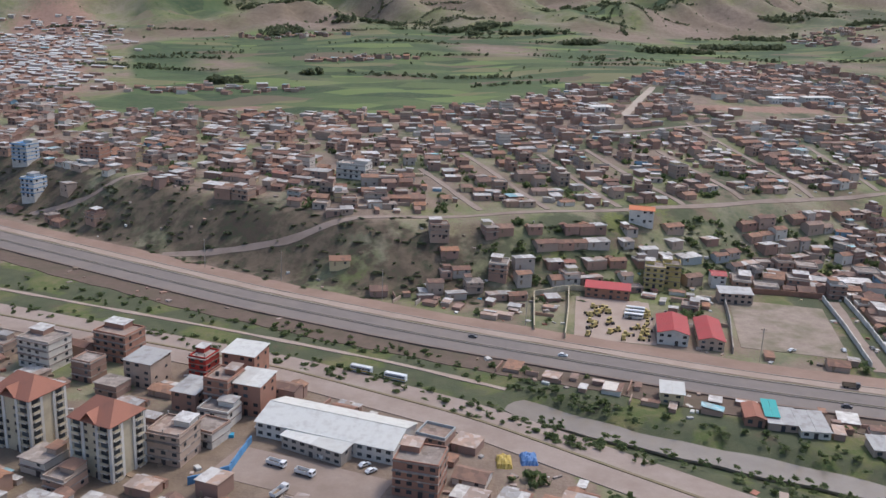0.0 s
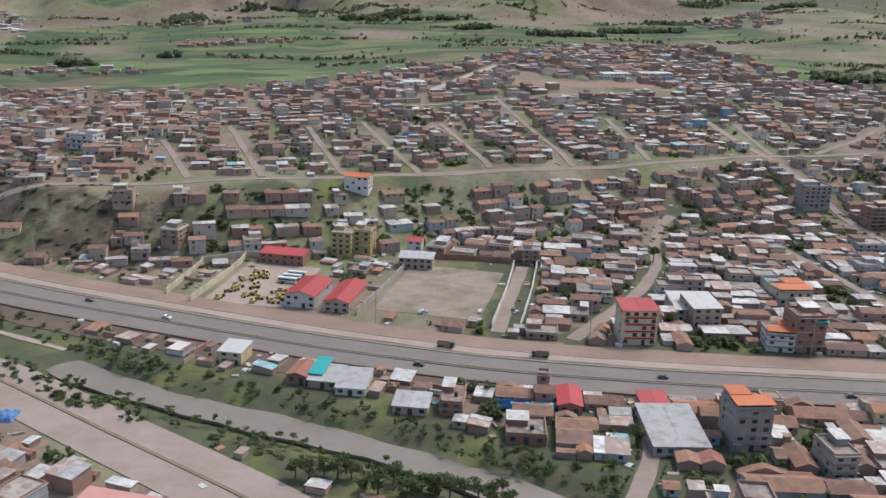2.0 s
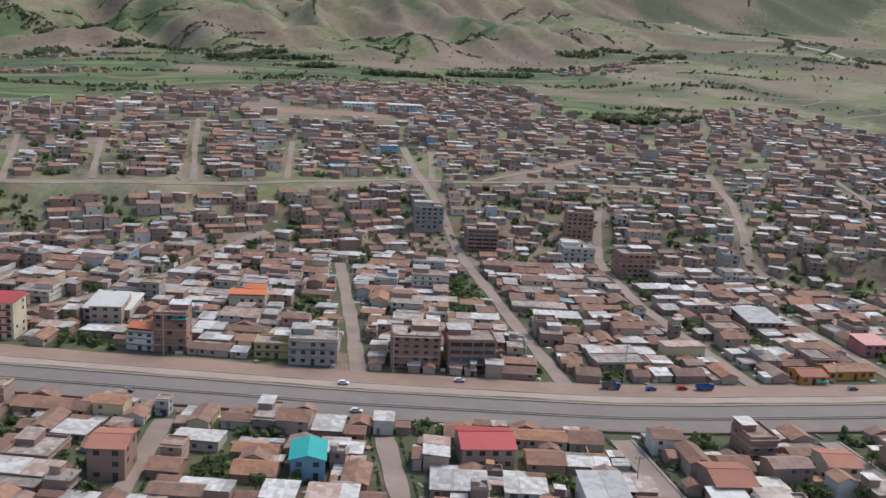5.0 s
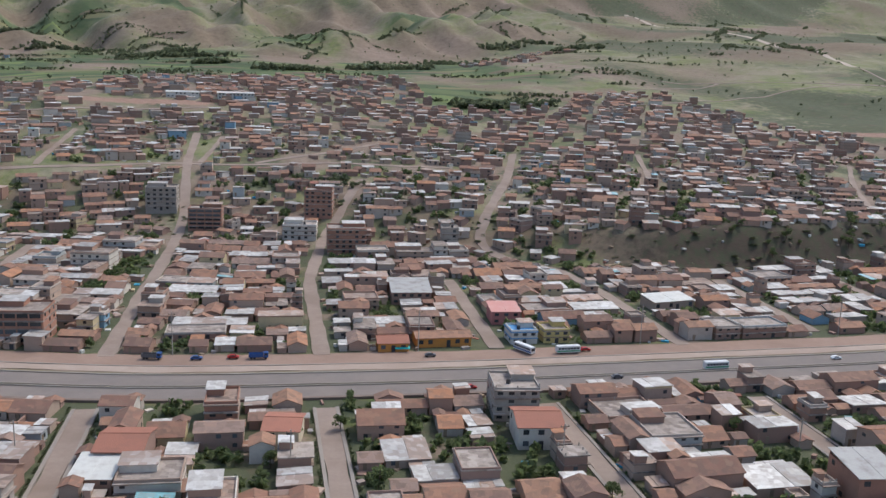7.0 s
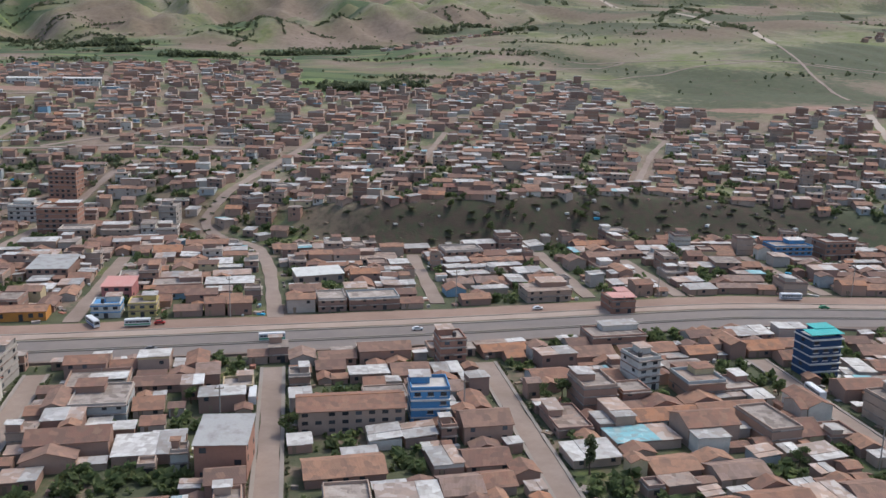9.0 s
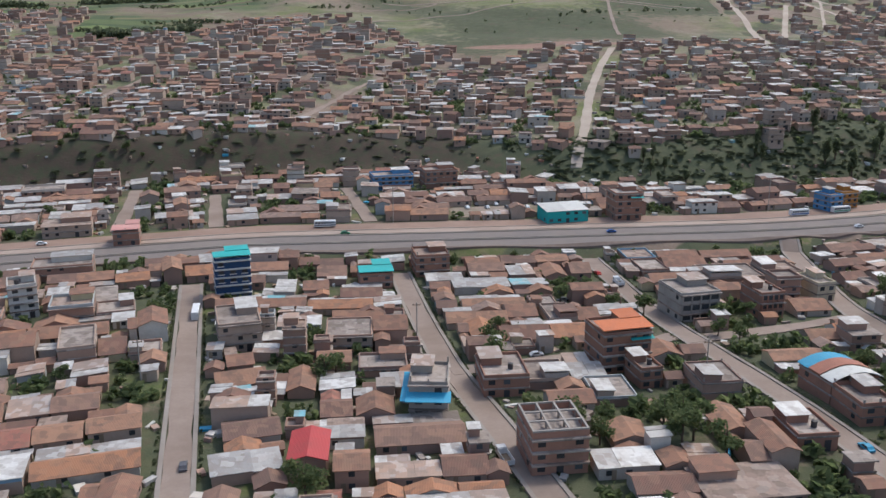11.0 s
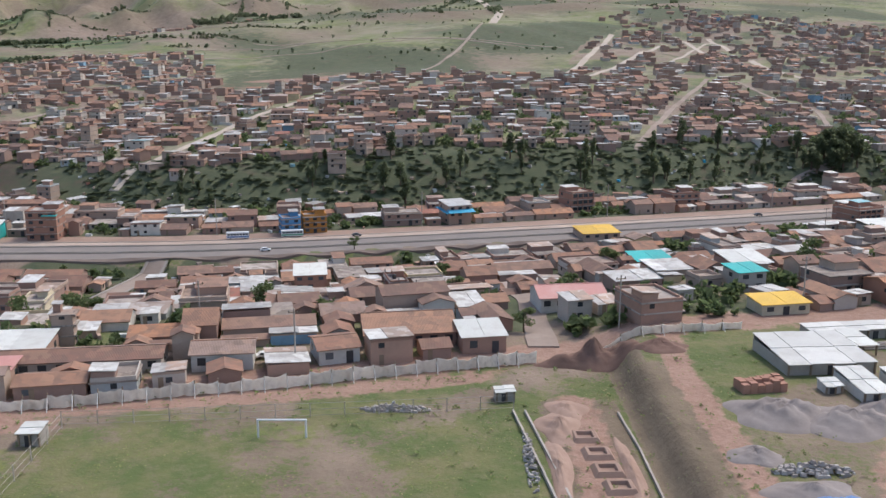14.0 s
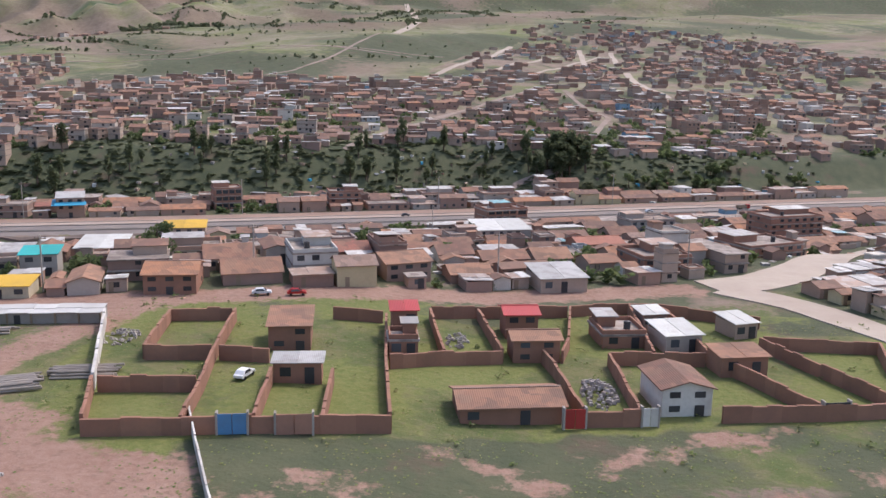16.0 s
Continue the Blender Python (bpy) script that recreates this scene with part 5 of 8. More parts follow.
landmark("apartment_house", "red brick four-storey block on the slope", 384.5, 197.5, 12, 7, 5, 3.6, "flat", "red_brick", "slab")
landmark("warehouse", "teal shed under a white metal roof", 405.5, 166.6, 12, 7.8, 5, 2.21, "sheet", "teal_plaster", "white_sheet")
landmark("apartment_house", "brick house with a teal ground floor", 416.9, 167.8, 7, 4.9, 5, 4.88, "flat", "red_brick", "slab", awning="teal_sheet")
landmark("painted_house", "brick house with a red awning", 331.7, 154.3, 12, 4, 5, 2.2, "flat", "red_brick", "salmon_sheet")
landmark("apartment_house", "white tower house with blue windows", 328.5, 120.3, 23, 3.3, 4, 4.08, "flat", "white_plaster", "slab")
landmark("apartment_house", "low brick house with a flat pale roof", 386.5, 96.6, 4, 4.64, 6, 2.27, "flat", "red_brick", "slab")
landmark("brick_house", "house with a bright red roof", 368.2, 79.4, 1, 3, 5, 2.3, "gable", "brick", "red_sheet")
landmark("apartment_house", "brick house with arched white, orange and blue roofs", 420.6, 92.9, 12, 5.6, 5, 2.3, "arch", "red_brick", "slab")
landmark("brick_house", "brick house with a flat parapet roof", 420.5, 87.5, 6, 3.61, 5, 2.06, "flat", "red_brick", "slab")
landmark("brick_house", "brick house with a ruined white roof", 412.6, 82.9, 4, 3.78, 5, 1.51, "flat", "red_brick", "slab")
landmark("brick_house", "two-storey brown brick house", 401.6, 97, 11, 2.41, 4, 2.13, "flat", "brown_brick", "slab")
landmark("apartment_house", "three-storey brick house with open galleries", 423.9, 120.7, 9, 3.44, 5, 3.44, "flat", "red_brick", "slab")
landmark("apartment_house", "cream house with balconies", 434.1, 127.2, 12, 2.84, 5, 2.61, "flat", "cream_plaster", "slab")
landmark("apartment_house", "brick house with a white metal roof", 466.2, 140.2, 10, 4.3, 5, 3.19, "sheet", "red_brick", "white_sheet")
landmark("apartment_house", "brick house with a blue ground floor", 478, 140.8, 14, 2.49, 5, 2.17, "flat", "red_brick", "slab")
landmark("brick_house", "brick house with a brown sloping roof", 426.9, 78.9, -4, 3.9, 5, 2.21, "sheet", "red_brick", "tile")
landmark("painted_house", "white house with pink and white metal roofs", 498.1, 110.2, 8, 6.8, 5, 1.3, "gable", "white_plaster", "salmon_sheet")
landmark("brick_house", "broad house with clay tile roofs round a court", 482, 100.4, 10, 8.2, 7, 1.3, "gable", "brick", "tile")
landmark("tin_roof_house", "house with an orange metal roof", 510.3, 171.8, 13, 6.6, 5, 1, "sheet", "brick", "yellow_sheet")
landmark("brick_house", "brown two-storey house with a tile roof", 530.4, 107, 10, 4.4, 5, 1.72, "gable", "brown_brick", "tile")
landmark("apartment_house", "three-storey brick house with open floors", 561.8, 188.3, 24, 7.5, 5, 2.56, "flat", "red_brick", "slab")
landmark("apartment_house", "four-storey brick house with open floors", 510, 197.7, 24, 5.1, 5, 3.84, "flat", "red_brick", "slab")
landmark("apartment_house", "house with a blue shop front", 485.9, 184.7, 23, 4.5, 5, 3.4, "sheet", "brick", "grey_sheet", awning="blue_sheet")
landmark("apartment_house", "brick house below the bank", 531.6, 201.7, 15, 5.9, 5, 3.12, "flat", "red_brick", "slab")
landmark("painted_house", "orange and yellow shop house", 461.1, 175, 16, 4.1, 4, 2.96, "flat", "orange_plaster", "slab")
landmark("painted_house", "blue and white shop house", 457.3, 172.6, 20, 3.2, 4, 2.96, "flat", "blue_plaster", "slab")
landmark("tin_roof_house", "house under a white metal roof", 518.9, 119.7, 10, 4.5, 5, 1.42, "sheet", "brick", "white_sheet")
landmark("tin_roof_house", "house under turquoise metal roofs", 515.4, 152.1, 10, 5.6, 5, 1.3, "sheet", "brick", "teal_sheet")
landmark("long_house", "long low house with a bright yellow roof", 517.2, 103, 11, 4.8, 3, 1, "sheet", "cream_plaster", "yellow_sheet")
landmark("tin_roof_house", "low house under a white metal roof", 488.8, 97.3, 10, 3.9, 4, 1.5, "sheet", "brick", "white_sheet")
landmark("painted_house", "small white house with a tile roof", 476.1, 94.2, 20, 3.5, 4, 1.35, "gable", "white_plaster", "tile")
landmark("apartment_house", "concrete house with turquoise metal roofs", 516.5, 111.3, 16, 3.2, 3, 2, "sheet", "concrete", "teal_sheet")
landmark("apartment_house", "white house with an unfinished top storey", 541, 115.5, 19, 4.2, 6, 2.3, "flat", "white_plaster", "slab")
landmark("brick_house", "brick house with a tile roof", 536.5, 119.6, 20, 2.3, 5, 1.65, "gable", "brick", "tile")
landmark("brick_house", "brick house with a tall tile roof", 549.6, 115.8, 26, 4.5, 5, 1.72, "gable", "brick", "tile")
landmark("tin_roof_house", "low house under a pale grey roof", 564.8, 116.2, 14, 4.6, 5, 1.35, "sheet", "brick", "grey_sheet")
landmark("brick_house", "brick house with an orange tile roof", 574.9, 163, 17, 7.2, 5, 1.78, "gable", "red_brick", "terracotta")
landmark("apartment_house", "bare brick two-storey house", 576, 125.4, 18, 5.59, 6, 1.75, "flat", "red_brick", "slab")
landmark("apartment_house", "bare brick two-storey house", 590.9, 137.8, 28, 8.34, 6, 1.75, "flat", "red_brick", "slab")
landmark("apartment_house", "three-storey brick house with open floors", 560.6, 185, 25, 5.8, 5, 3.04, "flat", "red_brick", "slab")
landmark("apartment_house", "tall bare brick house", 608.3, 179.6, 21, 10.4, 6, 3.92, "flat", "red_brick", "slab")
landmark("warehouse", "low shed under pale blue and white roofs", 560.9, 173, 14, 8.5, 7, 1.9, "sheet", "concrete", "white_sheet")
landmark("building_site", "concrete frame of an unfinished house", 586.2, 183.2, 19, 8.3, 5, 2.16, "flat", "concrete", "slab")
landmark("warehouse", "large warehouse under a long white gabled roof", -11, 110.4, -20, 20.5, 8.5, 2.21, "gable", "white_plaster", "white_sheet")
landmark("open_shed", "open truck shelter under a white metal roof", -13.2, 105.6, -28, 9.6, 2.6, 1.9, "sheet", "concrete", "white_sheet")
landmark("brick_house", "long row house with brick walls and clay tile roofs", 455.5, 91, 9, 13, 3.6, 1.15, "gable", "brick", "tile")
landmark("painted_house", "house with white upper walls, an orange base and a tile roof", 467, 92.2, 9, 5, 3.8, 1.5, "gable", "white_plaster", "tile")
landmark("warehouse", "shed under a wide white metal roof", 448.6, 93.5, 8, 5.6, 4.6, 1.3, "sheet", "brick", "white_sheet")
landmark("tin_roof_house", "low house under a pink metal roof", 448.2, 87.6, 8, 6, 2.6, 1.2, "sheet", "brick", "salmon_sheet")
landmark("tin_roof_house", "small house under bright blue metal sheets", 440.8, 93, 4, 2.8, 4, 1.3, "sheet", "red_brick", "blue_sheet")
landmark("apartment_house", "three-storey brick house above the stairs", 438.6, 81, 12, 6.6, 6, 1.9, "flat", "red_brick", "slab")
landmark("painted_house", "house with a white flat roof below the embankment", 435.4, 66.4, 6, 5, 3.6, 1.7, "flat", "white_plaster", "slab")
landmark("painted_house", "house with orange walls and a bright green awning", 231, 138.5, 9, 4.5, 4, 1.4, "gable", "orange_plaster", "terracotta", awning="teal_sheet")
landmark("painted_house", "low shop row with orange walls", 238.5, 141.6, 12, 8.5, 3.6, 1.5, "gable", "orange_plaster", "tile")
landmark("painted_house", "small blue and white shop", 251, 144.6, 12, 4.2, 4, 2, "flat", "white_plaster", "slab", bands="blue_plaster")
landmark("painted_house", "small shop house painted yellow", 256.2, 145.8, 12, 4.2, 4, 2, "flat", "yellow_plaster", "slab")


# ---- the terrace: playing field, building yard, walled plots ----
def wall_run(points, h, mat, label, thick=0.2, name="brick_wall", category="wall"):
    """A wall along points, a piece for each stretch, with a rough stepped top."""
    r = random.Random(str(points[0]) + label)
    base = new(name)
    base.empty_display_size = 0.5
    cx, cy = points[0]
    base.location = (cx, cy, height_at(cx, cy))
    tagged(base, label, category)
    for (ax, ay), (bx, by) in zip(points[:-1], points[1:]):
        n = math.hypot(bx - ax, by - ay)
        ux, uy = (bx - ax) / n, (by - ay) / n
        k = max(1, int(n / 0.9))
        verts, faces = [], []
        for i in range(k):
            s0, s1 = n * i / k, n * (i + 1) / k
            hh = h * r.uniform(0.9, 1.06)
            m0 = len(verts)
            for s in (s0, s1):
                gx0, gy0 = ax + ux * s, ay + uy * s
                z = height_at(gx0, gy0)
                for side in (-1, 1):
                    px, py = gx0 - uy * side * thick / 2, gy0 + ux * side * thick / 2
                    verts += [(px - cx, py - cy, z - 0.6 - base.location.z), (px - cx, py - cy, z + hh - base.location.z)]
            a = m0
            faces += [(a, a + 1, a + 5, a + 4), (a + 2, a + 6, a + 7, a + 3), (a + 1, a + 3, a + 7, a + 5), (a, a + 2, a + 3, a + 1), (a + 4, a + 5, a + 7, a + 6)]
            if name == "panel_fence":
                mesh_ob("panel", verts, faces, MAT[mat], base)
                verts, faces = [], []
        if verts:
            mesh_ob("wall_section", verts, faces, MAT[mat], base)
    claim_line(points, 0.6)
    return base


plots = "brown brick plot wall with a rough top"
W = 1.05
wall_run([(536.2, 74.6), (541.4, 75.2), (545.0, 75.8), (548.5, 76.6), (552.3, 77.8)], W, "brown_brick", plots)
wall_run([(536.1, 75.0), (534.1, 81.0)], W, "brown_brick", plots)
wall_run([(534.0, 81.4), (531.6, 88.0), (528.9, 95.6)], 1.1, "white_plaster", "whitewashed boundary wall of the plots", name="boundary_wall")
wall_run([(534.4, 81.1), (540.2, 81.6)], W, "brown_brick", plots)
wall_run([(541.2, 75.6), (540.5, 81.8), (539.6, 87.4), (538.5, 97.0)], W, "brown_brick", plots)
wall_run([(535.0, 87.2), (539.4, 87.6)], W, "brown_brick", plots)
wall_run([(534.9, 87.4), (533.6, 96.5), (538.2, 97.2)], W, "brown_brick", plots)
wall_run([(545.0, 76.2), (544.3, 83.6)], W, "brown_brick", plots)
wall_run([(539.9, 87.6), (543.3, 87.4)], W, "brown_brick", plots)
wall_run([(548.6, 76.9), (548.0, 84.4)], W, "brown_brick", plots)
wall_run([(552.2, 78.2), (551.0, 88.0), (550.0, 98.4)], W, "brown_brick", plots)
wall_run([(545.8, 98.6), (549.7, 98.9)], W, "brown_brick", plots)
wall_run([(551.2, 88.4), (554.6, 90.4), (558.9, 92.0)], W, "brown_brick", plots)
wall_run([(553.4, 101.8), (556.9, 103.4), (561.9, 104.5), (564.8, 105.0)], W, "brown_brick", plots)
wall_run([(554.8, 90.8), (553.3, 101.4)], W, "brown_brick", plots)
wall_run([(558.9, 92.3), (557.2, 103.0)], W, "brown_brick", plots)
wall_run([(563.5, 80.9), (566.8, 81.3)], W, "brown_brick", plots)
wall_run([(563.4, 81.4), (562.4, 89.6), (561.8, 92.4)], W, "brown_brick", plots)
wall_run([(566.8, 81.6), (566.5, 92.4)], W, "brown_brick", plots)
wall_run([(566.6, 92.5), (573.4, 92.8)], W, "brown_brick", plots)
wall_run([(571.8, 82.2), (573.6, 82.5), (578.2, 83.0), (582.2, 83.8), (588.0, 85.0)], W, "brown_brick", plots)
wall_run([(578.0, 83.3), (575.4, 89.6), (573.9, 92.6)], W, "brown_brick", plots)
wall_run([(583.6, 84.5), (580.6, 92.0), (578.6, 97.2)], W, "brown_brick", plots)
wall_run([(573.8, 93.0), (573.0, 105.6)], W, "brown_brick", plots)
wall_run([(565.0, 105.2), (570.2, 106.6), (573.2, 106.2), (577.0, 104.8), (580.4, 103.0)], W, "brown_brick", plots)
wall_run([(578.9, 97.3), (587.4, 96.8)], W, "brown_brick", plots)
wall_run([(565.0, 104.8), (564.0, 96.0), (563.2, 92.6)], W, "brown_brick", plots)
wall_run([(569.8, 93.0), (570.2, 106.2)], W, "brown_brick", plots)
wall_run([(588.2, 85.2), (586.0, 92.0), (587.3, 96.6)], W, "brown_brick", plots)


def gate(x, y, ang, w, h, mat, label):
    p = Pieces()
    p.box("gate_leaf", -w / 2, -0.02, -0.20, -0.15, 0.05, h, mat)
    p.box("gate_leaf", 0.02, w / 2, -0.20, -0.15, 0.05, h, mat)
    p.box("gate_post", -w / 2 - 0.12, -w / 2, -0.22, 0.18, -0.3, h + 0.1, "concrete")
    p.box("gate_post", w / 2, w / 2 + 0.12, -0.22, 0.18, -0.3, h + 0.1, "concrete")
    put_thing("metal_gate", p, pose(x, y, height_at(x, y), 0, 0, ang), label, "gate")


gate(544.0, 75.6, 9, 1.5, 1.2, "blue_plaster", "bright blue metal gate in a brick wall")
gate(547.2, 76.2, 9, 1.9, 1.2, "red_brick", "rusty red metal gate in a brick wall")
gate(567.3, 81.4, 8, 0.9, 1.2, "white_plaster", "white metal gate in a brick wall")
gate(562.8, 80.7, 8, 1.2, 1.25, "red_plaster", "dark red metal gate in a brick wall")
gate(578.9, 83.3, 10, 1.6, 1.2, "dark_metal", "dark metal gate in a brick wall")

landmark("brick_house", "low brick house with a broad brown tile roof", 558.9, 82.6, 9, 6.2, 3.6, 1.1, "gable", "brown_brick", "tile")
landmark("painted_house", "two-storey house with a white front and brown roof", 569.6, 85.2, 8, 3.15, 4.16, 1.77, "gable", "white_plaster", "tile")
landmark("brick_house", "brick house under a grey metal roof", 545.8, 84.6, 6, 2.98, 1.6, 1.32, "sheet", "brown_brick", "grey_sheet")
landmark("brick_house", "brick house with a clay tile roof", 543.8, 92.2, 8, 2.89, 4, 1.7, "sheet", "brown_brick", "tile")
landmark("brick_house", "two-storey brick house with a dark red roof", 551.6, 95.4, 8, 1.87, 2.08, 2.45, "sheet", "brown_brick", "red_sheet")
landmark("brick_house", "dark red brick house with an outside stair", 551.8, 92, 8, 2.04, 2.24, 1.36, "flat", "brown_brick", "slab")
landmark("brick_house", "brick house with a bright red tile roof", 560.4, 99.6, 8, 2.55, 2.72, 1.97, "gable", "brown_brick", "red_sheet")
landmark("brick_house", "two-storey brick house with balcony and tile roof", 561.2, 93.8, 8, 3.4, 2.56, 1.7, "gable", "brown_brick", "tile")
landmark("brick_house", "unfinished low brick house with a flat roof", 568.0, 98.6, 8, 3.4, 4, 1.1, "flat", "brown_brick", "slab")
landmark("tin_roof_house", "low house under a bright white metal roof", 572.2, 97.6, 14, 2.89, 3.36, 1.32, "sheet", "brick", "white_sheet")
landmark("tin_roof_house", "low house under a bright white metal roof", 571.4, 103.2, 14, 2.04, 2.08, 1.22, "sheet", "brick", "white_sheet")
landmark("brick_house", "open brick shelter with a tile roof", 575.4, 92, 10, 3.4, 2.4, 1.41, "sheet", "brown_brick", "tile")
landmark("tin_roof_house", "low shed under a white metal roof", 578, 101.4, 20, 2.04, 2.72, 1.23, "sheet", "brick", "white_sheet")

# the building yard
def light_shed(name, label, x, y, ang, w, d, h, top, wall="concrete", open_front=True, fall=0.05):
    """A low shed: a roof of patched sheets on posts, a back wall, and side walls where it is closed."""
    r = random.Random(str(x) + label)
    claim(x, y, ang, w, d, 0.2)
    p = Pieces()
    n = max(2, round(w / 1.7))
    for i in range(n):
        a, b = -w / 2 + w * i / n - 0.06, -w / 2 + w * (i + 1) / n + 0.04
        lift = 0.03 * (i % 2) + r.uniform(0, 0.02)
        e = r.uniform(0.05, 0.25)
        p.slope("roof_sheet", a, b, -d / 2 - e, 0.05, h + lift, h + lift + d * fall / 2, top, 0.04)
        p.slope("roof_sheet", a, b, -0.05, d / 2 + 0.1, h + lift + 0.04 + d * fall / 2, h + lift + 0.04 + d * fall, top, 0.04)
        p.box("post", a + 0.08, a + 0.2, -d / 2 + 0.02, -d / 2 + 0.14, -0.3, h, "timber")
    p.box("post", w / 2 - 0.14, w / 2 - 0.02, -d / 2 + 0.02, -d / 2 + 0.14, -0.3, h, "timber")
    p.box("back_wall", -w / 2, w / 2, d / 2 - 0.12, d / 2, -0.4, h + d * fall * 0.9, wall)
    p.box("side_wall", -w / 2, -w / 2 + 0.1, -d / 2 + 0.15, d / 2 - 0.13, -0.4, h - 0.02, wall)
    if not open_front:
        p.box("side_wall", w / 2 - 0.1, w / 2, -d / 2 + 0.15, d / 2 - 0.13, -0.4, h - 0.02, wall)
        p.box("front_wall", -w / 2 + 0.11, w / 2 - 0.11, -d / 2 + 0.16, -d / 2 + 0.24, -0.4, h - 0.02, wall)
        p.box("door", -0.3, 0.15, -d / 2 + 0.1, -d / 2 + 0.15, 0.0, h * 0.8, "dark_metal")
    put_thing(name, p, pose(x, y, height_at(x, y), 0, 0, ang), label, "shed" if "shed" in name else "hut")


light_shed("open_shed", "large shed under patched off-white metal sheets", 515.0, 88.6, 6, 7.0, 6.4, 0.95, "dull_sheet", open_front=False, fall=0.06)
light_shed("open_shed", "pale metal shelter beside the large shed", 518.9, 91.6, 8, 3.4, 3.6, 0.9, "white_sheet")
light_shed("open_shed", "long pale shed against the yard wall", 522.6, 95.4, 9, 12.0, 2.0, 0.85, "dull_sheet", open_front=False)
light_shed("site_hut", "white site hut with a white metal roof", 516.2, 82.2, 4, 2.1, 4.6, 0.75, "white_sheet", "white_plaster", False)
light_shed("site_hut", "white site hut with a white metal roof", 519.9, 82.4, 4, 2.6, 4.4, 0.75, "white_sheet", "white_plaster", False)
light_shed("site_hut", "small white site hut beside gravel", 513.9, 82.2, 4, 1.3, 1.4, 0.6, "white_sheet", "white_plaster", False)
light_shed("open_shed", "long pale roof over the timber yard", 522.2, 70.6, -6, 1.7, 5.8, 0.65, "grey_sheet", fall=0.02)
light_shed("open_shed", "pale grey shed roof over the timber yard", 520.5, 64.6, -6, 2.4, 5.4, 0.65, "grey_sheet", fall=0.02)
light_shed("changing_hut", "small hut with a pale metal roof beside the field", 458.1, 76.2, 4, 1.5, 1.6, 1.0, "white_sheet", open_front=False)
light_shed("changing_hut", "low shed with a white metal roof", 458.0, 66.6, -8, 1.3, 4.4, 0.8, "white_sheet", open_front=False)
light_shed("changing_hut", "small white-roofed hut at the corner of the field", 490.4, 84.6, 8, 1.5, 1.0, 0.8, "white_sheet", open_front=False)


def cylinder(p, name, a, b, radius, mat, sides=7):
    a, b = Vector(a), Vector(b)
    q = (b - a).to_track_quat("Z", "Y")
    v = []
    for end in (a, b):
        for k in range(sides):
            v.append(tuple(end + q @ Vector((radius * math.cos(k * math.tau / sides), radius * math.sin(k * math.tau / sides), 0))))
    f = [(k, (k + 1) % sides, sides + (k + 1) % sides, sides + k) for k in range(sides)] + [tuple(range(sides))[::-1], tuple(range(sides, 2 * sides))]
    p.add(name, v, f, mat)


paint("grey_log", (0.36, 0.31, 0.265), rough=0.95, amount=0.4)


def log_stack(x, y, ang, w, length, layers, label):
    r = random.Random(str(x))
    p = Pieces()
    rad = 0.09
    for j in range(layers):
        n = int(w / (2 * rad)) - j
        for i in range(n):
            u = -w / 2 + (i + 0.5) * 2 * rad + j * rad + r.uniform(-0.02, 0.02)
            z = rad + j * rad * 1.75
            dl = r.uniform(-0.5, 0.5)
            cylinder(p, "log", (-length / 2 + dl, u, z), (length / 2 + dl, u + r.uniform(-0.34, 0.34), z + r.uniform(0.0, 0.08)), rad * r.uniform(0.75, 1.0), "grey_log", 6)
    put_thing("log_stack", p, pose(x, y, height_at(x, y), 0, 0, ang), label, "timber stack")


log_stack(524.2, 75.6, 10, 4.0, 4.6, 4, "stack of grey weathered logs on the ground")
log_stack(518.6, 71.6, 35, 3.2, 4.0, 3, "loose stack of grey weathered logs")
log_stack(528.6, 81.4, 22, 2.6, 3.4, 3, "stack of grey weathered logs on bare earth")
log_stack(532.4, 84.0, 8, 1.8, 3.6, 3, "stack of grey weathered logs on the grass")
log_stack(521.6, 92.2, 12, 1.4, 3.2, 2, "stack of poles beside the long shed")


def mound(name, x, y, rx, ry, h, mat, label, category="heap", seed=1):
    """A heap with an uneven top and foot."""
    r = random.Random(seed)
    verts, faces, n, m = [], [], 15, 36
    for i in range(n):
        for k in range(m):
            t, a = i / (n - 1), k * math.tau / m
            rad = t * (1 + 0.12 * math.sin(3 * a + seed) + 0.08 * math.sin(5 * a + 2 * seed))
            px, py = x + rx * rad * math.cos(a), y + ry * rad * math.sin(a)
            z = h * (1 - t) ** 1.1 * (1 + 0.25 * math.sin(px * 2.1 + seed) * math.cos(py * 1.9)) + h * (1 - t) * (0.16 * math.sin(px * 5.3 + 2 * seed) * math.sin(py * 4.7 + seed) + r.uniform(-0.09, 0.09))
            verts.append((px, py, height_at(px, py) + z - 0.06 * (i == n - 1)))
    for i in range(n - 1):
        for k in range(m):
            faces.append((i * m + k, (i + 1) * m + k, (i + 1) * m + (k + 1) % m, i * m + (k + 1) % m))
    return tagged(mesh_ob(name, verts, faces, mat, smooth=True), label, category)


MAT["gravel"] = road_material("gravel", (0.215, 0.18, 0.165), (0.28, 0.24, 0.22), (0.18, 0.145, 0.13), 0.4, 1.2)
MAT["red_earth"] = road_material("red_earth", (0.29, 0.19, 0.145), (0.35, 0.24, 0.185), (0.235, 0.15, 0.11), 0.5, 1.5)
# red earth of the cut, darkened in colour for its shaded side
MAT["shaded_earth"] = road_material("shaded_red_earth", (0.15, 0.085, 0.065), (0.21, 0.125, 0.095), (0.12, 0.075, 0.055), 0.5, 0.8)
MAT["stone"] = surface("rubble_stone", [(0.0, (0.36, 0.32, 0.29)), (0.4, (0.46, 0.42, 0.38)), (0.75, (0.30, 0.26, 0.235))], 0.95, amount=0.3)
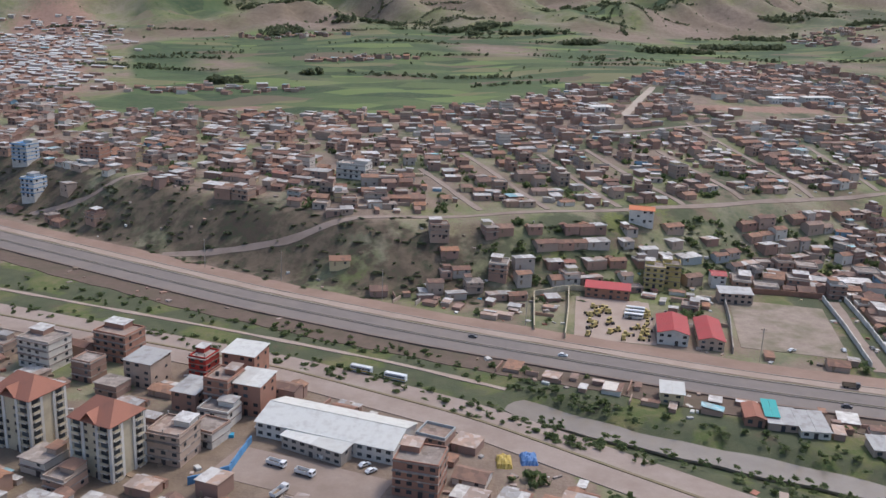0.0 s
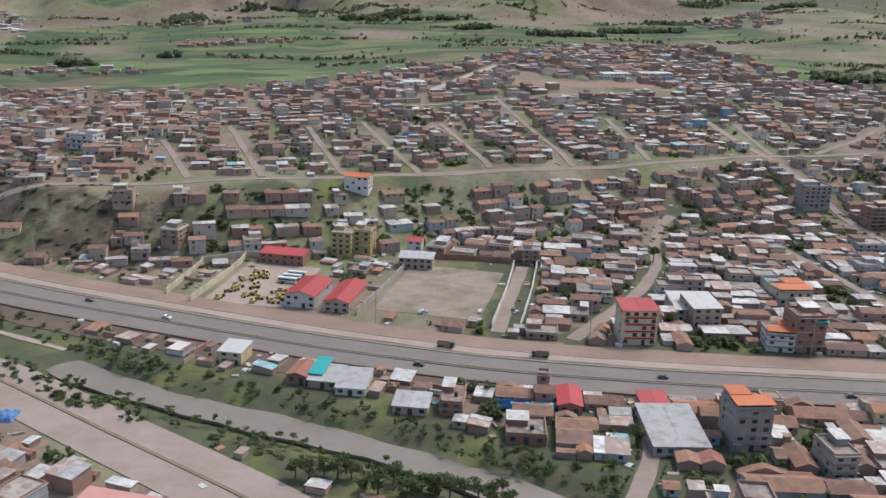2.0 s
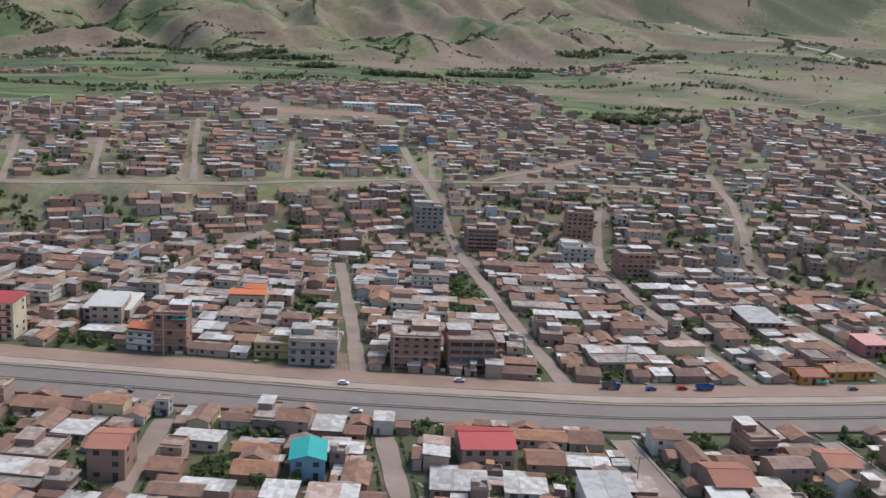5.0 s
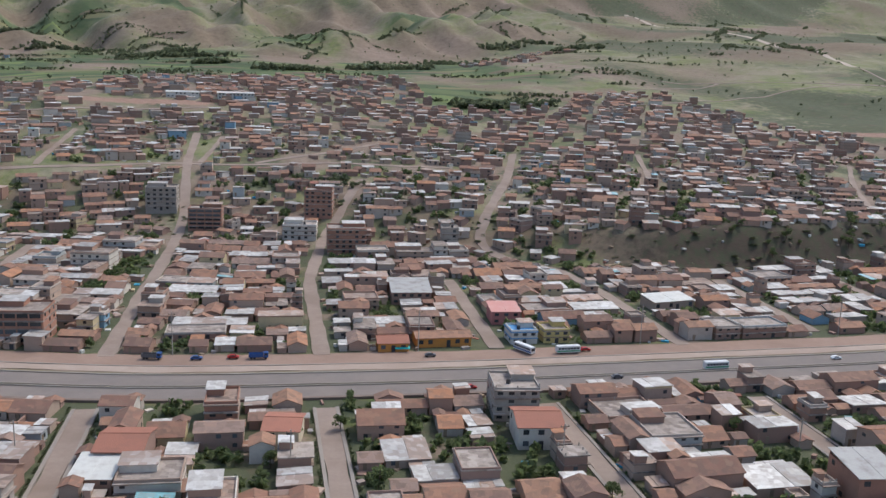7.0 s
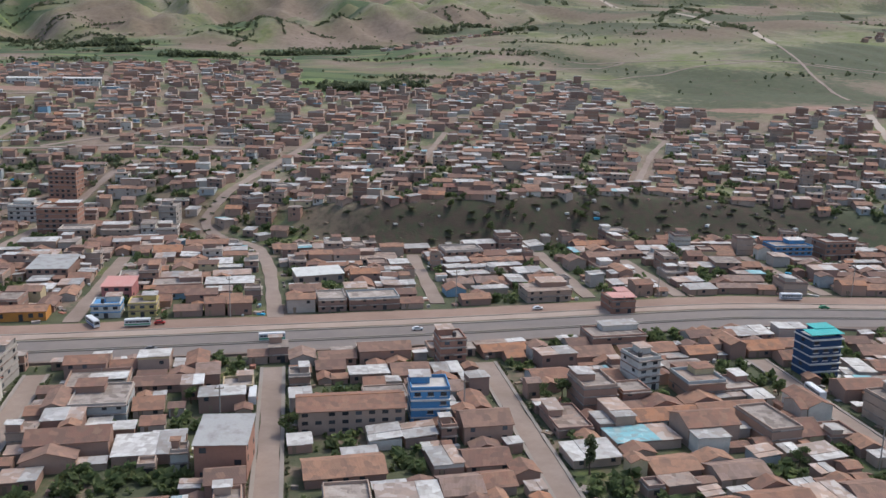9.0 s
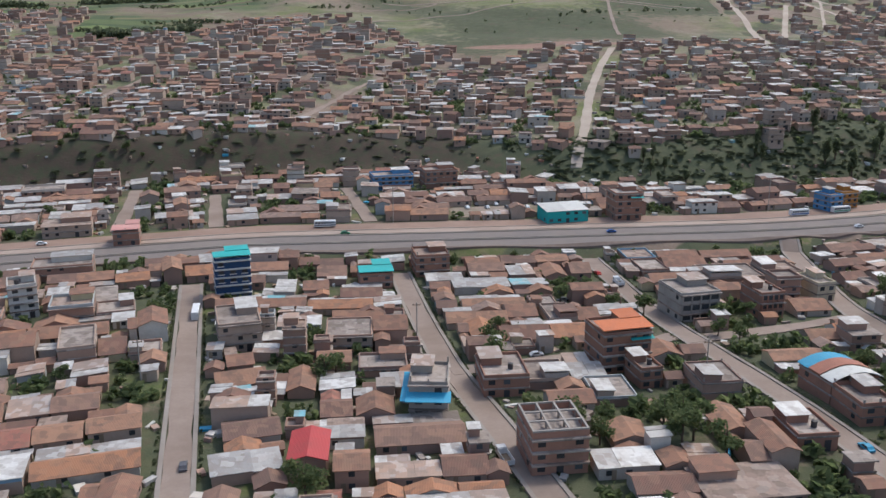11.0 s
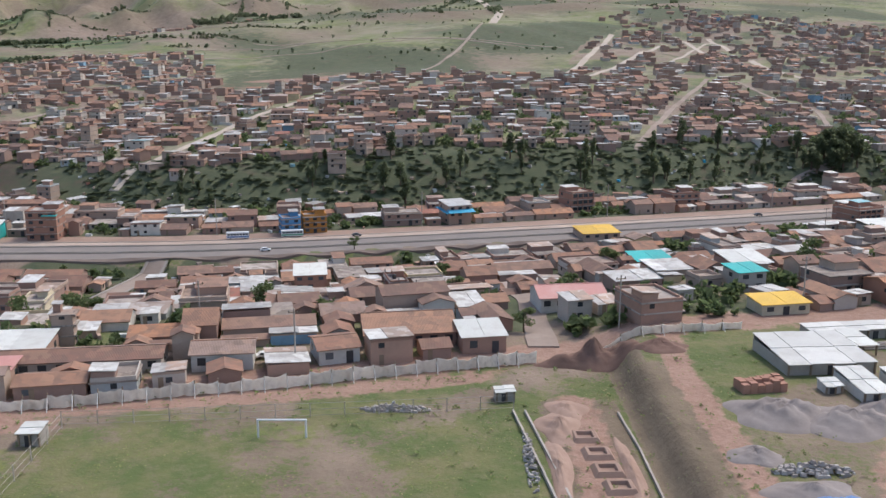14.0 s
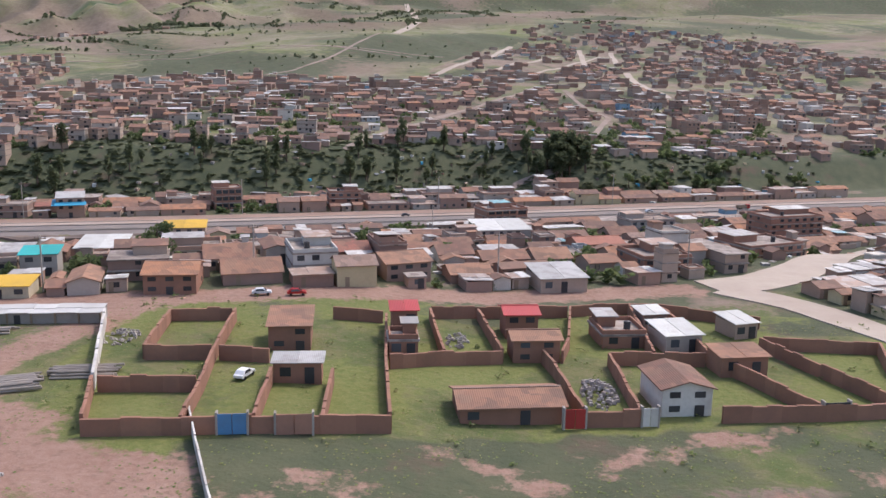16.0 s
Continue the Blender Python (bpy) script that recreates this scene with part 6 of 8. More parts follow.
mound("gravel_mound", 508.8, 77.6, 3.8, 2.9, 1.3, MAT["gravel"], "large heap of grey gravel on bare ground", seed=1)
mound("gravel_mound", 513.0, 76.2, 4.0, 2.8, 1.2, MAT["gravel"], "large heap of grey gravel on bare ground", seed=2)
mound("gravel_mound", 516.0, 78.2, 2.4, 1.8, 0.9, MAT["gravel"], "heap of grey gravel beside the huts", seed=3)
mound("gravel_mound", 505.0, 71.2, 1.8, 1.5, 0.7, MAT["gravel"], "small heap of grey gravel", seed=4)
mound("gravel_mound", 506.8, 66.6, 2.8, 1.6, 0.6, MAT["gravel"], "low heap of grey gravel", seed=5)
mound("earth_mound", 494.0, 79.4, 1.6, 3.0, 0.8, MAT["red_earth"], "heap of red earth beside the foundation pits", seed=6)
mound("earth_mound", 493.4, 73.0, 0.8, 5.0, 0.5, MAT["red_earth"], "long bank of red earth beside the pits", seed=7)
mound("earth_mound", 497.9, 72.6, 0.6, 5.4, 0.4, MAT["red_earth"], "long bank of red earth beside the pits", seed=8)
mound("earth_bank", 498.3, 92.6, 4.6, 1.7, 1.9, MAT["shaded_earth"], "steep red earth face of a cut bank, coloured dark as in shade", "earth bank", seed=11)
mound("earth_bank", 503.6, 91.6, 2.6, 1.5, 0.9, MAT["shaded_earth"], "low red earth bank above the cut, coloured dark as in shade", "earth bank", seed=12)
mound("earth_mound", 494.9, 82.6, 1.6, 2.2, 0.5, MAT["red_earth"], "low heap of tan earth", seed=13)


def stones(name, x, y, rx, ry, n, size, label, seed):
    """Loose stones heaped on the ground."""
    r = random.Random(seed)
    verts, faces = [], []
    for _ in range(n):
        a, q = r.uniform(0, math.tau), math.sqrt(r.random())
        px, py = x + rx * q * math.cos(a), y + ry * q * math.sin(a)
        z = height_at(px, py) + (1 - q) * 0.7 * r.random()
        s = size * r.uniform(0.5, 1.3)
        k = len(verts)
        for dx, dy, dz in ((-1, -0.8, -0.5), (1, -1, -0.5), (0.9, 1, -0.5), (-1, 0.9, -0.5), (-0.6, -0.5, 0.6), (0.6, -0.6, 0.7), (0.5, 0.7, 0.5), (-0.7, 0.5, 0.6)):
            verts.append((px + s * dx * r.uniform(0.7, 1.1), py + s * dy * r.uniform(0.7, 1.1), z + s * dz * r.uniform(0.6, 1.1) + s * 0.4))
        faces += [tuple(k + i for i in q4) for q4 in ((0, 3, 2, 1), (4, 5, 6, 7), (0, 1, 5, 4), (1, 2, 6, 5), (2, 3, 7, 6), (3, 0, 4, 7))]
    return tagged(mesh_ob(name, verts, faces, MAT["stone"]), label, "rubble", kind="stuff")


stones("stone_heap", 530.6, 69.4, 4.1, 1.5, 1000, 0.10, "loose heap of grey broken stones", 1)
stones("stone_heap", 507.8, 69.2, 2.4, 0.8, 150, 0.17, "loose heap of grey broken stones", 2)
stones("stone_heap", 455.3, 71.6, 1.1, 3.4, 260, 0.15, "heap of broken grey rubble beside a hut", 3)
stones("stone_heap", 482.2, 82.4, 2.7, 0.5, 160, 0.14, "row of grey rubble along a wire fence", 4)
stones("stone_heap", 565.0, 86.6, 1.2, 3.0, 120, 0.15, "rubble and planks in a walled plot", 5)
stones("stone_heap", 555.6, 96.4, 0.9, 2.0, 60, 0.13, "rubble in a walled plot", 6)
stones("stone_heap", 531.6, 92.0, 1.2, 2.0, 90, 0.12, "scattered rubble inside the white wall", 7)
stones("stone_heap", 491.6, 74.0, 0.4, 4.4, 130, 0.12, "line of rubble along the field wall", 8)


def brick_pile(x, y, ang):
    p = Pieces()
    r = random.Random(3)
    for i in range(6):
        for j in range(3):
            p.box("brick_block", -1.7 + i * 0.57, -1.7 + i * 0.57 + 0.54, -0.8 + j * 0.54, -0.8 + j * 0.54 + 0.5, 0, r.uniform(0.6, 0.95), "red_brick")
    put_thing("brick_pile", p, pose(x, y, height_at(x, y), 0, 0, ang), "stacked orange bricks on the grass", "brick pile")


brick_pile(508.9, 82.4, 10)


def covered_heap(name, label, x, y, w, d, h, mat, seed):
    """Sacks and crates under crumpled sheeting."""
    r = random.Random(seed)
    v, f, n, m = [], [], 12, 9
    for i in range(n + 1):
        for k in range(m + 1):
            u, q = i / n * 2 - 1, k / m * 2 - 1
            rim = max(abs(u), abs(q))
            z = 0.2 + h * (1 - rim ** 3) * (0.8 + 0.2 * math.sin(i * 1.1 + seed) * math.cos(k * 1.3)) * r.uniform(0.9, 1.1)
            px, py = x + w / 2 * u * r.uniform(0.93, 1.05), y + d / 2 * q * r.uniform(0.93, 1.05)
            v.append((px, py, height_at(px, py) + (z if rim < 1 else -0.05)))
    for i in range(n):
        for k in range(m):
            a = i * (m + 1) + k
            f.append((a, a + m + 1, a + m + 2, a + 1))
    return tagged(mesh_ob(name, v, f, MAT[mat]), label, "heap")


paint("green_tarp", (0.10, 0.42, 0.20), rough=0.6, amount=0.35, stained=(0.45, 0.50, 0.42), stain=0.4)
paint("blue_tarp", (0.08, 0.19, 0.42), rough=0.6, amount=0.3, stained=(0.35, 0.40, 0.45), stain=0.4)
covered_heap("tarpaulin_heap", "heap of sacks under bright green sheeting on the ground", 512.9, 64.6, 3.6, 2.6, 0.8, "green_tarp", 1)
covered_heap("tarpaulin_heap", "low heap under crumpled blue sheeting on bare ground", 507.8, 64.9, 3.0, 1.3, 0.45, "blue_tarp", 2)
covered_heap("ground_sheet", "crumpled dirty white sheet over sacks beside the timber shed", 516.6, 66.2, 1.6, 2.2, 0.5, "dull_sheet", 3)
paint("yellow_tarp", (0.52, 0.36, 0.06), rough=0.6, amount=0.3, stained=(0.5, 0.45, 0.35), stain=0.4)
claim(13.8, 105.2, 15, 8, 5)
covered_heap("tarpaulin_heap", "scrap under bright yellow sheeting in a yard", 12.0, 104.6, 2.2, 3.4, 0.9, "yellow_tarp", 5)
covered_heap("tarpaulin_heap", "scrap under dark blue sheeting in a yard", 15.4, 105.6, 2.4, 3.2, 0.8, "blue_tarp", 6)
covered_heap("ground_sheet", "crumpled brown sheet over boards beside the timber shed", 518.0, 68.6, 2.0, 2.4, 0.6, "timber", 4)



def pit(x, y, w, d):
    """A foundation pit: a raised rim of earth round a sunken floor."""
    z = height_at(x, y)
    v, f = [], []
    for k, (a, b, c) in enumerate(((w / 2 + 0.5, d / 2 + 0.4, -0.05), (w / 2 + 0.2, d / 2 + 0.15, 0.32), (w / 2, d / 2, 0.3), (w / 2 - 0.06, d / 2 - 0.06, 0.04))):
        v += [(-a, -b, c), (a, -b, c), (a, b, c), (-a, b, c)]
    for k in range(3):
        for i in range(4):
            j = (i + 1) % 4
            f.append((4 * k + i, 4 * k + j, 4 * k + 4 + j, 4 * k + 4 + i))
    f.append((12, 13, 14, 15))
    ob = mesh_ob("foundation_pit", v, f, MAT["red_earth"])
    ob.matrix_world = pose(x, y, z, 0, 0, 4)
    tagged(ob, "square foundation pit dug in red earth", "pit", "row of foundation pits")


for px, py in ((495.6, 77.8), (496.1, 75.2), (496.4, 72.8), (496.8, 70.5), (497.0, 66.5)):
    pit(px, py, 1.1, 1.0)


# a fence of white plastic sheeting on timber posts
def sheet_fence(points, h, seed):
    r = random.Random(seed)
    base = new("sheeting_fence")
    base.location = (*points[0], height_at(*points[0]))
    tagged(base, "long site fence of torn white plastic sheeting on posts", "fence")
    pts = along(points, 1.7)
    o = base.location
    for i in range(len(pts) - 1):
        a, b = pts[i], pts[i + 1]
        v, f, n, tall = [], [], 6, r.uniform(0.8, 1.15)
        nx, ny = -(b - a)[1] / 1.7, (b - a)[0] / 1.7
        for k in range(n + 1):
            t = k / n
            q = a + (b - a) * t
            bulge = 0.16 * math.sin(t * math.pi) * r.uniform(-0.3, 1.6)
            z = height_at(*q)
            for lv in (0.02, 0.5, 1.0):
                off = bulge * (1.3 - lv) + r.uniform(-0.06, 0.06)
                v.append((q[0] + nx * off - o.x, q[1] + ny * off - o.y, z + h * lv * (1 - (0.16 * math.sin(t * math.pi) + r.uniform(0.0, 0.12)) * (lv == 1.0)) * tall - o.z))
        for k in range(n):
            for lv in range(2):
                p0 = 3 * k + lv
                f.append((p0, p0 + 3, p0 + 4, p0 + 1))
        m = len(v)
        v += [(x + 0.03 * nx, y - 0.03, z) for x, y, z in v]
        f += [tuple(m + j for j in q[::-1]) for q in f]
        mesh_ob("plastic_sheet", v, f, MAT["sheeting"], base, smooth=True)
        z = height_at(*a)
        p = Pieces()
        cylinder(p, "post", (a[0] - o.x, a[1] - o.y, z - 0.3 - o.z), (a[0] - o.x, a[1] - o.y, z + h * 1.1 - o.z), 0.05, "timber", 5)
        cylinder(p, "brace", (a[0] + 0.15 - o.x, a[1] - 0.7 - o.y, z - 0.1 - o.z), (a[0] - o.x, a[1] - 0.06 - o.y, z + h * 0.8 - o.z), 0.04, "white_plaster", 5)
        for nm, vv, ff, mm, _ in p.parts:
            mesh_ob(nm, vv, ff, MAT[mm], base)


MAT["sheeting"] = leafy(plain("plastic_sheeting", (0.84, 0.79, 0.72), 0.6, amount=0.4, stained=(0.45, 0.40, 0.35), stain=0.5), 0.5)
sheet_fence([(441.0, 69.0), (442.4, 75.9), (444.0, 79.8), (449.3, 81.0)], 0.7, 1)
sheet_fence([(449.6, 81.0), (456.0, 81.6), (464.5, 84.4), (473.5, 86.6), (483.3, 90.0), (493.5, 92.9)], 1.15, 2)
sheet_fence([(499.0, 94.2), (506.0, 95.8), (512.0, 97.0)], 0.9, 3)


def wire_fence(points, h, label, step=2.4):
    base = new("wire_fence")
    base.location = (*points[0], height_at(*points[0]))
    tagged(base, label, "fence")
    o = base.location
    pts = along(points, step)
    p = Pieces()
    for i, a in enumerate(pts):
        z = height_at(*a) - o.z
        cylinder(p, "post", (a[0] - o.x, a[1] - o.y, z - 0.3), (a[0] - o.x, a[1] - o.y, z + h), 0.035, "concrete", 5)
        if i:
            b = pts[i - 1]
            zb = height_at(*b) - o.z
            for lv in (0.12, 0.55, 0.97):
                cylinder(p, "rail", (b[0] - o.x, b[1] - o.y, zb + h * lv), (a[0] - o.x, a[1] - o.y, z + h * lv), 0.016, "concrete", 4)
    for nm, vv, ff, mm, _ in p.parts:
        mesh_ob(nm, vv, ff, MAT[mm], base)


wire_fence([(458.8, 79.0), (470.0, 80.2), (491.0, 82.8)], 1.1, "wire fence on thin posts along the playing field")
wire_fence([(459.0, 78.6), (460.2, 60.0)], 1.1, "wire fence on thin posts at the end of the field")
for off, hh in ((0.0, 0.25), (0.9, 0.22)):
    wall_run([(490.9 + off, 82.2), (492.2 + off, 72.9), (493.6 + off, 62.0)], hh, "concrete", "low concrete footing wall beside the field", 0.14, "footing_wall")
wall_run([(498.6, 82.0), (499.0, 76.0), (499.2, 62.0)], 0.2, "concrete", "low concrete footing at the bottom of the cut", 0.14, "footing_wall")
wall_run([(541.0, 77.6), (543.0, 72.6), (544.8, 68.2), (547.5, 62.0)], 0.75, "white_plaster", "crooked fence wall of pale concrete panels", 0.1, "panel_fence", "fence")


def goal(x, y, ang):
    p = Pieces()
    for s in (-1, 1):
        cylinder(p, "goalpost", (s * 1.65, 0, -0.1), (s * 1.65, 0, 1.3), 0.07, "white_paint")
    cylinder(p, "crossbar", (-1.72, 0, 1.3), (1.72, 0, 1.3), 0.07, "white_paint")
    put_thing("football_goal", p, pose(x, y, height_at(x, y), 0, 0, ang), "white football goal on a worn grass field", "goal")


goal(474.8, 77.4, 1)
goal(474.8, 48.0, 1)


# the stairs from the street up to the terrace
def stairs(ax, ay, bx, by, width, n):
    base = new("outdoor_stairs")
    z0, z1 = height_at(ax, ay) + 0.05, height_at(bx, by) + 0.15
    base.location = (ax, ay, z0)
    tagged(base, "long concrete stairs up a grassy embankment", "stairs")
    d = math.hypot(bx - ax, by - ay)
    ang = math.atan2(by - ay, bx - ax)
    base.rotation_euler = (0, 0, ang)
    for i in range(n):
        p = Pieces()
        p.box("step", d * i / n, d * (i + 1) / n - 0.012, -width / 2, width / 2, -1.2 + (z1 - z0) * i / n, (z1 - z0) * (i + 1) / n, "step_stone")
        nm, vv, ff, mm, _ = p.parts[0]
        mesh_ob(nm, vv, ff, MAT[mm], base)
    for s in (-1, 1):
        v = [(0, s * (width / 2 + 0.12), -1.2), (d, s * (width / 2 + 0.12), z1 - z0 - 1.2), (d, s * (width / 2 + 0.12), z1 - z0 + 0.3), (0, s * (width / 2 + 0.12), 0.3),
             (0, s * (width / 2 + 0.01), -1.2), (d, s * (width / 2 + 0.01), z1 - z0 - 1.2), (d, s * (width / 2 + 0.01), z1 - z0 + 0.3), (0, s * (width / 2 + 0.01), 0.3)]
        mesh_ob("stringer", v, [(0, 1, 2, 3), (7, 6, 5, 4), (3, 2, 6, 7), (0, 3, 7, 4), (1, 5, 6, 2)], MAT["brick"], base)


paint("step_stone", (0.42, 0.34, 0.28), rough=0.95)
stairs(434.4, 73.2, 444.6, 82.0, 1.1, 30)
stairs(436.6, 70.8, 443.2, 76.2, 1.1, 22)

# open ground on the terrace stays free of houses
EDGE_T = ((430, 70), (444, 80), (449, 82), (456, 83), (464.5, 86), (473.5, 88.5), (483.3, 92), (494, 95.5), (512, 99.5), (526, 103.5), (550, 110.0), (578, 118), (590, 104), (600, 90))
for ex in range(431, 600):
    ey = float(np.interp(ex + 0.5, [e[0] for e in EDGE_T], [e[1] for e in EDGE_T]))
    taken[2 * (ex - TAKEN_X):2 * (ex - TAKEN_X) + 2, 0:max(0, int(2 * (ey - TAKEN_Y)) + 1)] = True


def tufts(name, label, area, n, seed, mat):
    """Tufts of grass: small crossed blades."""
    r = random.Random(seed)
    x0, x1, y0, y1 = area
    v, f = [], []
    for _ in range(n):
        x, y = r.uniform(x0, x1), r.uniform(y0, y1)
        if float(ripple(x, y, 3.0, 3.0)) + r.uniform(-0.5, 0.5) < 0:
            continue
        z, s = height_at(x, y), r.uniform(0.03, 0.085)
        for k in range(3):
            a = r.uniform(0, math.tau)
            c, q = math.cos(a) * s, math.sin(a) * s
            m = len(v)
            v += [(x - c, y - q, z + 0.01), (x + c * 0.4 + q, y + q * 0.4 - c, z + 0.02), (x + c * 1.3, y + q * 1.3, z + s * 0.55), (x - c * 0.5 - q, y - q * 0.5 + c, z + s * 0.5)]
            f.append((m, m + 1, m + 2, m + 3))
    tagged(mesh_ob(name, v, f, MAT[mat]), label, "grass", kind="stuff")


MAT["grass_blade"] = surface("grass_blades", [(0.0, (0.12, 0.165, 0.045)), (0.35, (0.17, 0.20, 0.06)), (0.7, (0.24, 0.215, 0.10))], 0.9, stained=(0.12, 0.10, 0.05), amount=0.3)
tufts("field_grass", "patchy green and dry grass on the playing field", (438, 500, 50, 92), 12000, 1, "grass_blade")
tufts("yard_grass", "patchy grass round the building yard", (500, 536, 60, 97), 4500, 2, "grass_blade")
tufts("plot_grass", "bright green grass inside and before the walled plots", (528, 600, 62, 104), 11000, 3, "grass_blade")


def weeds(name, label, areas, seed):
    """Low weeds and shrubs on waste ground: ragged clumps."""
    r = random.Random(seed)
    v, f = [], []
    for x0, x1, y0, y1, n in areas:
        for _ in range(n):
            x, y, s = r.uniform(x0, x1), r.uniform(y0, y1), r.uniform(0.08, 0.3)
            z = height_at(x, y)
            for _ in range(9):
                a, q = r.uniform(0, math.tau), r.uniform(0.2, 1.0)
                cx, cy, cz = x + s * q * math.cos(a), y + s * q * math.sin(a), z + s * r.uniform(0.1, 0.9)
                u, k, b = s * 0.4, len(v), r.uniform(0, math.tau)
                v += [(cx - u * math.cos(b), cy - u * math.sin(b), cz - u * 0.3), (cx + u * math.cos(b), cy + u * math.sin(b), cz + u * 0.2), (cx + u * math.sin(b), cy - u * math.cos(b), cz + u * 0.6)]
                f.append((k, k + 1, k + 2))
    tagged(mesh_ob(name, v, f, MAT["grass_blade"]), label, "weeds", kind="stuff")


weeds("yard_weeds", "low weeds on waste ground round the walls and heaps", ((529, 590, 75, 106, 420), (500, 513, 60, 97, 110), (484, 500, 60, 93, 160), (436, 460, 56, 80, 200), (458, 492, 79, 92, 220)), 5)


def footing_site(x0, y0):
    """A small site beside the field: bare columns and stacked beams on the grass."""
    r = random.Random(9)
    base = new("building_site")
    base.location = (x0, y0, height_at(x0, y0))
    tagged(base, "bare concrete columns of a small unfinished building", "building shell")
    for i in range(3):
        for j in range(4):
            p = Pieces()
            x, y, h = i * 2.0 + 0.1 * j, -j * 2.1, r.uniform(0.7, 1.3)
            z = height_at(x0 + x, y0 + y) - base.location.z
            p.box("column", x - 0.09, x + 0.09, y - 0.09, y + 0.09, z - 0.3, z + h, "concrete")
            nm, v, f, m, _ = p.parts[0]
            mesh_ob(nm, v, f, MAT[m], base)
    for k, (x, y, a) in enumerate(((x0 + 2.9, y0 - 1.6, 3), (x0 + 2.4, y0 - 3.6, -8), (x0 + 3.7, y0 - 6.6, 5))):
        p = Pieces()
        for i in range(5):
            d = r.uniform(-0.15, 0.15)
            p.box("beam", -0.8 + d, 0.8 + d, -0.5 + i * 0.21, -0.5 + i * 0.21 + 0.15, 0.0 + 0.16 * (i % 2), 0.15 + 0.16 * (i % 2), "concrete")
        put_thing("beam_stack", p, pose(x, y, height_at(x, y), 0, 0, a), "short pale concrete beams stacked on the grass", "stack")


footing_site(450.9, 75.4)


# ---- vehicles ----
def wheels(p, xs, half, rad=0.19):
    for x in xs:
        for s in (-1, 1):
            cylinder(p, "wheel", (x, s * half - s * 0.12, rad), (x, s * half + s * 0.02, rad), rad, "rubber", 9)


def car_pieces(mat):
    p = Pieces()
    sec = [(-1.15, 0.22), (-1.15, 0.46), (-0.95, 0.5), (-0.68, 0.78), (0.22, 0.8), (0.58, 0.52), (1.08, 0.46), (1.16, 0.24)]
    n, v = len(sec), []
    for s in (-1, 1):
        v += [(x, s * (0.46 if z < 0.6 else 0.40), z) for x, z in sec]
    p.add("body", v, [tuple(range(n))[::-1], tuple(range(n, 2 * n))] + [(k, (k + 1) % n, n + (k + 1) % n, n + k) for k in range(n)], mat)
    for s in (-1, 1):
        p.add("side_window", [(-0.72, s * 0.475, 0.53), (0.42, s * 0.475, 0.53), (0.15, s * 0.425, 0.76), (-0.60, s * 0.425, 0.76), (-0.72, s * 0.45, 0.53), (0.42, s * 0.45, 0.53), (0.15, s * 0.40, 0.76), (-0.60, s * 0.40, 0.76)],
              [(0, 1, 2, 3), (7, 6, 5, 4), (0, 4, 5, 1), (2, 6, 7, 3), (0, 3, 7, 4), (1, 5, 6, 2)], "glass")
    p.add("windscreen", [(0.60, -0.36, 0.53), (0.60, 0.36, 0.53), (0.26, 0.34, 0.79), (0.26, -0.34, 0.79), (0.55, -0.36, 0.5), (0.55, 0.36, 0.5), (0.22, 0.34, 0.76), (0.22, -0.34, 0.76)], [(0, 1, 2, 3), (7, 6, 5, 4), (0, 4, 5, 1), (3, 2, 6, 7)], "glass")
    wheels(p, (-0.72, 0.72), 0.46, 0.17)
    return p


def bus_pieces(mat, stripe):
    p = Pieces()
    p.box("body", -2.9, 2.9, -0.65, 0.65, 0.25, 1.62, mat)
    p.box("roof", -2.85, 2.85, -0.6, 0.6, 1.62, 1.72, "white_paint")
    for s in (-1, 1):
        for k in range(7):
            x = -2.6 + k * 0.76
            p.box("window", x, x + 0.64, s * 0.65 - 0.02, s * 0.65 + 0.02, 0.95, 1.4, "glass")
        p.box("stripe", -2.88, 2.88, s * 0.65 - 0.015, s * 0.65 + 0.015, 0.45, 0.75, stripe)
    p.box("windscreen", 2.88, 2.92, -0.55, 0.55, 0.8, 1.45, "glass")
    wheels(p, (-1.9, 1.9), 0.62, 0.27)
    return p


def truck_pieces(mat, load):
    p = Pieces()
    p.box("chassis", -2.1, 2.0, -0.4, 0.4, 0.3, 0.45, "dark_metal")
    p.box("cab", 1.15, 2.1, -0.6, 0.6, 0.35, 1.4, mat)
    p.box("windscreen", 2.09, 2.13, -0.5, 0.5, 0.85, 1.28, "glass")
    for s in (-1, 1):
        p.box("side_window", 1.35, 1.9, s * 0.6 - 0.02, s * 0.6 + 0.02, 0.85, 1.25, "glass")
        p.box("side_board", -2.15, 1.0, s * 0.64 - 0.03, s * 0.64 + 0.03, 0.47, 1.15, load)
    p.box("cargo_bed", -2.15, 1.05, -0.61, 0.61, 0.45, 0.55, "timber")
    p.box("tailboard", -2.18, -2.12, -0.64, 0.64, 0.47, 1.15, load)
    p.box("headboard", 0.98, 1.05, -0.61, 0.61, 0.55, 1.3, load)
    wheels(p, (-1.6, -0.9, 1.55), 0.58, 0.25)
    return p


PROTO = {}


def park(kind, x, y, ang, mat, label, extra=None, dz=0.16):
    key = (kind, mat, extra)
    m = pose(x, y, height_at(x, y) + dz, 0, 0, ang)
    if key in PROTO:
        return tagged(copy_thing(PROTO[key], m), label)   # the scale comes over with the copy
    m = m @ Matrix.Diagonal((0.72, 0.72, 0.72, 1)) if kind == "car" else m @ Matrix.Diagonal((0.64, 0.68, 0.68, 1))
    p = car_pieces(mat) if kind == "car" else bus_pieces(mat, extra) if kind == "bus" else truck_pieces(mat, extra)
    PROTO[key] = put_thing(kind, p, m, label, kind)
    return PROTO[key]


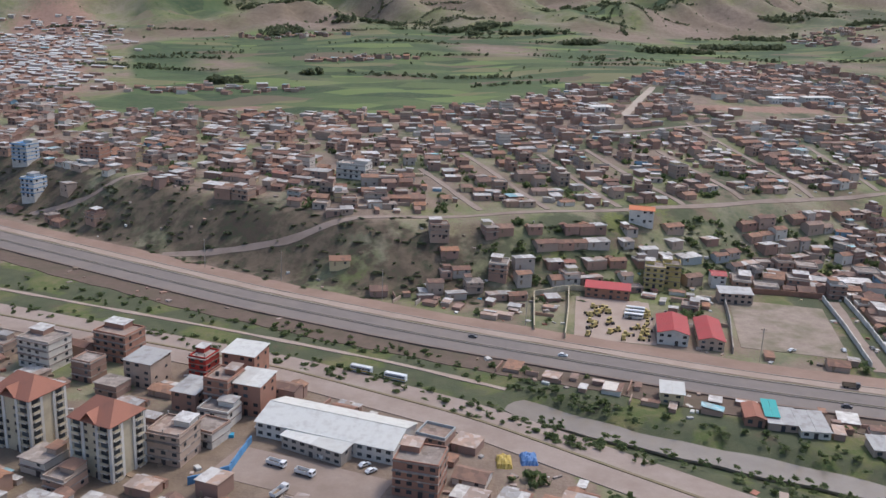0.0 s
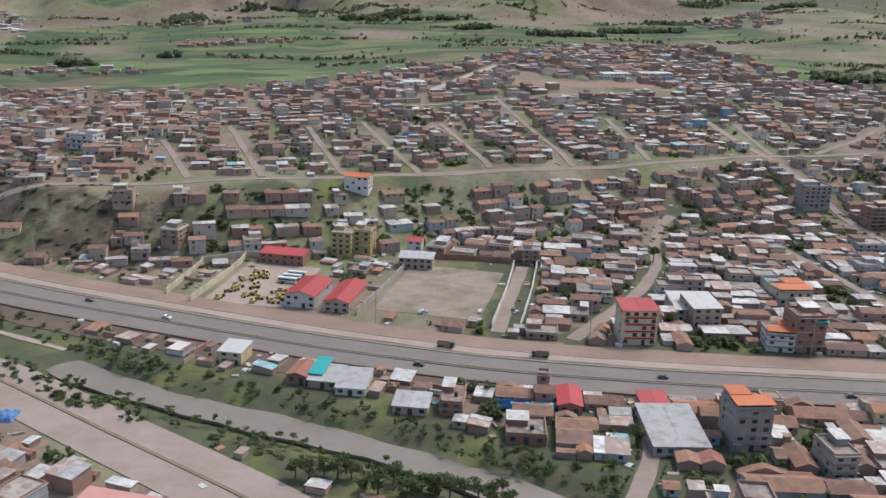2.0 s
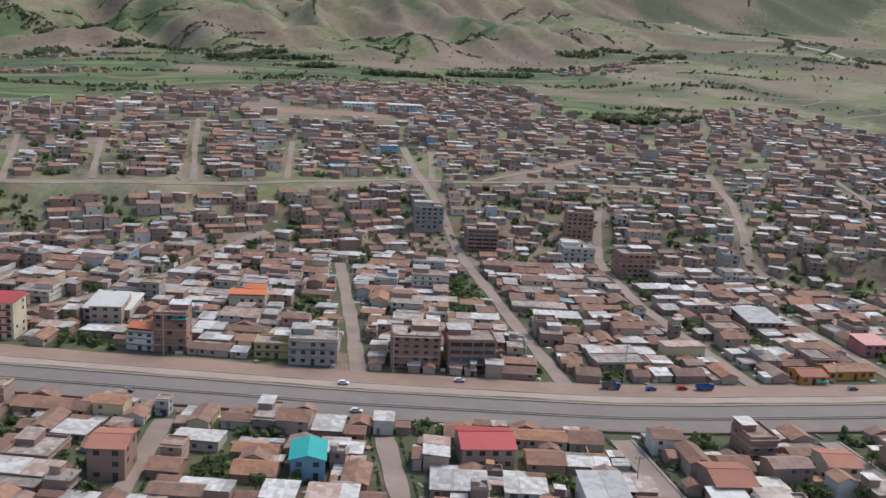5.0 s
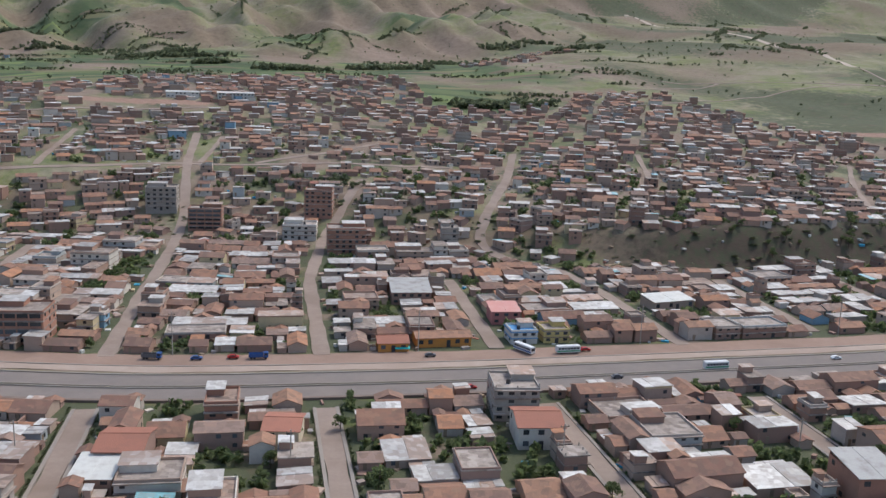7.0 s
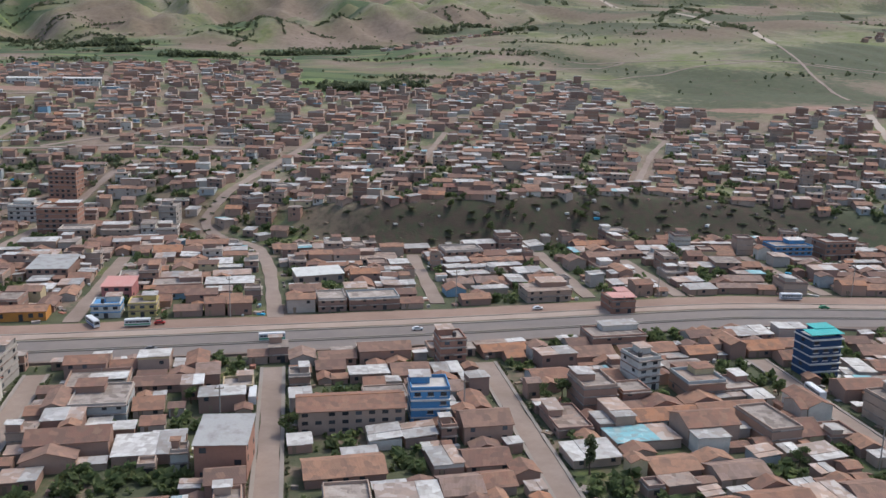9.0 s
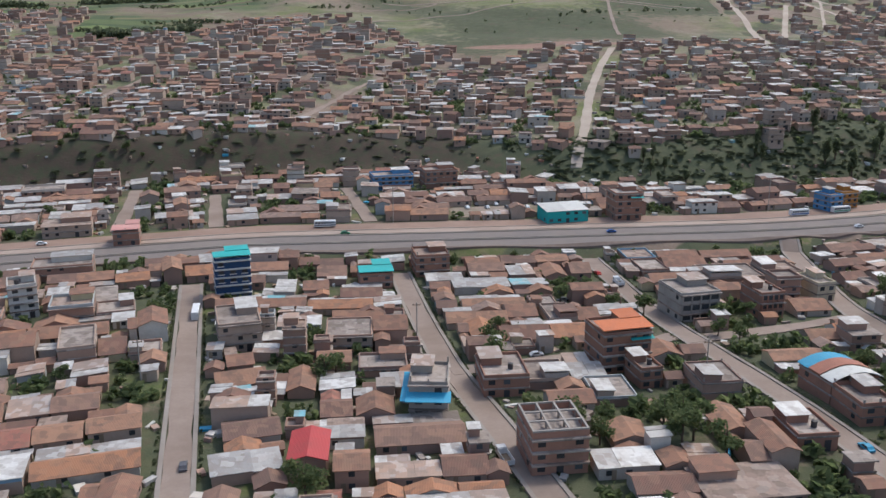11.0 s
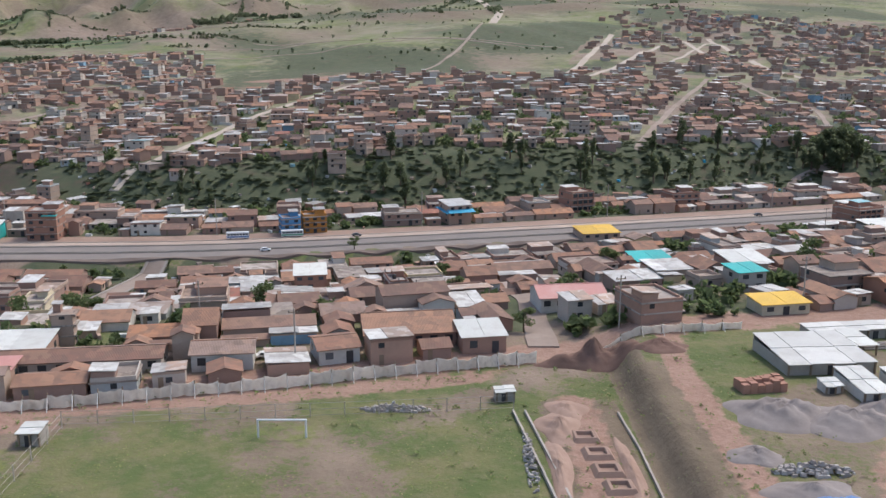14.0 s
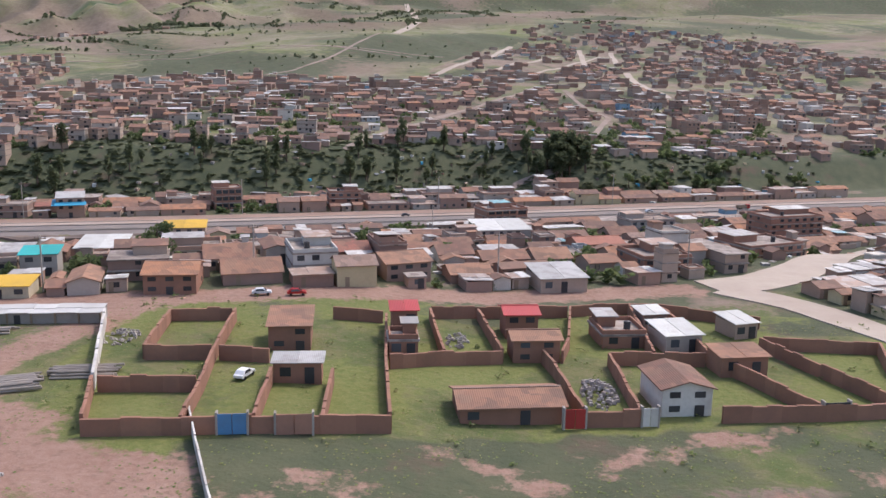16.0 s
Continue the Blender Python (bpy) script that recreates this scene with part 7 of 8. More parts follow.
def lane(x):
    return math.degrees(math.atan((float(road_y(x + 4)) - float(road_y(x - 4))) / 8))


def on_road(kind, x, off, mat, label, extra=None, back=False):
    a = radians(lane(x))
    park(kind, x - math.sin(a) * off, float(road_y(x)) + math.cos(a) * off, lane(x) + (180 if back else 0), mat, label, extra)


on_road("car", 10, -1.0, "car_grey", "dark car on a highway lane")
on_road("car", 26, -2.6, "white_paint", "white car on a highway lane")
on_road("car", 69, -5.6, "car_grey", "dark car on a highway lane")
on_road("truck", 71, 3.0, "car_grey", "small truck on the service road", "timber")
on_road("truck", 86, 3.0, "car_grey", "small dark truck on the service road", "timber", True)
on_road("car", 104, -2.0, "car_grey", "dark car on a highway lane")
on_road("car", 130, -5.6, "car_grey", "dark car on a highway lane")
on_road("car", 158, 3.2, "white_paint", "white car on the service road")
on_road("car", 175, 7.0, "white_paint", "white car on the dirt verge")
on_road("car", 161, -6.6, "white_paint", "white car on a highway lane")
on_road("truck", 198, 7.6, "car_blue", "dark truck parked on the dirt verge", "car_grey")
on_road("car", 205, 7.2, "car_blue", "dark car parked on the dirt verge")
on_road("car", 210, 7.4, "car_red", "red car parked on the dirt verge")
on_road("truck", 213.5, 7.2, "car_blue", "dark blue truck parked on the verge", "car_blue")
on_road("car", 238, 6.8, "car_grey", "dark car on the dirt verge")
park("bus", 251, 138.6, -50, "white_paint", "white coach turning on the dirt verge", "car_blue")
on_road("bus", 259, 6.2, "white_paint", "white bus with green stripe on the verge", "car_green")
on_road("bus", 278, -3.2, "white_paint", "white and green bus on the highway", "car_green")
on_road("car", 262, 6.8, "car_red", "red car on the dirt verge")
on_road("car", 241, -6.6, "car_red", "dark red car on the highway")
on_road("car", 262, -5.2, "car_grey", "dark car on the highway")
on_road("car", 299, -1.4, "white_paint", "white van on the highway")
on_road("car", 320, 6.0, "white_paint", "white car on the service road")
on_road("bus", 363.5, 7.0, "white_paint", "white bus on the dirt verge", "car_grey")
on_road("car", 367, 1.6, "car_green", "dark green car beside the highway")
on_road("car", 412, -2.0, "car_blue", "blue car on the highway")
on_road("bus", 450.5, 5.0, "white_paint", "white bus beside the shops", "car_blue")
on_road("bus", 459.5, 5.2, "white_paint", "white bus beside the shops", "car_green")
on_road("car", 470, 3.0, "car_grey", "dark car beside the shops")
on_road("car", 455, -5.4, "white_paint", "white car on the highway")
on_road("car", 545, 2.0, "car_grey", "dark car on the highway")
on_road("car", 590, -2.0, "white_paint", "white car on the highway")
on_road("truck", 610, -2.0, "car_red", "truck on the highway", "timber")
for vx, vy, va, kind, mat, label, extra in (
        (-9.3, 132.8, 158, "bus", "white_paint", "white bus on the unpaved road", "yellow_sheet"),
        (-3.6, 130.2, 158, "bus", "white_paint", "white bus on the unpaved road", "yellow_sheet"),
        (-17.9, 101.8, -25, "truck", "white_paint", "white truck parked in a depot yard", "white_paint"),
        (-13.9, 99.7, -25, "truck", "white_paint", "white truck parked in a depot yard", "white_paint"),
        (-11.5, 104.6, 40, "truck", "white_paint", "white truck parked in a depot yard", "white_paint"),
        (-16.4, 95.0, 60, "truck", "white_paint", "white truck parked in a depot yard", "white_paint"),
        (-6.5, 102.5, 40, "car", "white_paint", "white car parked in a depot yard", None),
        (-5.5, 101.0, 40, "car", "white_paint", "white car parked in a depot yard", None),
        (-22.0, 112.5, 60, "car", "white_paint", "white car parked in a lane", None),
        (350.3, 118.5, 98, "bus", "white_paint", "white van on a side street", "car_grey"),
        (391.6, 105.6, 10, "car", "white_paint", "white car in a yard", None),
        (384.9, 80.0, 102, "truck", "white_paint", "small truck on a side street", "white_paint"),
        (408.0, 134.0, 98, "truck", "white_paint", "white truck at the end of a street", "white_paint"),
        (406.0, 139.0, 98, "car", "car_red", "red car at the end of a street", None),
        (417.3, 80.5, 99, "car", "blue_sheet", "bright blue car on a side street", None),
        (428.5, 107.0, 20, "car", "car_red", "red car in a yard", None),
        (426.6, 111.5, 15, "car", "white_paint", "white car in a yard", None),
        (430.2, 105.0, 25, "car", "white_paint", "white car in a yard", None),
        (377.4, 88.0, 100, "car", "white_paint", "white car on a side street", None),
        (357.4, 80.0, 100, "car", "car_grey", "dark car on a side street", None),
        (280.8, 112.0, 100, "bus", "white_paint", "white van on a side street", "car_grey"),
        (538.6, 105.2, 12, "car", "white_paint", "white pickup on a dirt street", None),
        (541.6, 105.4, 12, "car", "car_red", "red car on a dirt street", None),
        (542.4, 84.4, 75, "car", "white_paint", "white car inside a walled plot", None),
        (470.2, 93.6, 15, "car", "white_paint", "white car in a yard", None),
        (68.0, 149.0, 30, "car", "white_paint", "white car parked on an empty lot", None),
        (78.0, 150.0, 80, "car", "white_paint", "white car parked on an empty lot", None),
        (84.0, 151.5, 80, "car", "car_grey", "dark car parked on an empty lot", None)):
    park(kind, vx, vy, va, mat, label, extra, 0.05)
for k in range(8):
    park("truck", 79.5 + 2.0 * (k % 4), 111.5 + 2.2 * (k // 4), 12, "blue_sheet", "blue truck parked in a yard", "blue_plaster", 0.05)
for k in range(9):
    park("car", 389 + k * 1.9, 176 + (k % 2) * 2.6, 100, ("white_paint", "car_grey", "white_paint")[k % 3], "car parked on a dusty lot", None, 0.05)
for k in range(7):
    park("car", 396.5 + (k % 4) * 2.0, 127 + 3.0 * (k // 4), 20 * k, ("white_paint", "car_grey", "car_blue")[k % 3], "old car in a repair yard", None, 0.05)


# ---- machinery yard, walls and poles ----
def machine(x, y, ang):
    p = Pieces()
    p.box("chassis", -0.7, 0.7, -0.35, 0.35, 0.2, 0.55, "yellow_plaster")
    p.box("cab", -0.5, 0.05, -0.3, 0.3, 0.55, 1.1, "yellow_plaster")
    p.box("cab_window", 0.04, 0.07, -0.25, 0.25, 0.7, 1.0, "glass")
    p.slope("boom", 0.05, 1.3, -0.07, 0.07, 0.6, 0.62, "yellow_plaster", 0.12)
    p.box("bucket", 1.2, 1.55, -0.3, 0.3, 0.15, 0.6, "dark_metal")
    wheels(p, (-0.45, 0.45), 0.4, 0.24)
    return p


yard = random.Random(5)
first = None
for k in range(30):
    u, w = yard.random(), yard.random()
    mx, my = 31.0 + 11.5 * u + 3.5 * w, 152.5 + 17 * w - 1.5 * u
    m = pose(mx, my, height_at(mx, my), 0, 0, yard.uniform(0, 360))
    if first is None:
        first = put_thing("digger", machine(0, 0, 0), m, "yellow digging machine parked in a yard", "machine", "machines in the yard")
    else:
        copy_thing(first, m)
claim(38, 162, -12, 18, 24)
claim(-12, 101, -22, 24, 14)
for k in range(3):
    park("bus", 42 + k * 0.6, 163.5 + k * 2.0, -12, "white_paint", "white tanker bus parked in the yard", "white_plaster", 0.05)
wall_run([(26.7, 151.3), (29.4, 166), (31.2, 178)], 1.2, "cream_plaster", "pale plastered yard wall", name="yard_wall")
wall_run([(21.4, 155.1), (23.4, 174.4)], 1.2, "cream_plaster", "pale plastered yard wall", name="yard_wall")
wall_run([(23.4, 174.6), (31, 178.4), (44, 180)], 1.2, "cream_plaster", "pale plastered yard wall", name="yard_wall")
wall_run([(56.4, 146.8), (61, 163), (65.6, 183)], 1.2, "concrete", "grey concrete yard wall", name="yard_wall")
wall_run([(65.6, 183.2), (80, 182), (87.0, 180.6)], 1.2, "brown_brick", "brown brick yard wall", name="yard_wall")
wall_run([(79.6, 142.5), (83.6, 162), (86.6, 180)], 1.1, "white_plaster", "whitewashed yard wall along a lane", name="yard_wall")
wall_run([(84.4, 142.5), (88.4, 162), (91.4, 180)], 1.1, "white_plaster", "whitewashed yard wall along a lane", name="yard_wall")
wall_run([(-28, 96.5), (-23.6, 99.5), (-22.4, 108.0)], 1.1, "blue_plaster", "blue painted depot wall", name="yard_wall")
claim(71, 163, -8, 22, 34)
MAT["lot_earth"] = road_material("lot_earth", (0.25, 0.19, 0.155), (0.36, 0.285, 0.23), (0.145, 0.13, 0.075), 0.85, 2.6)
tagged(strip("bare_lot", [(59.5, 150), (66, 178)], 0.5, -18.5, 0.06, MAT["lot_earth"], step=4), "empty lot of bare pale earth", "lot", kind="structure")
tagged(strip("yard_floor", [(28.5, 152), (32.5, 176)], 0.0, -15.0, 0.06, MAT["pale_dirt"], step=4), "pale dusty yard floor", "yard", kind="structure")
tagged(strip("yard_floor", [(-25, 103), (-4, 95)], 4.2, -4.0, 0.06, MAT["street_dirt"], step=4), "worn depot yard floor", "yard", kind="structure")
tagged(strip("yard_floor", [(386, 172), (412, 176)], 4.5, -3.0, 0.06, MAT["lot_earth"], step=4), "dusty parking lot", "yard", kind="structure")
claim(399, 175, 10, 26, 7)


def pole(x, y, h, label="thin grey utility pole beside a street"):
    p = Pieces()
    cylinder(p, "mast", (0, 0, -0.3), (0, 0, h), 0.07, "concrete", 6)
    p.box("crossarm", -0.5, 0.5, -0.04, 0.04, h - 0.4, h - 0.32, "timber")
    for s in (-0.42, 0.42):
        p.box("insulator", s - 0.03, s + 0.03, -0.03, 0.03, h - 0.32, h - 0.18, "dark_metal")
    return put_thing("utility_pole", p, pose(x, y, height_at(x, y), 0, 0, lane(x)), label, "utility pole", "utility poles")


mast = pole(462.1, 102.1, 5.0)
for px, py in ((536.3, 111.9), (550.1, 174.0), (559.2, 117.6), (578.7, 121.5), (445.7, 84.8), (473.1, 91.9), (501.5, 99.0), (520.0, 104.2), (194.0, 96), (222.5, 96), (251.5, 100), (279.0, 104), (306.0, 108), (349.0, 98), (378.0, 112), (408.0, 96), (432.5, 96)):
    copy_thing(mast, pose(px, py, height_at(px, py), 0, 0, lane(px)))
tall = pole(-48, 186.5, 6.5, "tall lattice-grey power pole on the slope")
for px, off in ((-30, 11), (-8, 11), (20, 10.5), (60, 10), (95, 10), (130, 9.6), (165, 9.6), (200, 9.6), (235, 9.6), (270, 9.6), (305, 9.6), (340, 9.6), (375, 9.4), (410, 9.4), (445, 9.4), (480, 9.4), (515, 9.4), (550, 9.4), (585, 9.4)):
    py = float(road_y(px)) + off
    copy_thing(tall, pose(px, py, height_at(px, py), 0, 0, lane(px)))


# ---- trees and bushes ----
def leaf_cloud(r, lobes, n, size):
    """Many small turned leaf clumps spread through some lobes."""
    v, f = [], []
    for _ in range(n):
        cx, cy, cz, rx, rz = r.choice(lobes)
        a, b, q = r.uniform(0, math.tau), math.acos(r.uniform(-1, 1)), r.random() ** 0.4
        x, y, z = cx + rx * q * math.sin(b) * math.cos(a), cy + rx * q * math.sin(b) * math.sin(a), cz + rz * q * math.cos(b)
        s = size * r.uniform(0.6, 1.4)
        u = Vector((r.uniform(-1, 1), r.uniform(-1, 1), r.uniform(-0.6, 0.6))).normalized()
        w = u.cross(Vector((r.uniform(-1, 1), r.uniform(-1, 1), r.uniform(-1, 1)))).normalized()
        nrm = u.cross(w)
        k = len(v)
        c = Vector((x, y, z))
        v += [tuple(c - u * s), tuple(c - w * s * 0.7 + nrm * s * 0.25), tuple(c + u * s), tuple(c + w * s * 0.7 + nrm * s * 0.25)]
        f += [(k, k + 1, k + 2), (k, k + 2, k + 3)]
    return v, f


def tree_pieces(r, kind):
    """A tree one metre high: a tapered trunk with limbs, and a crown."""
    p = Pieces()
    tall = kind == "gum"
    v, f, n = [], [], 7
    for z, rad in ((-0.05, 0.035), (0.2, 0.026), (0.5, 0.018), (0.8, 0.008)):
        v += [(rad * math.cos(k * math.tau / n) + 0.02 * math.sin(z * 5), rad * math.sin(k * math.tau / n), z) for k in range(n)]
    for i in range(3):
        f += [(i * n + k, i * n + (k + 1) % n, (i + 1) * n + (k + 1) % n, (i + 1) * n + k) for k in range(n)]
    tv, tf = v, f
    lobes = []
    for i in range(7 if tall else 8):
        a = i * 2.4 + r.uniform(0, 1)
        zz = (0.35 + 0.55 * i / 7) if tall else r.uniform(0.4, 0.8)
        d = (0.09 if tall else 0.24) * r.uniform(0.5, 1.1)
        lobes.append((d * math.cos(a), d * math.sin(a), zz, r.uniform(0.09, 0.14) if tall else r.uniform(0.15, 0.24), r.uniform(0.10, 0.16)))
        g = Pieces()
        cylinder(g, "limb", (0.01, 0, zz - 0.18), (d * math.cos(a), d * math.sin(a), zz), 0.009, "trunk", 4)
        k = len(tv)
        tv += g.parts[0][1]
        tf += [tuple(j + k for j in q) for q in g.parts[0][2]]
    v, f = leaf_cloud(r, lobes, 520 if tall else 620, 0.038 if tall else 0.043)
    p.add("trunk", tv, tf, "trunk")
    p.add("crown", v, f, "gum_leaf" if tall else "leaf")
    return p


tr = random.Random(21)
TREES = {}
for kind in ("broad", "gum"):
    TREES[kind] = []


def tree(x, y, h, kind, label, wide=1.0):
    z = height_at(x, y)
    m = pose(x, y, z, 0, 0, tr.uniform(0, 360)) @ Matrix.Diagonal((h * wide, h * wide, h, 1))
    if len(TREES[kind]) < 4:
        ob = put_thing("tree", tree_pieces(tr, kind), m, label, "tree")
        TREES[kind].append(ob)
    else:
        src = tr.choice(TREES[kind])
        ob = copy_thing(src, Matrix.Identity(4))
        ob.matrix_basis = m
        tagged(ob, label)
    claim(x, y, 0, 1.0, 1.0, 0.1)


broad = "dark green broad-leaved tree among the houses"
for tx, ty, th in ((386.4, 102.6, 4.2), (368.0, 98.2, 3.6), (400.7, 81.0, 4.6), (402.5, 83.0, 4.2), (404.5, 122.9, 3.0), (340.8, 98.2, 2.4), (416.7, 109.3, 2.8), (414.8, 111.4, 2.8), (419.0, 112.6, 2.6), (404.0, 79.0, 4.0),
                   (439.8, 113.2, 5.0), (407.6, 119.0, 3.8), (421.0, 79.6, 3.2), (424.5, 83.0, 3.0), (426.2, 91.0, 2.6), (424.0, 88.5, 2.8), (493.0, 101.6, 2.6), (466.3, 110.5, 3.6), (484.3, 148.2, 3.4), (499.4, 119.0, 2.6), (509.8, 152.8, 3.6),
                   (525.5, 116.8, 4.4), (286.9, 102.2, 3.2), (255.5, 92.5, 2.6), (315.9, 113.5, 2.6), (318.0, 114.8, 3.0), (273.8, 110.5, 2.2), (95.3, 102.7, 3.0), (116.9, 184.8, 4.0), (111.0, 145.6, 3.0), (108.5, 148.5, 2.6),
                   (540.1, 161.7, 3.4), (509.1, 153.6, 3.0), (556.1, 170.2, 3.0), (440.5, 70.4, 1.8), (441.6, 66.8, 2.0), (221.6, 104.6, 2.4), (220.2, 97.0, 2.6), (226.5, 107.5, 2.4), (479.0, 130.0, 2.6), (452.0, 140.0, 2.6), (545.0, 128.0, 2.6), (470.0, 160.0, 2.4), (331.0, 172.0, 3.0), (313.0, 172.0, 2.8),
                   (369.0, 100.6, 3.4), (387.0, 109.0, 4.0), (368.4, 74.0, 4.6), (441.4, 121.6, 4.6), (442.6, 124.0, 3.6), (400.0, 84.2, 4.4), (402.2, 85.6, 4.0), (424.6, 86.2, 3.8), (427.0, 86.0, 3.2), (416.4, 116.4, 3.4), (420.4, 117.2, 3.0), (421.2, 76.4, 3.6),
                   (391.5, 84.6, 4.0), (393.8, 82.6, 3.4), (395.0, 86.0, 3.2), (427.0, 99.0, 2.8), (398.0, 126.0, 3.0), (455.0, 122.0, 3.4), (486.0, 136.0, 3.6), (531.0, 141.0, 3.8), (533.0, 143.0, 3.2), (560.0, 140.0, 3.0), (345.5, 118.0, 2.6), (262.0, 86.0, 3.2), (232.0, 92.0, 3.4), (213.0, 84.0, 3.2), (181.0, 88.0, 3.2), (152.0, 92.0, 3.0)):
    tree(tx, ty, th, "broad", broad)
tree(318.6, 95.1, 4.8, "gum", "slender dark cypress-like tree in a yard", 0.75)
for k in range(16):
    tree(54 + k * 1.6, 92.8 - 0.35 * k + tr.uniform(-1.6, 1.6), tr.uniform(2.2, 3.4), "broad", "bushy dark green tree on the river bank", 1.2)
gum = "tall dark eucalyptus tree on the bank"
for cx, n in ((430, 3), (458, 4), (473, 4), (486, 2), (499, 4), (515, 5), (532, 5), (540, 3), (548, 4), (559, 3), (570, 3)):
    for k in range(n):
        x = cx + tr.gauss(0, 1.8)
        y = float(np.interp(x, FOOT_X, FOOT_Y)) + tr.uniform(3, 17)
        tree(x, y, tr.uniform(3.6, 7.2), "gum", gum, tr.uniform(0.75, 1.05))
for k in range(16):
    x = tr.uniform(424, 568)
    y = float(np.interp(x, FOOT_X, FOOT_Y)) + tr.uniform(1, 19)
    tree(x, y, tr.uniform(1.6, 3.4), "gum", gum, tr.uniform(1.0, 1.4))
for k in range(18):
    x = 577 + tr.uniform(-6, 6)
    tree(x, 237 + tr.uniform(-3, 4), tr.uniform(5.5, 8.5), "gum", gum, 1.1)
for k in range(26):
    x = tr.uniform(584, 640)
    y = float(np.interp(x, FOOT_X, FOOT_Y)) + tr.uniform(0, 9)
    tree(x, y, tr.uniform(2.2, 4.0), "broad", "green leafy tree below the bank")
for k in range(16):
    x = tr.uniform(300, 372)
    y = float(np.interp(x, FOOT_X, FOOT_Y)) + tr.uniform(2, 14)
    tree(x, y, tr.uniform(1.6, 3.0), "broad", "dark bushy tree on the brown bank")


def bush_heap(name, label, spots, mat="leaf", n=20, size=0.30):
    """Bushes and far trees, each a ragged clump of leaf pieces."""
    r = random.Random(len(spots))
    protos = []
    for _ in range(6):
        lobes = [(r.uniform(-0.35, 0.35), r.uniform(-0.35, 0.35), r.uniform(0.25, 0.75), 0.3, 0.3) for _ in range(4)]
        v, f = leaf_cloud(r, lobes, n, size)
        protos.append((np.array(v), np.array(f)))
    vs, fs, o = [], [], 0
    for x, y, h, w in spots:
        v, f = r.choice(protos)
        a = r.uniform(0, math.tau)
        c, s = math.cos(a), math.sin(a)
        q = np.stack([(v[:, 0] * c - v[:, 1] * s) * w + x, (v[:, 0] * s + v[:, 1] * c) * w + y, v[:, 2] * h + height_at(x, y)], -1)
        vs.append(q)
        fs.append(f + o)
        o += len(v)
    ob = mesh_ob(name, np.concatenate(vs).tolist(), np.concatenate(fs).tolist(), MAT[mat])
    return tagged(ob, label, "bushes", kind="stuff")


spots = []
for _ in range(900):     # riverside scrub
    q = tr.random() * (len(RIVER) - 1)
    i = int(q)
    x = RIVER[i][0] + (RIVER[i + 1][0] - RIVER[i][0]) * (q - i)
    y = RIVER[i][1] + (RIVER[i + 1][1] - RIVER[i][1]) * (q - i)
    o = tr.choice((-1, 1)) * tr.uniform(3.0, 9.0)
    spots.append((x + o * 0.35, y + o * 0.9, tr.uniform(0.3, 1.0), tr.uniform(0.5, 1.4)))
bush_heap("riverside_scrub", "low green scrub along the river banks", spots)
spots = []
for _ in range(11000):    # scrub on the banks
    x = tr.choice((tr.uniform(-120, 640), tr.uniform(410, 620)))
    d = tr.uniform(-1, 26)
    y = float(np.interp(x, FOOT_X, FOOT_Y)) + d
    if tr.random() < (0.3 if x < 265 else 0.38 if x < 395 else 0.34):
        spots.append((x, y, tr.uniform(0.12, 0.45), tr.uniform(0.7, 2.2)))
for line in STREETS["valley"]:
    if line[0][1] > 152 or line[0][0] < 90 or line[0][0] > 480 or line[-1][1] > line[0][1]:
        continue
    for q in along(line, 0.6):
        for s in (-1.95, 1.95):
            if tr.random() < 0.75:
                spots.append((q[0] + s, q[1], tr.uniform(0.2, 0.42), tr.uniform(0.3, 0.5)))
bush_heap("bank_scrub", "dark green scrub on a steep earth bank", spots, "gum_leaf")
woods = []


def plant(x, y, hh):
    if y > float(town_edge(x)) + 12:
        woods.append((x, y, hh, hh * tr.uniform(0.7, 1.1)))


for _ in range(64):      # hedgerows and rows of trees between the far fields
    x, y, a = tr.uniform(-320, 480), tr.uniform(390, 860), tr.uniform(-0.3, 0.4)
    for k in range(int(tr.uniform(15, 60))):
        x += math.cos(a) * 1.7 + tr.uniform(-0.5, 0.5)
        y += math.sin(a) * 1.7 + tr.uniform(-0.9, 0.9)
        if tr.random() < (0.85 if x < 380 else 0.25):
            plant(x, y, tr.uniform(1.0, 2.6))
# woods and copses, long along the slope
for cx, cy, rx, ry, n in ((28, 690, 30, 9, 170), (-110, 668, 16, 16, 120), (95, 585, 12, 6, 60), (150, 560, 26, 6, 90), (205, 606, 30, 8, 120), (60, 640, 40, 4, 80), (-60, 720, 40, 8, 110), (250, 690, 26, 8, 90),
                          (-95, 425, 10, 4, 26), (-60, 445, 6, 3, 18), (265, 415, 26, 7, 90), (245, 300, 12, 4, 40), (205, 250, 16, 5, 60), (225, 236, 14, 4, 40), (300, 760, 30, 9, 90), (345, 720, 22, 8, 70), (150, 780, 60, 12, 150), (-150, 780, 60, 12, 150)):
    for _ in range(n):
        a, q = tr.uniform(0, math.tau), math.sqrt(tr.random())
        x, y, hh = cx + rx * q * math.cos(a), cy + ry * q * math.sin(a), tr.uniform(1.6, 4.2)
        if cy < 320:
            hh *= 0.5
        woods.append((x, y, hh, hh * tr.uniform(0.7, 1.1)))
for _ in range(70):      # smaller clumps and gullies on the hills
    x, y, a = tr.uniform(-420, 700), tr.uniform(640, 1250), tr.uniform(0.9, 2.2)
    for k in range(int(tr.uniform(10, 38))):
        x += math.cos(a) * 2.0 + tr.uniform(-1.6, 1.6)
        y += math.sin(a) * 2.6 + tr.uniform(-1.6, 1.6)
        plant(x, y, tr.uniform(1.2, 3.4))
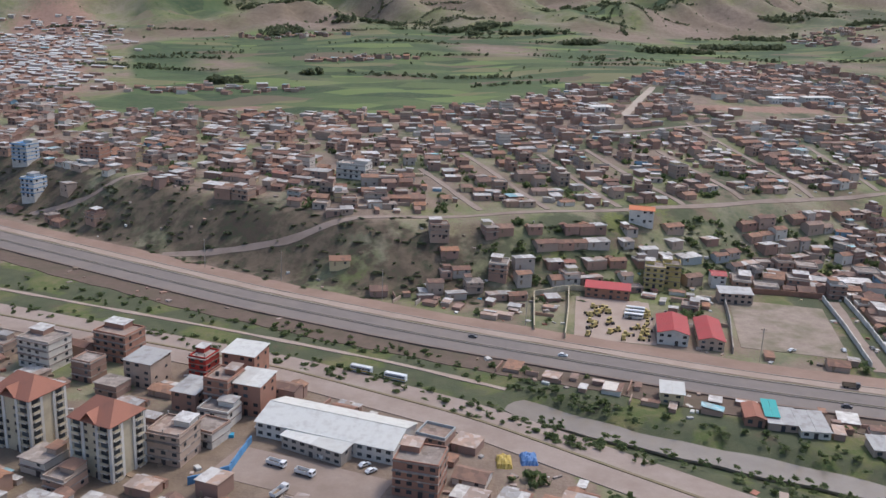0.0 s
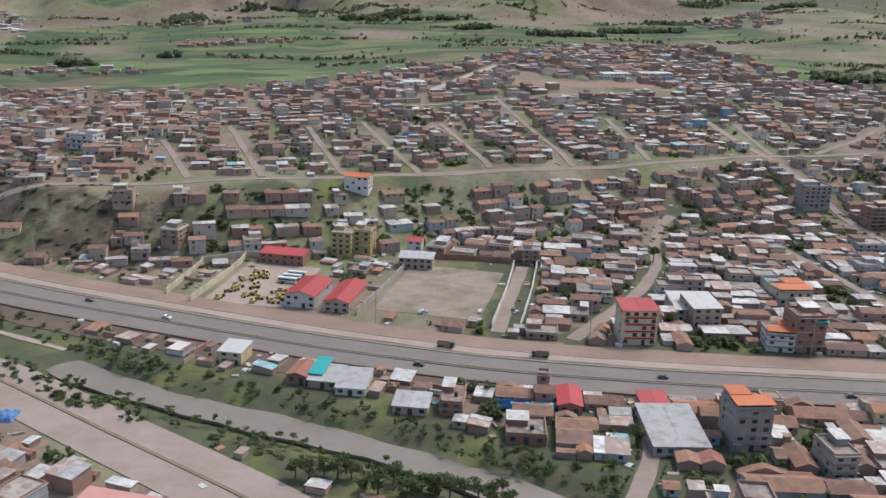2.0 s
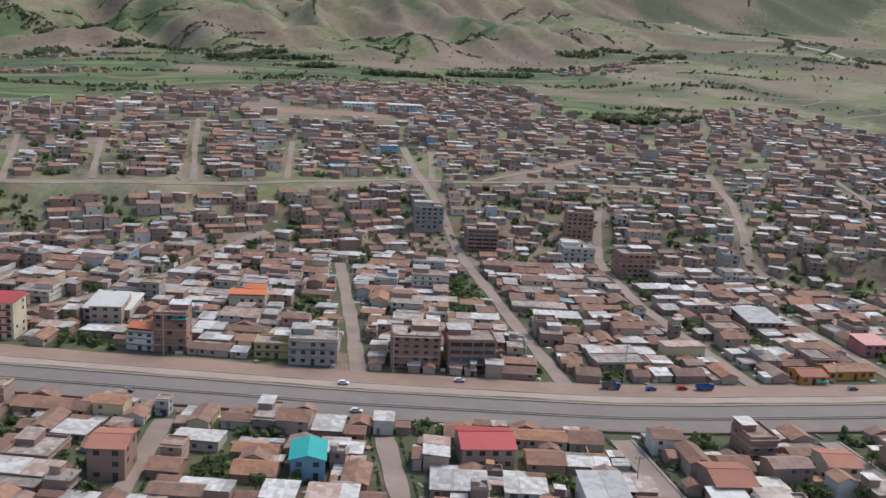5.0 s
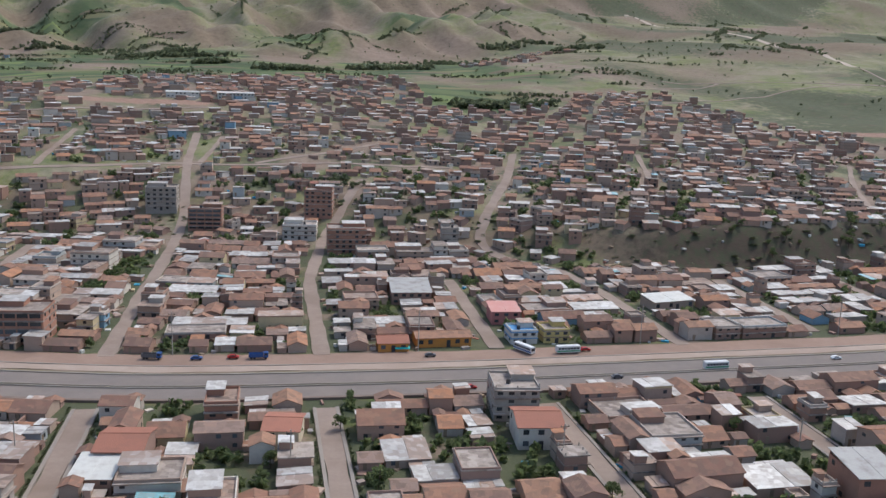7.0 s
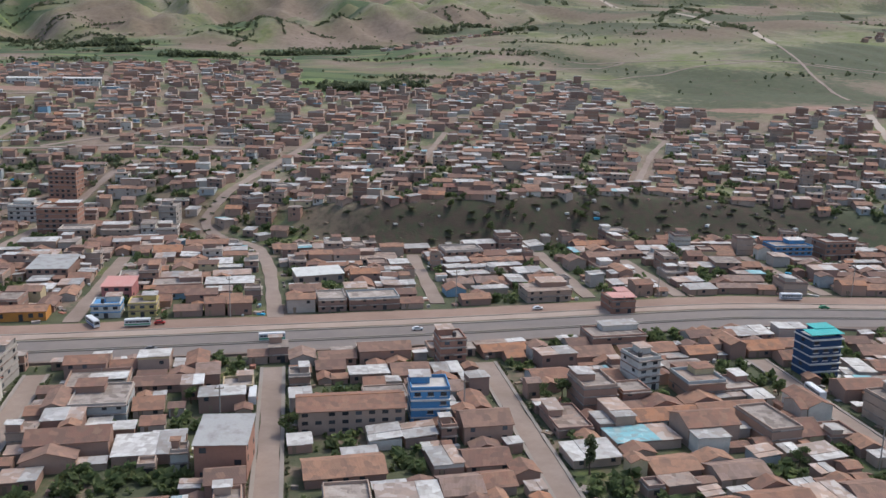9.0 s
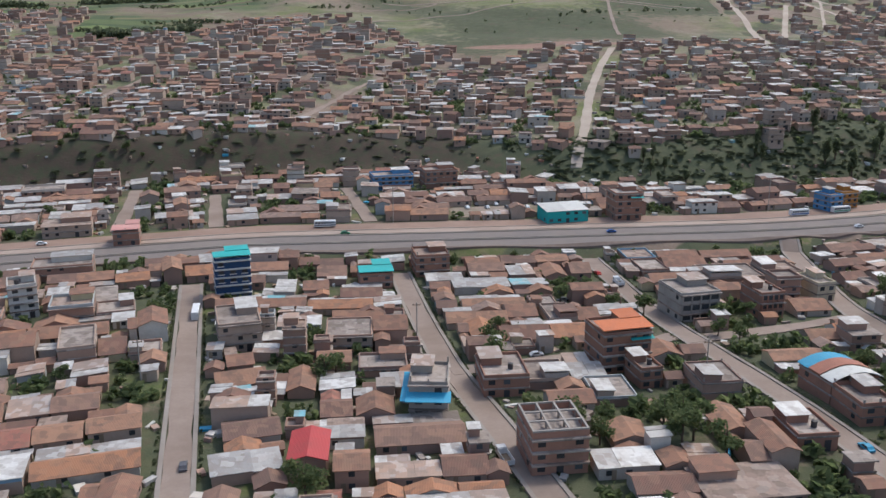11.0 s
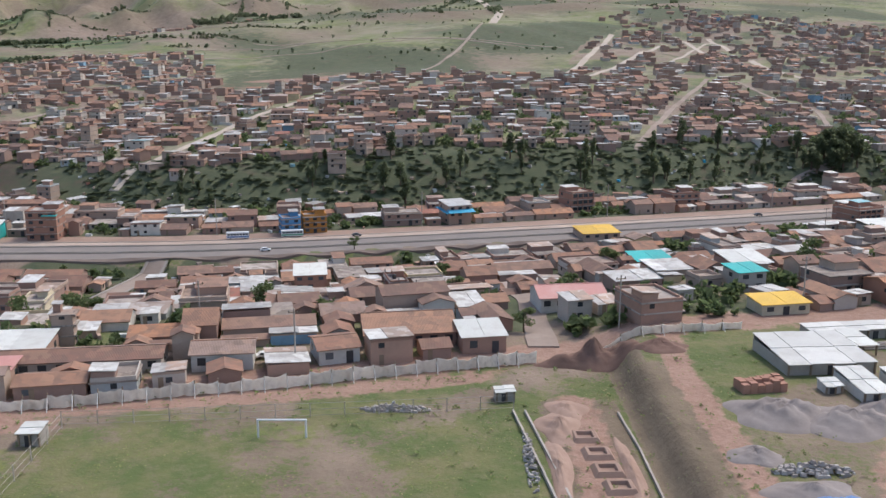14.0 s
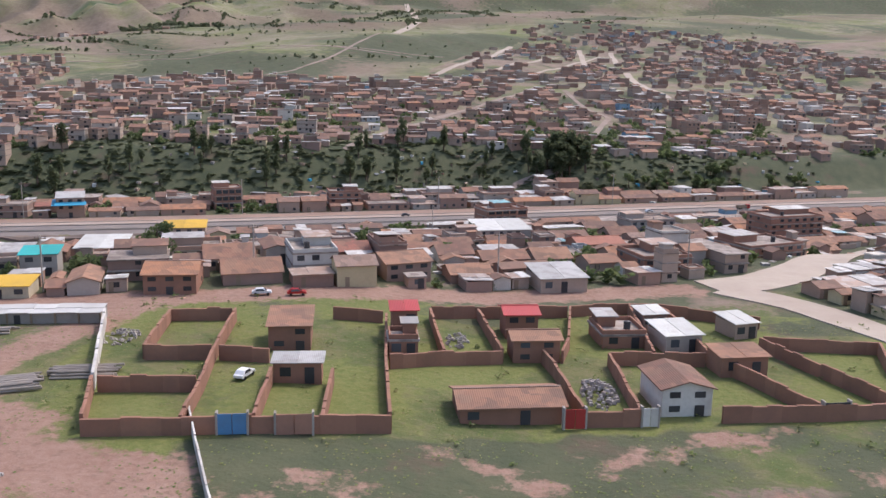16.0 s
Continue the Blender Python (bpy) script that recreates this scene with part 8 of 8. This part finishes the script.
for _ in range(1500):    # single bushes
    x, y = tr.uniform(-420, 800), tr.uniform(420, 1250)
    plant(x, y, tr.uniform(0.5, 1.8))
bush_heap("far_trees", "dark rows and copses of distant trees on the hills", woods, "far_leaf", 22, 0.30)


# ---- the rest of the town ----
fill = random.Random(7)
near_count = [0]
far_heap, mid_heap, garden = Heap(), Heap(), []


def lot(x, y, ang, w, d, near, tall=0.2):
    """One house on a free lot."""
    if not claim(x, y, ang, w, d, -0.3, test=True):
        return False
    claim(x, y, ang, w, d, -0.1)
    roof = fill.choices(("tile", "sheet", "flat"), (0.62, 0.20, 0.18) if near == 2 else (0.46, 0.33, 0.21) if near else (0.36, 0.42, 0.22))[0]
    storeys = 1 + (fill.random() < 0.18) + (roof == "flat") * ((fill.random() < 0.4) + (fill.random() < tall * 0.6))
    if x > 365 and -24 < y - float(road_y(x)) < -8:
        storeys = 1
    if roof == "sheet":
        storeys = min(storeys, 2)
    if near and fill.random() < 0.08:      # a garden instead of a house
        for _ in range(int(w * d * 0.5)):
            s = fill.uniform(0.5, 1.7)
            garden.append((x + fill.uniform(-w, w) * 0.42, y + fill.uniform(-d, d) * 0.42, s, s * fill.uniform(0.8, 1.3)))
        return True
    if near and fill.random() < 0.6:       # a bush in the yard
        s = fill.uniform(0.4, 1.2)
        garden.append((x - 0.35 * d * math.sin(radians(ang)), y + 0.35 * d * math.cos(radians(ang)), s, s * 1.2))
    p, turn = house_pieces(fill, w, d, storeys, roof, detail=near > 0)
    z = height_at(x, y)
    m = pose(x, y, z, 0, 0, ang + turn)
    if near == 2 and near_count[0] < 140:
        near_count[0] += 1
        name, label, cat = LABELS[roof]
        if storeys > 2:
            name, label = "apartment_house", "several-storey unfinished brick house with a flat concrete roof"
        put_thing(name, p, m, label, cat, "houses of the town")
    else:
        (mid_heap if near else far_heap).take(p, m)
    return True


def row_of_lots(x0, x1, v, depth, near, density, tall=0.2, side=1):
    """Lots along the highway, at the distance v from its middle."""
    x = x0
    while x < x1:
        w = fill.choice((fill.uniform(2.8, 5.5), fill.uniform(4.0, 9.0)))
        xm = x + w / 2
        slope = (float(road_y(xm + 3)) - float(road_y(xm - 3))) / 6
        ang = math.degrees(math.atan(slope))
        nx, ny = -math.sin(radians(ang)), math.cos(radians(ang))
        cx, cy = xm + nx * v, float(road_y(xm)) + ny * v
        foot = float(np.interp(cx, FOOT_X, FOOT_Y))
        if fill.random() < density and (v < 0 or cy < foot + (5 if cx < 265 else -3)):
            dd = depth * fill.uniform(0.84, 1.0)
            ww = w * fill.uniform(0.9, 1.0)
            if fill.random() < 0.35:      # the front yard is left open
                cy += (depth - dd) / 2
            lot(cx, cy, ang + (180 if side < 0 and v < -14 and fill.random() < 0.3 else 0) + fill.uniform(-2, 2), ww, dd, near, tall)
        x += w + (fill.random() < 0.10) * fill.uniform(0.6, 2.2)


v = -9.6
while v > -96:
    dp = fill.uniform(4.6, 7.2)
    row_of_lots(72, 660, v - dp / 2, dp, 2, 0.95, 0.22, -1)
    v -= dp + (fill.random() < 0.2) * 0.8
v = 10.2
while v < 90:
    dp = fill.uniform(4.4, 6.6)
    row_of_lots(42 if v < 40 else 28, 640, v + dp / 2, dp, 2 if v < 20 else 1, 0.95, 0.25)
    v += dp + (fill.random() < 0.25) * 0.8
for row_v in range(0, 48):
    y0 = 58 + row_v * 4.6
    for col in range(0, 46):
        x, y = -150 + col * 4.5 + fill.uniform(-0.5, 0.5), y0 + fill.uniform(-0.4, 0.4)
        s = float(np.interp(x, [p[0] for p in SECOND_ROAD], [p[1] for p in SECOND_ROAD]))
        if y < s - 8 and y > s - 80 and fill.random() < 0.93:
            lot(x, y, -22 + fill.uniform(-3, 3), fill.uniform(3.2, 4.4), fill.uniform(3.2, 4.5), 1, 0.5)


def district_angle(x, y):
    return -18 + 26 * math.sin(x / 90.0 + 1.0) + 14 * math.sin(y / 70.0 + x / 160.0)


# rows of joined houses on the plateau follow its main road, two rows to a block, with cross streets
ROW_X = (-330, -114, -60, -24, 10, 51, 103, 165, 242, 300, 360, 430, 520, 600, 700, 800)
ROW_Y = (345, 246, 208, 194, 199.5, 211.5, 236.5, 262, 273, 268, 270, 262, 275, 300, 340, 390)
crossings = [-325.0]
while crossings[-1] < 820:
    crossings.append(crossings[-1] + fill.uniform(13, 24))
crossings = np.array(crossings)
v, second = -92.0, False
while v < 420:
    dp = fill.uniform(2.9, 3.9)
    x = -330.0
    while x < 770:
        w = fill.choice((fill.uniform(2.3, 3.8), fill.uniform(2.6, 5.6)))
        cx = x + w / 2
        x += w + (fill.random() < 0.08) * fill.uniform(0.4, 2.0)
        cy = float(np.interp(cx, ROW_X, ROW_Y)) + v + fill.uniform(-0.35, 0.35)
        foot, edge = float(np.interp(cx, FOOT_X, FOOT_Y)), float(town_edge(cx))
        if cy < foot + 2 or cy > edge + 5 or cy < 172:
            continue
        lean = -0.30 if cx < 250 else 0.25
        if np.abs(crossings + lean * v - cx).min() < w / 2 + 0.35:
            continue
        steep = abs(height_at(cx, cy + 2) - height_at(cx, cy - 2)) / 4
        dens = 0.97 - 0.6 * max(0.0, (cy - edge + 14) / 30) - ((0.9 if steep > 0.33 else 0.35 if steep > 0.24 else 0.0) if cx < 2 or cx > 275 else 0.0)
        dens -= 0.75 * max(0.0, float(ripple(cx, cy, 13.0, 11.0)) - 0.15)
        if cx > 545 and cy < 340:
            dens -= 0.35
        if cy > 362 and cx > 500:
            dens -= 0.25 + 0.5 * (float(ripple(cx, cy, 30.0, 3.0)) > 0.05)
        if 98 < cx < 156 and 326 < cy < 350:      # a bare field of trodden earth
            continue
        if fill.random() < dens:
            turn = math.degrees(math.atan((float(np.interp(cx + 4, ROW_X, ROW_Y)) - float(np.interp(cx - 4, ROW_X, ROW_Y))) / 8))
            lot(cx, cy, turn + fill.uniform(-2.5, 2.5), w, dp * fill.uniform(0.85, 1.0), 1 if cy < foot + 90 else 0, 0.4 if cx > 270 else 0.15)
    v += dp + (1.7 if second else fill.uniform(0.3, 1.9))
    second = not second
# smaller houses close the gaps of the blocks in the valley
for wide_lot, deep_lot in ((5.2, 4.2), (3.6, 3.4), (2.5, 2.6), (1.7, 1.8)):
    sy = 58.0
    while sy < 212:
        sx = 72.0 + fill.uniform(0, 1.5)
        while sx < 640:
            foot = float(np.interp(sx, FOOT_X, FOOT_Y))
            if sy < foot - 1 and not taken[int((sx - TAKEN_X) * 2), int((sy - TAKEN_Y) * 2)]:
                la = lane(sx) + fill.choice((0, 90))
                if claim(sx, sy, la, wide_lot, deep_lot, -0.15, test=True):
                    if fill.random() < 0.16:
                        claim(sx, sy, la, wide_lot, deep_lot, -0.15)
                        for _ in range(int(wide_lot * deep_lot * 0.6)):
                            s = fill.uniform(0.5, 1.8)
                            garden.append((sx + fill.uniform(-0.45, 0.45) * wide_lot, sy + fill.uniform(-0.45, 0.45) * deep_lot, s, s * fill.uniform(0.8, 1.2)))
                    else:
                        lot(sx, sy, la, wide_lot, deep_lot, 1, 0.2)
                    sx += wide_lot * 0.8
            sx += 0.9
        sy += 0.9
for wide_lot, deep_lot in ((4.0, 3.6), (2.7, 2.7)):
    sx = 4.0
    while sx < 640:
        foot, edge = float(np.interp(sx, FOOT_X, FOOT_Y)), float(town_edge(sx))
        sy = foot + 2 + fill.uniform(0, 1)
        while sy < min(foot + 62, edge):
            if not taken[int((sx - TAKEN_X) * 2), int((sy - TAKEN_Y) * 2)]:
                steep = abs(height_at(sx, sy + 2) - height_at(sx, sy - 2)) / 4
                la = district_angle(sx, sy)
                if (steep < 0.24 or 20 < sx < 265) and claim(sx, sy, la, wide_lot, deep_lot, -0.1, test=True):
                    if fill.random() < 0.6:
                        claim(sx, sy, la, wide_lot, deep_lot, -0.1)
                        if fill.random() < 0.75:
                            for _ in range(7):
                                s = fill.uniform(0.5, 1.5)
                                garden.append((sx + fill.uniform(-0.4, 0.4) * wide_lot, sy + fill.uniform(-0.4, 0.4) * deep_lot, s, s * 1.1))
                    else:
                        lot(sx, sy, la + fill.uniform(-4, 4), wide_lot, deep_lot, 1, 0.15)
            sy += 1.4
        sx += 1.4
# sheds, yard walls and bushes in what is left between the houses
shed_heap, wall_heap = Heap(), Heap()
for _ in range(26000):
    x = fill.uniform(-20, 640)
    foot = float(np.interp(x, FOOT_X, FOOT_Y))
    y = fill.uniform(58, foot + 110)
    if y > float(town_edge(x)):
        continue
    w, d = fill.uniform(0.9, 3.4), fill.uniform(0.9, 3.4)
    ang = lane(x) if y < foot else district_angle(x, y)
    if claim(x, y, ang, w, d, -0.2, test=True):
        q = fill.random()
        steep = abs(height_at(x, y + 2) - height_at(x, y - 2)) / 4
        if steep > 0.3:
            continue
        if q < 0.5:
            claim(x, y, ang, w, d, -0.2)
            p = Pieces()
            h = fill.uniform(0.6, 1.05)
            p.box("wall", -w / 2, w / 2, -d / 2, d / 2, -0.8, h, "brick")
            p.slope("roof", -w / 2 - 0.12, w / 2 + 0.12, -d / 2 - 0.12, d / 2 + 0.12, h + 0.02, h + 0.02 + d * fill.uniform(-0.1, 0.14), fill.choices(("sheet", "tile"), (0.65, 0.35))[0], 0.05)
            shed_heap.take(p, pose(x, y, height_at(x, y), 0, 0, ang + fill.choice((0, 90, 180))))
        elif q < 0.68:
            p = Pieces()
            n = fill.uniform(2.0, 5.0)
            p.box("wall", -n / 2, n / 2, -0.09, 0.09, -0.5, fill.uniform(0.6, 1.0), "brick")
            wall_heap.take(p, pose(x, y, height_at(x, y), 0, 0, ang + fill.choice((0, 90))))
        elif q < 0.96:
            s = fill.uniform(0.5, 1.5)
            garden.append((x, y, s, s * fill.uniform(0.8, 1.3)))
clutter = Heap()
for _ in range(15000):
    x = fill.uniform(72, 640) if fill.random() < 0.7 else fill.uniform(-80, 640)
    foot = float(np.interp(x, FOOT_X, FOOT_Y))
    y = fill.uniform(60, foot if fill.random() < 0.65 else foot + 60)
    if taken[int((x - TAKEN_X) * 2), int((y - TAKEN_Y) * 2)] or x > 425 and y < 101 + 0.2 * (x - 470):
        continue
    p = Pieces()
    a, b, h = fill.uniform(0.12, 0.7), fill.uniform(0.12, 0.5), fill.uniform(0.08, 0.45)
    p.box("box", -a, a, -b, b, -0.2, h, fill.choices(("brick", "sheet", "slab", "timber", "white_sheet", "blue_sheet", "terracotta"), (5, 5, 4, 3, 3, 0.6, 1))[0])
    clutter.take(p, pose(x, y, height_at(x, y), 0, 0, fill.uniform(0, 180)))
for _ in range(420):
    x, y = fill.uniform(530, 590), fill.uniform(79, 104)
    if y < 78 + 0.2 * (x - 544) or taken[int((x - TAKEN_X) * 2), int((y - TAKEN_Y) * 2)]:
        continue
    p = Pieces()
    a, b, h = fill.uniform(0.06, 0.4), fill.uniform(0.05, 0.18), fill.uniform(0.05, 0.22)
    p.box("box", -a, a, -b, b, -0.1, h, fill.choices(("brick", "sheet", "slab", "timber", "white_sheet", "blue_sheet"), (5, 3, 4, 4, 3, 0.5))[0])
    clutter.take(p, pose(x, y, height_at(x, y), 0, fill.uniform(-8, 8), fill.uniform(0, 180)))
clutter.make("yard_clutter", "boards, bricks, sheets and odds and ends lying in the yards", "clutter")
shed_heap.make("backyard_sheds", "small brick sheds under metal and tile roofs in the yards", "sheds")
wall_heap.make("yard_walls", "low brick walls between the yards", "walls")
bush_heap("garden_bushes", "green bushes in yards between the houses", garden)
# loose settlements among the far fields
for cx, cy, rx, ry, n in ((-105, 402, 50, 10, 70), (-38, 503, 32, 8, 75), (-100, 640, 45, 12, 40), (280, 640, 30, 40, 90), (310, 692, 30, 14, 60), (640, 640, 60, 60, 90), (720, 520, 60, 60, 90)):
    for _ in range(n):
        a, q = fill.uniform(0, math.tau), math.sqrt(fill.random())
        lot(cx + rx * q * math.cos(a), cy + ry * q * math.sin(a), fill.uniform(-30, 30), fill.uniform(2.6, 5.0), fill.uniform(2.6, 4.4), 0)
green_heap = Heap()
for k in range(760):      # a dense far settlement of long low sheds with pale roofs
    q = fill.random()
    x, y = -184 - 96 * q + fill.gauss(0, 15 + 10 * q), 402 + 290 * q + fill.uniform(-6, 6)
    n, dd = fill.uniform(2.5, 7.5), fill.uniform(2.2, 3.6)
    ang = fill.uniform(-16, 4)
    if not claim(x, y, ang, n, dd, 0.1, test=True):
        continue
    claim(x, y, ang, n, dd, 0.1)
    p = Pieces()
    p.gable_wall("wall", -n / 2, n / 2, -dd / 2, dd / 2, -1.5, 1.0, 0.35, "brick")
    p.gable("roof", -n / 2, n / 2, -dd / 2, dd / 2, 1.02, 0.35, fill.choices(("white_sheet", "sheet", "tile"), (0.5, 0.3, 0.2))[0])
    green_heap.take(p, pose(x, y, height_at(x, y), 0, 0, ang))
green_heap.make("farm_sheds", "crowded long sheds with pale roofs on distant ground", "sheds")
mid_heap.make("hillside_houses", "crowded brick houses with tile and metal roofs on the slope", "houses")
far_heap.make("distant_houses", "crowded small brick houses of a distant town", "houses")
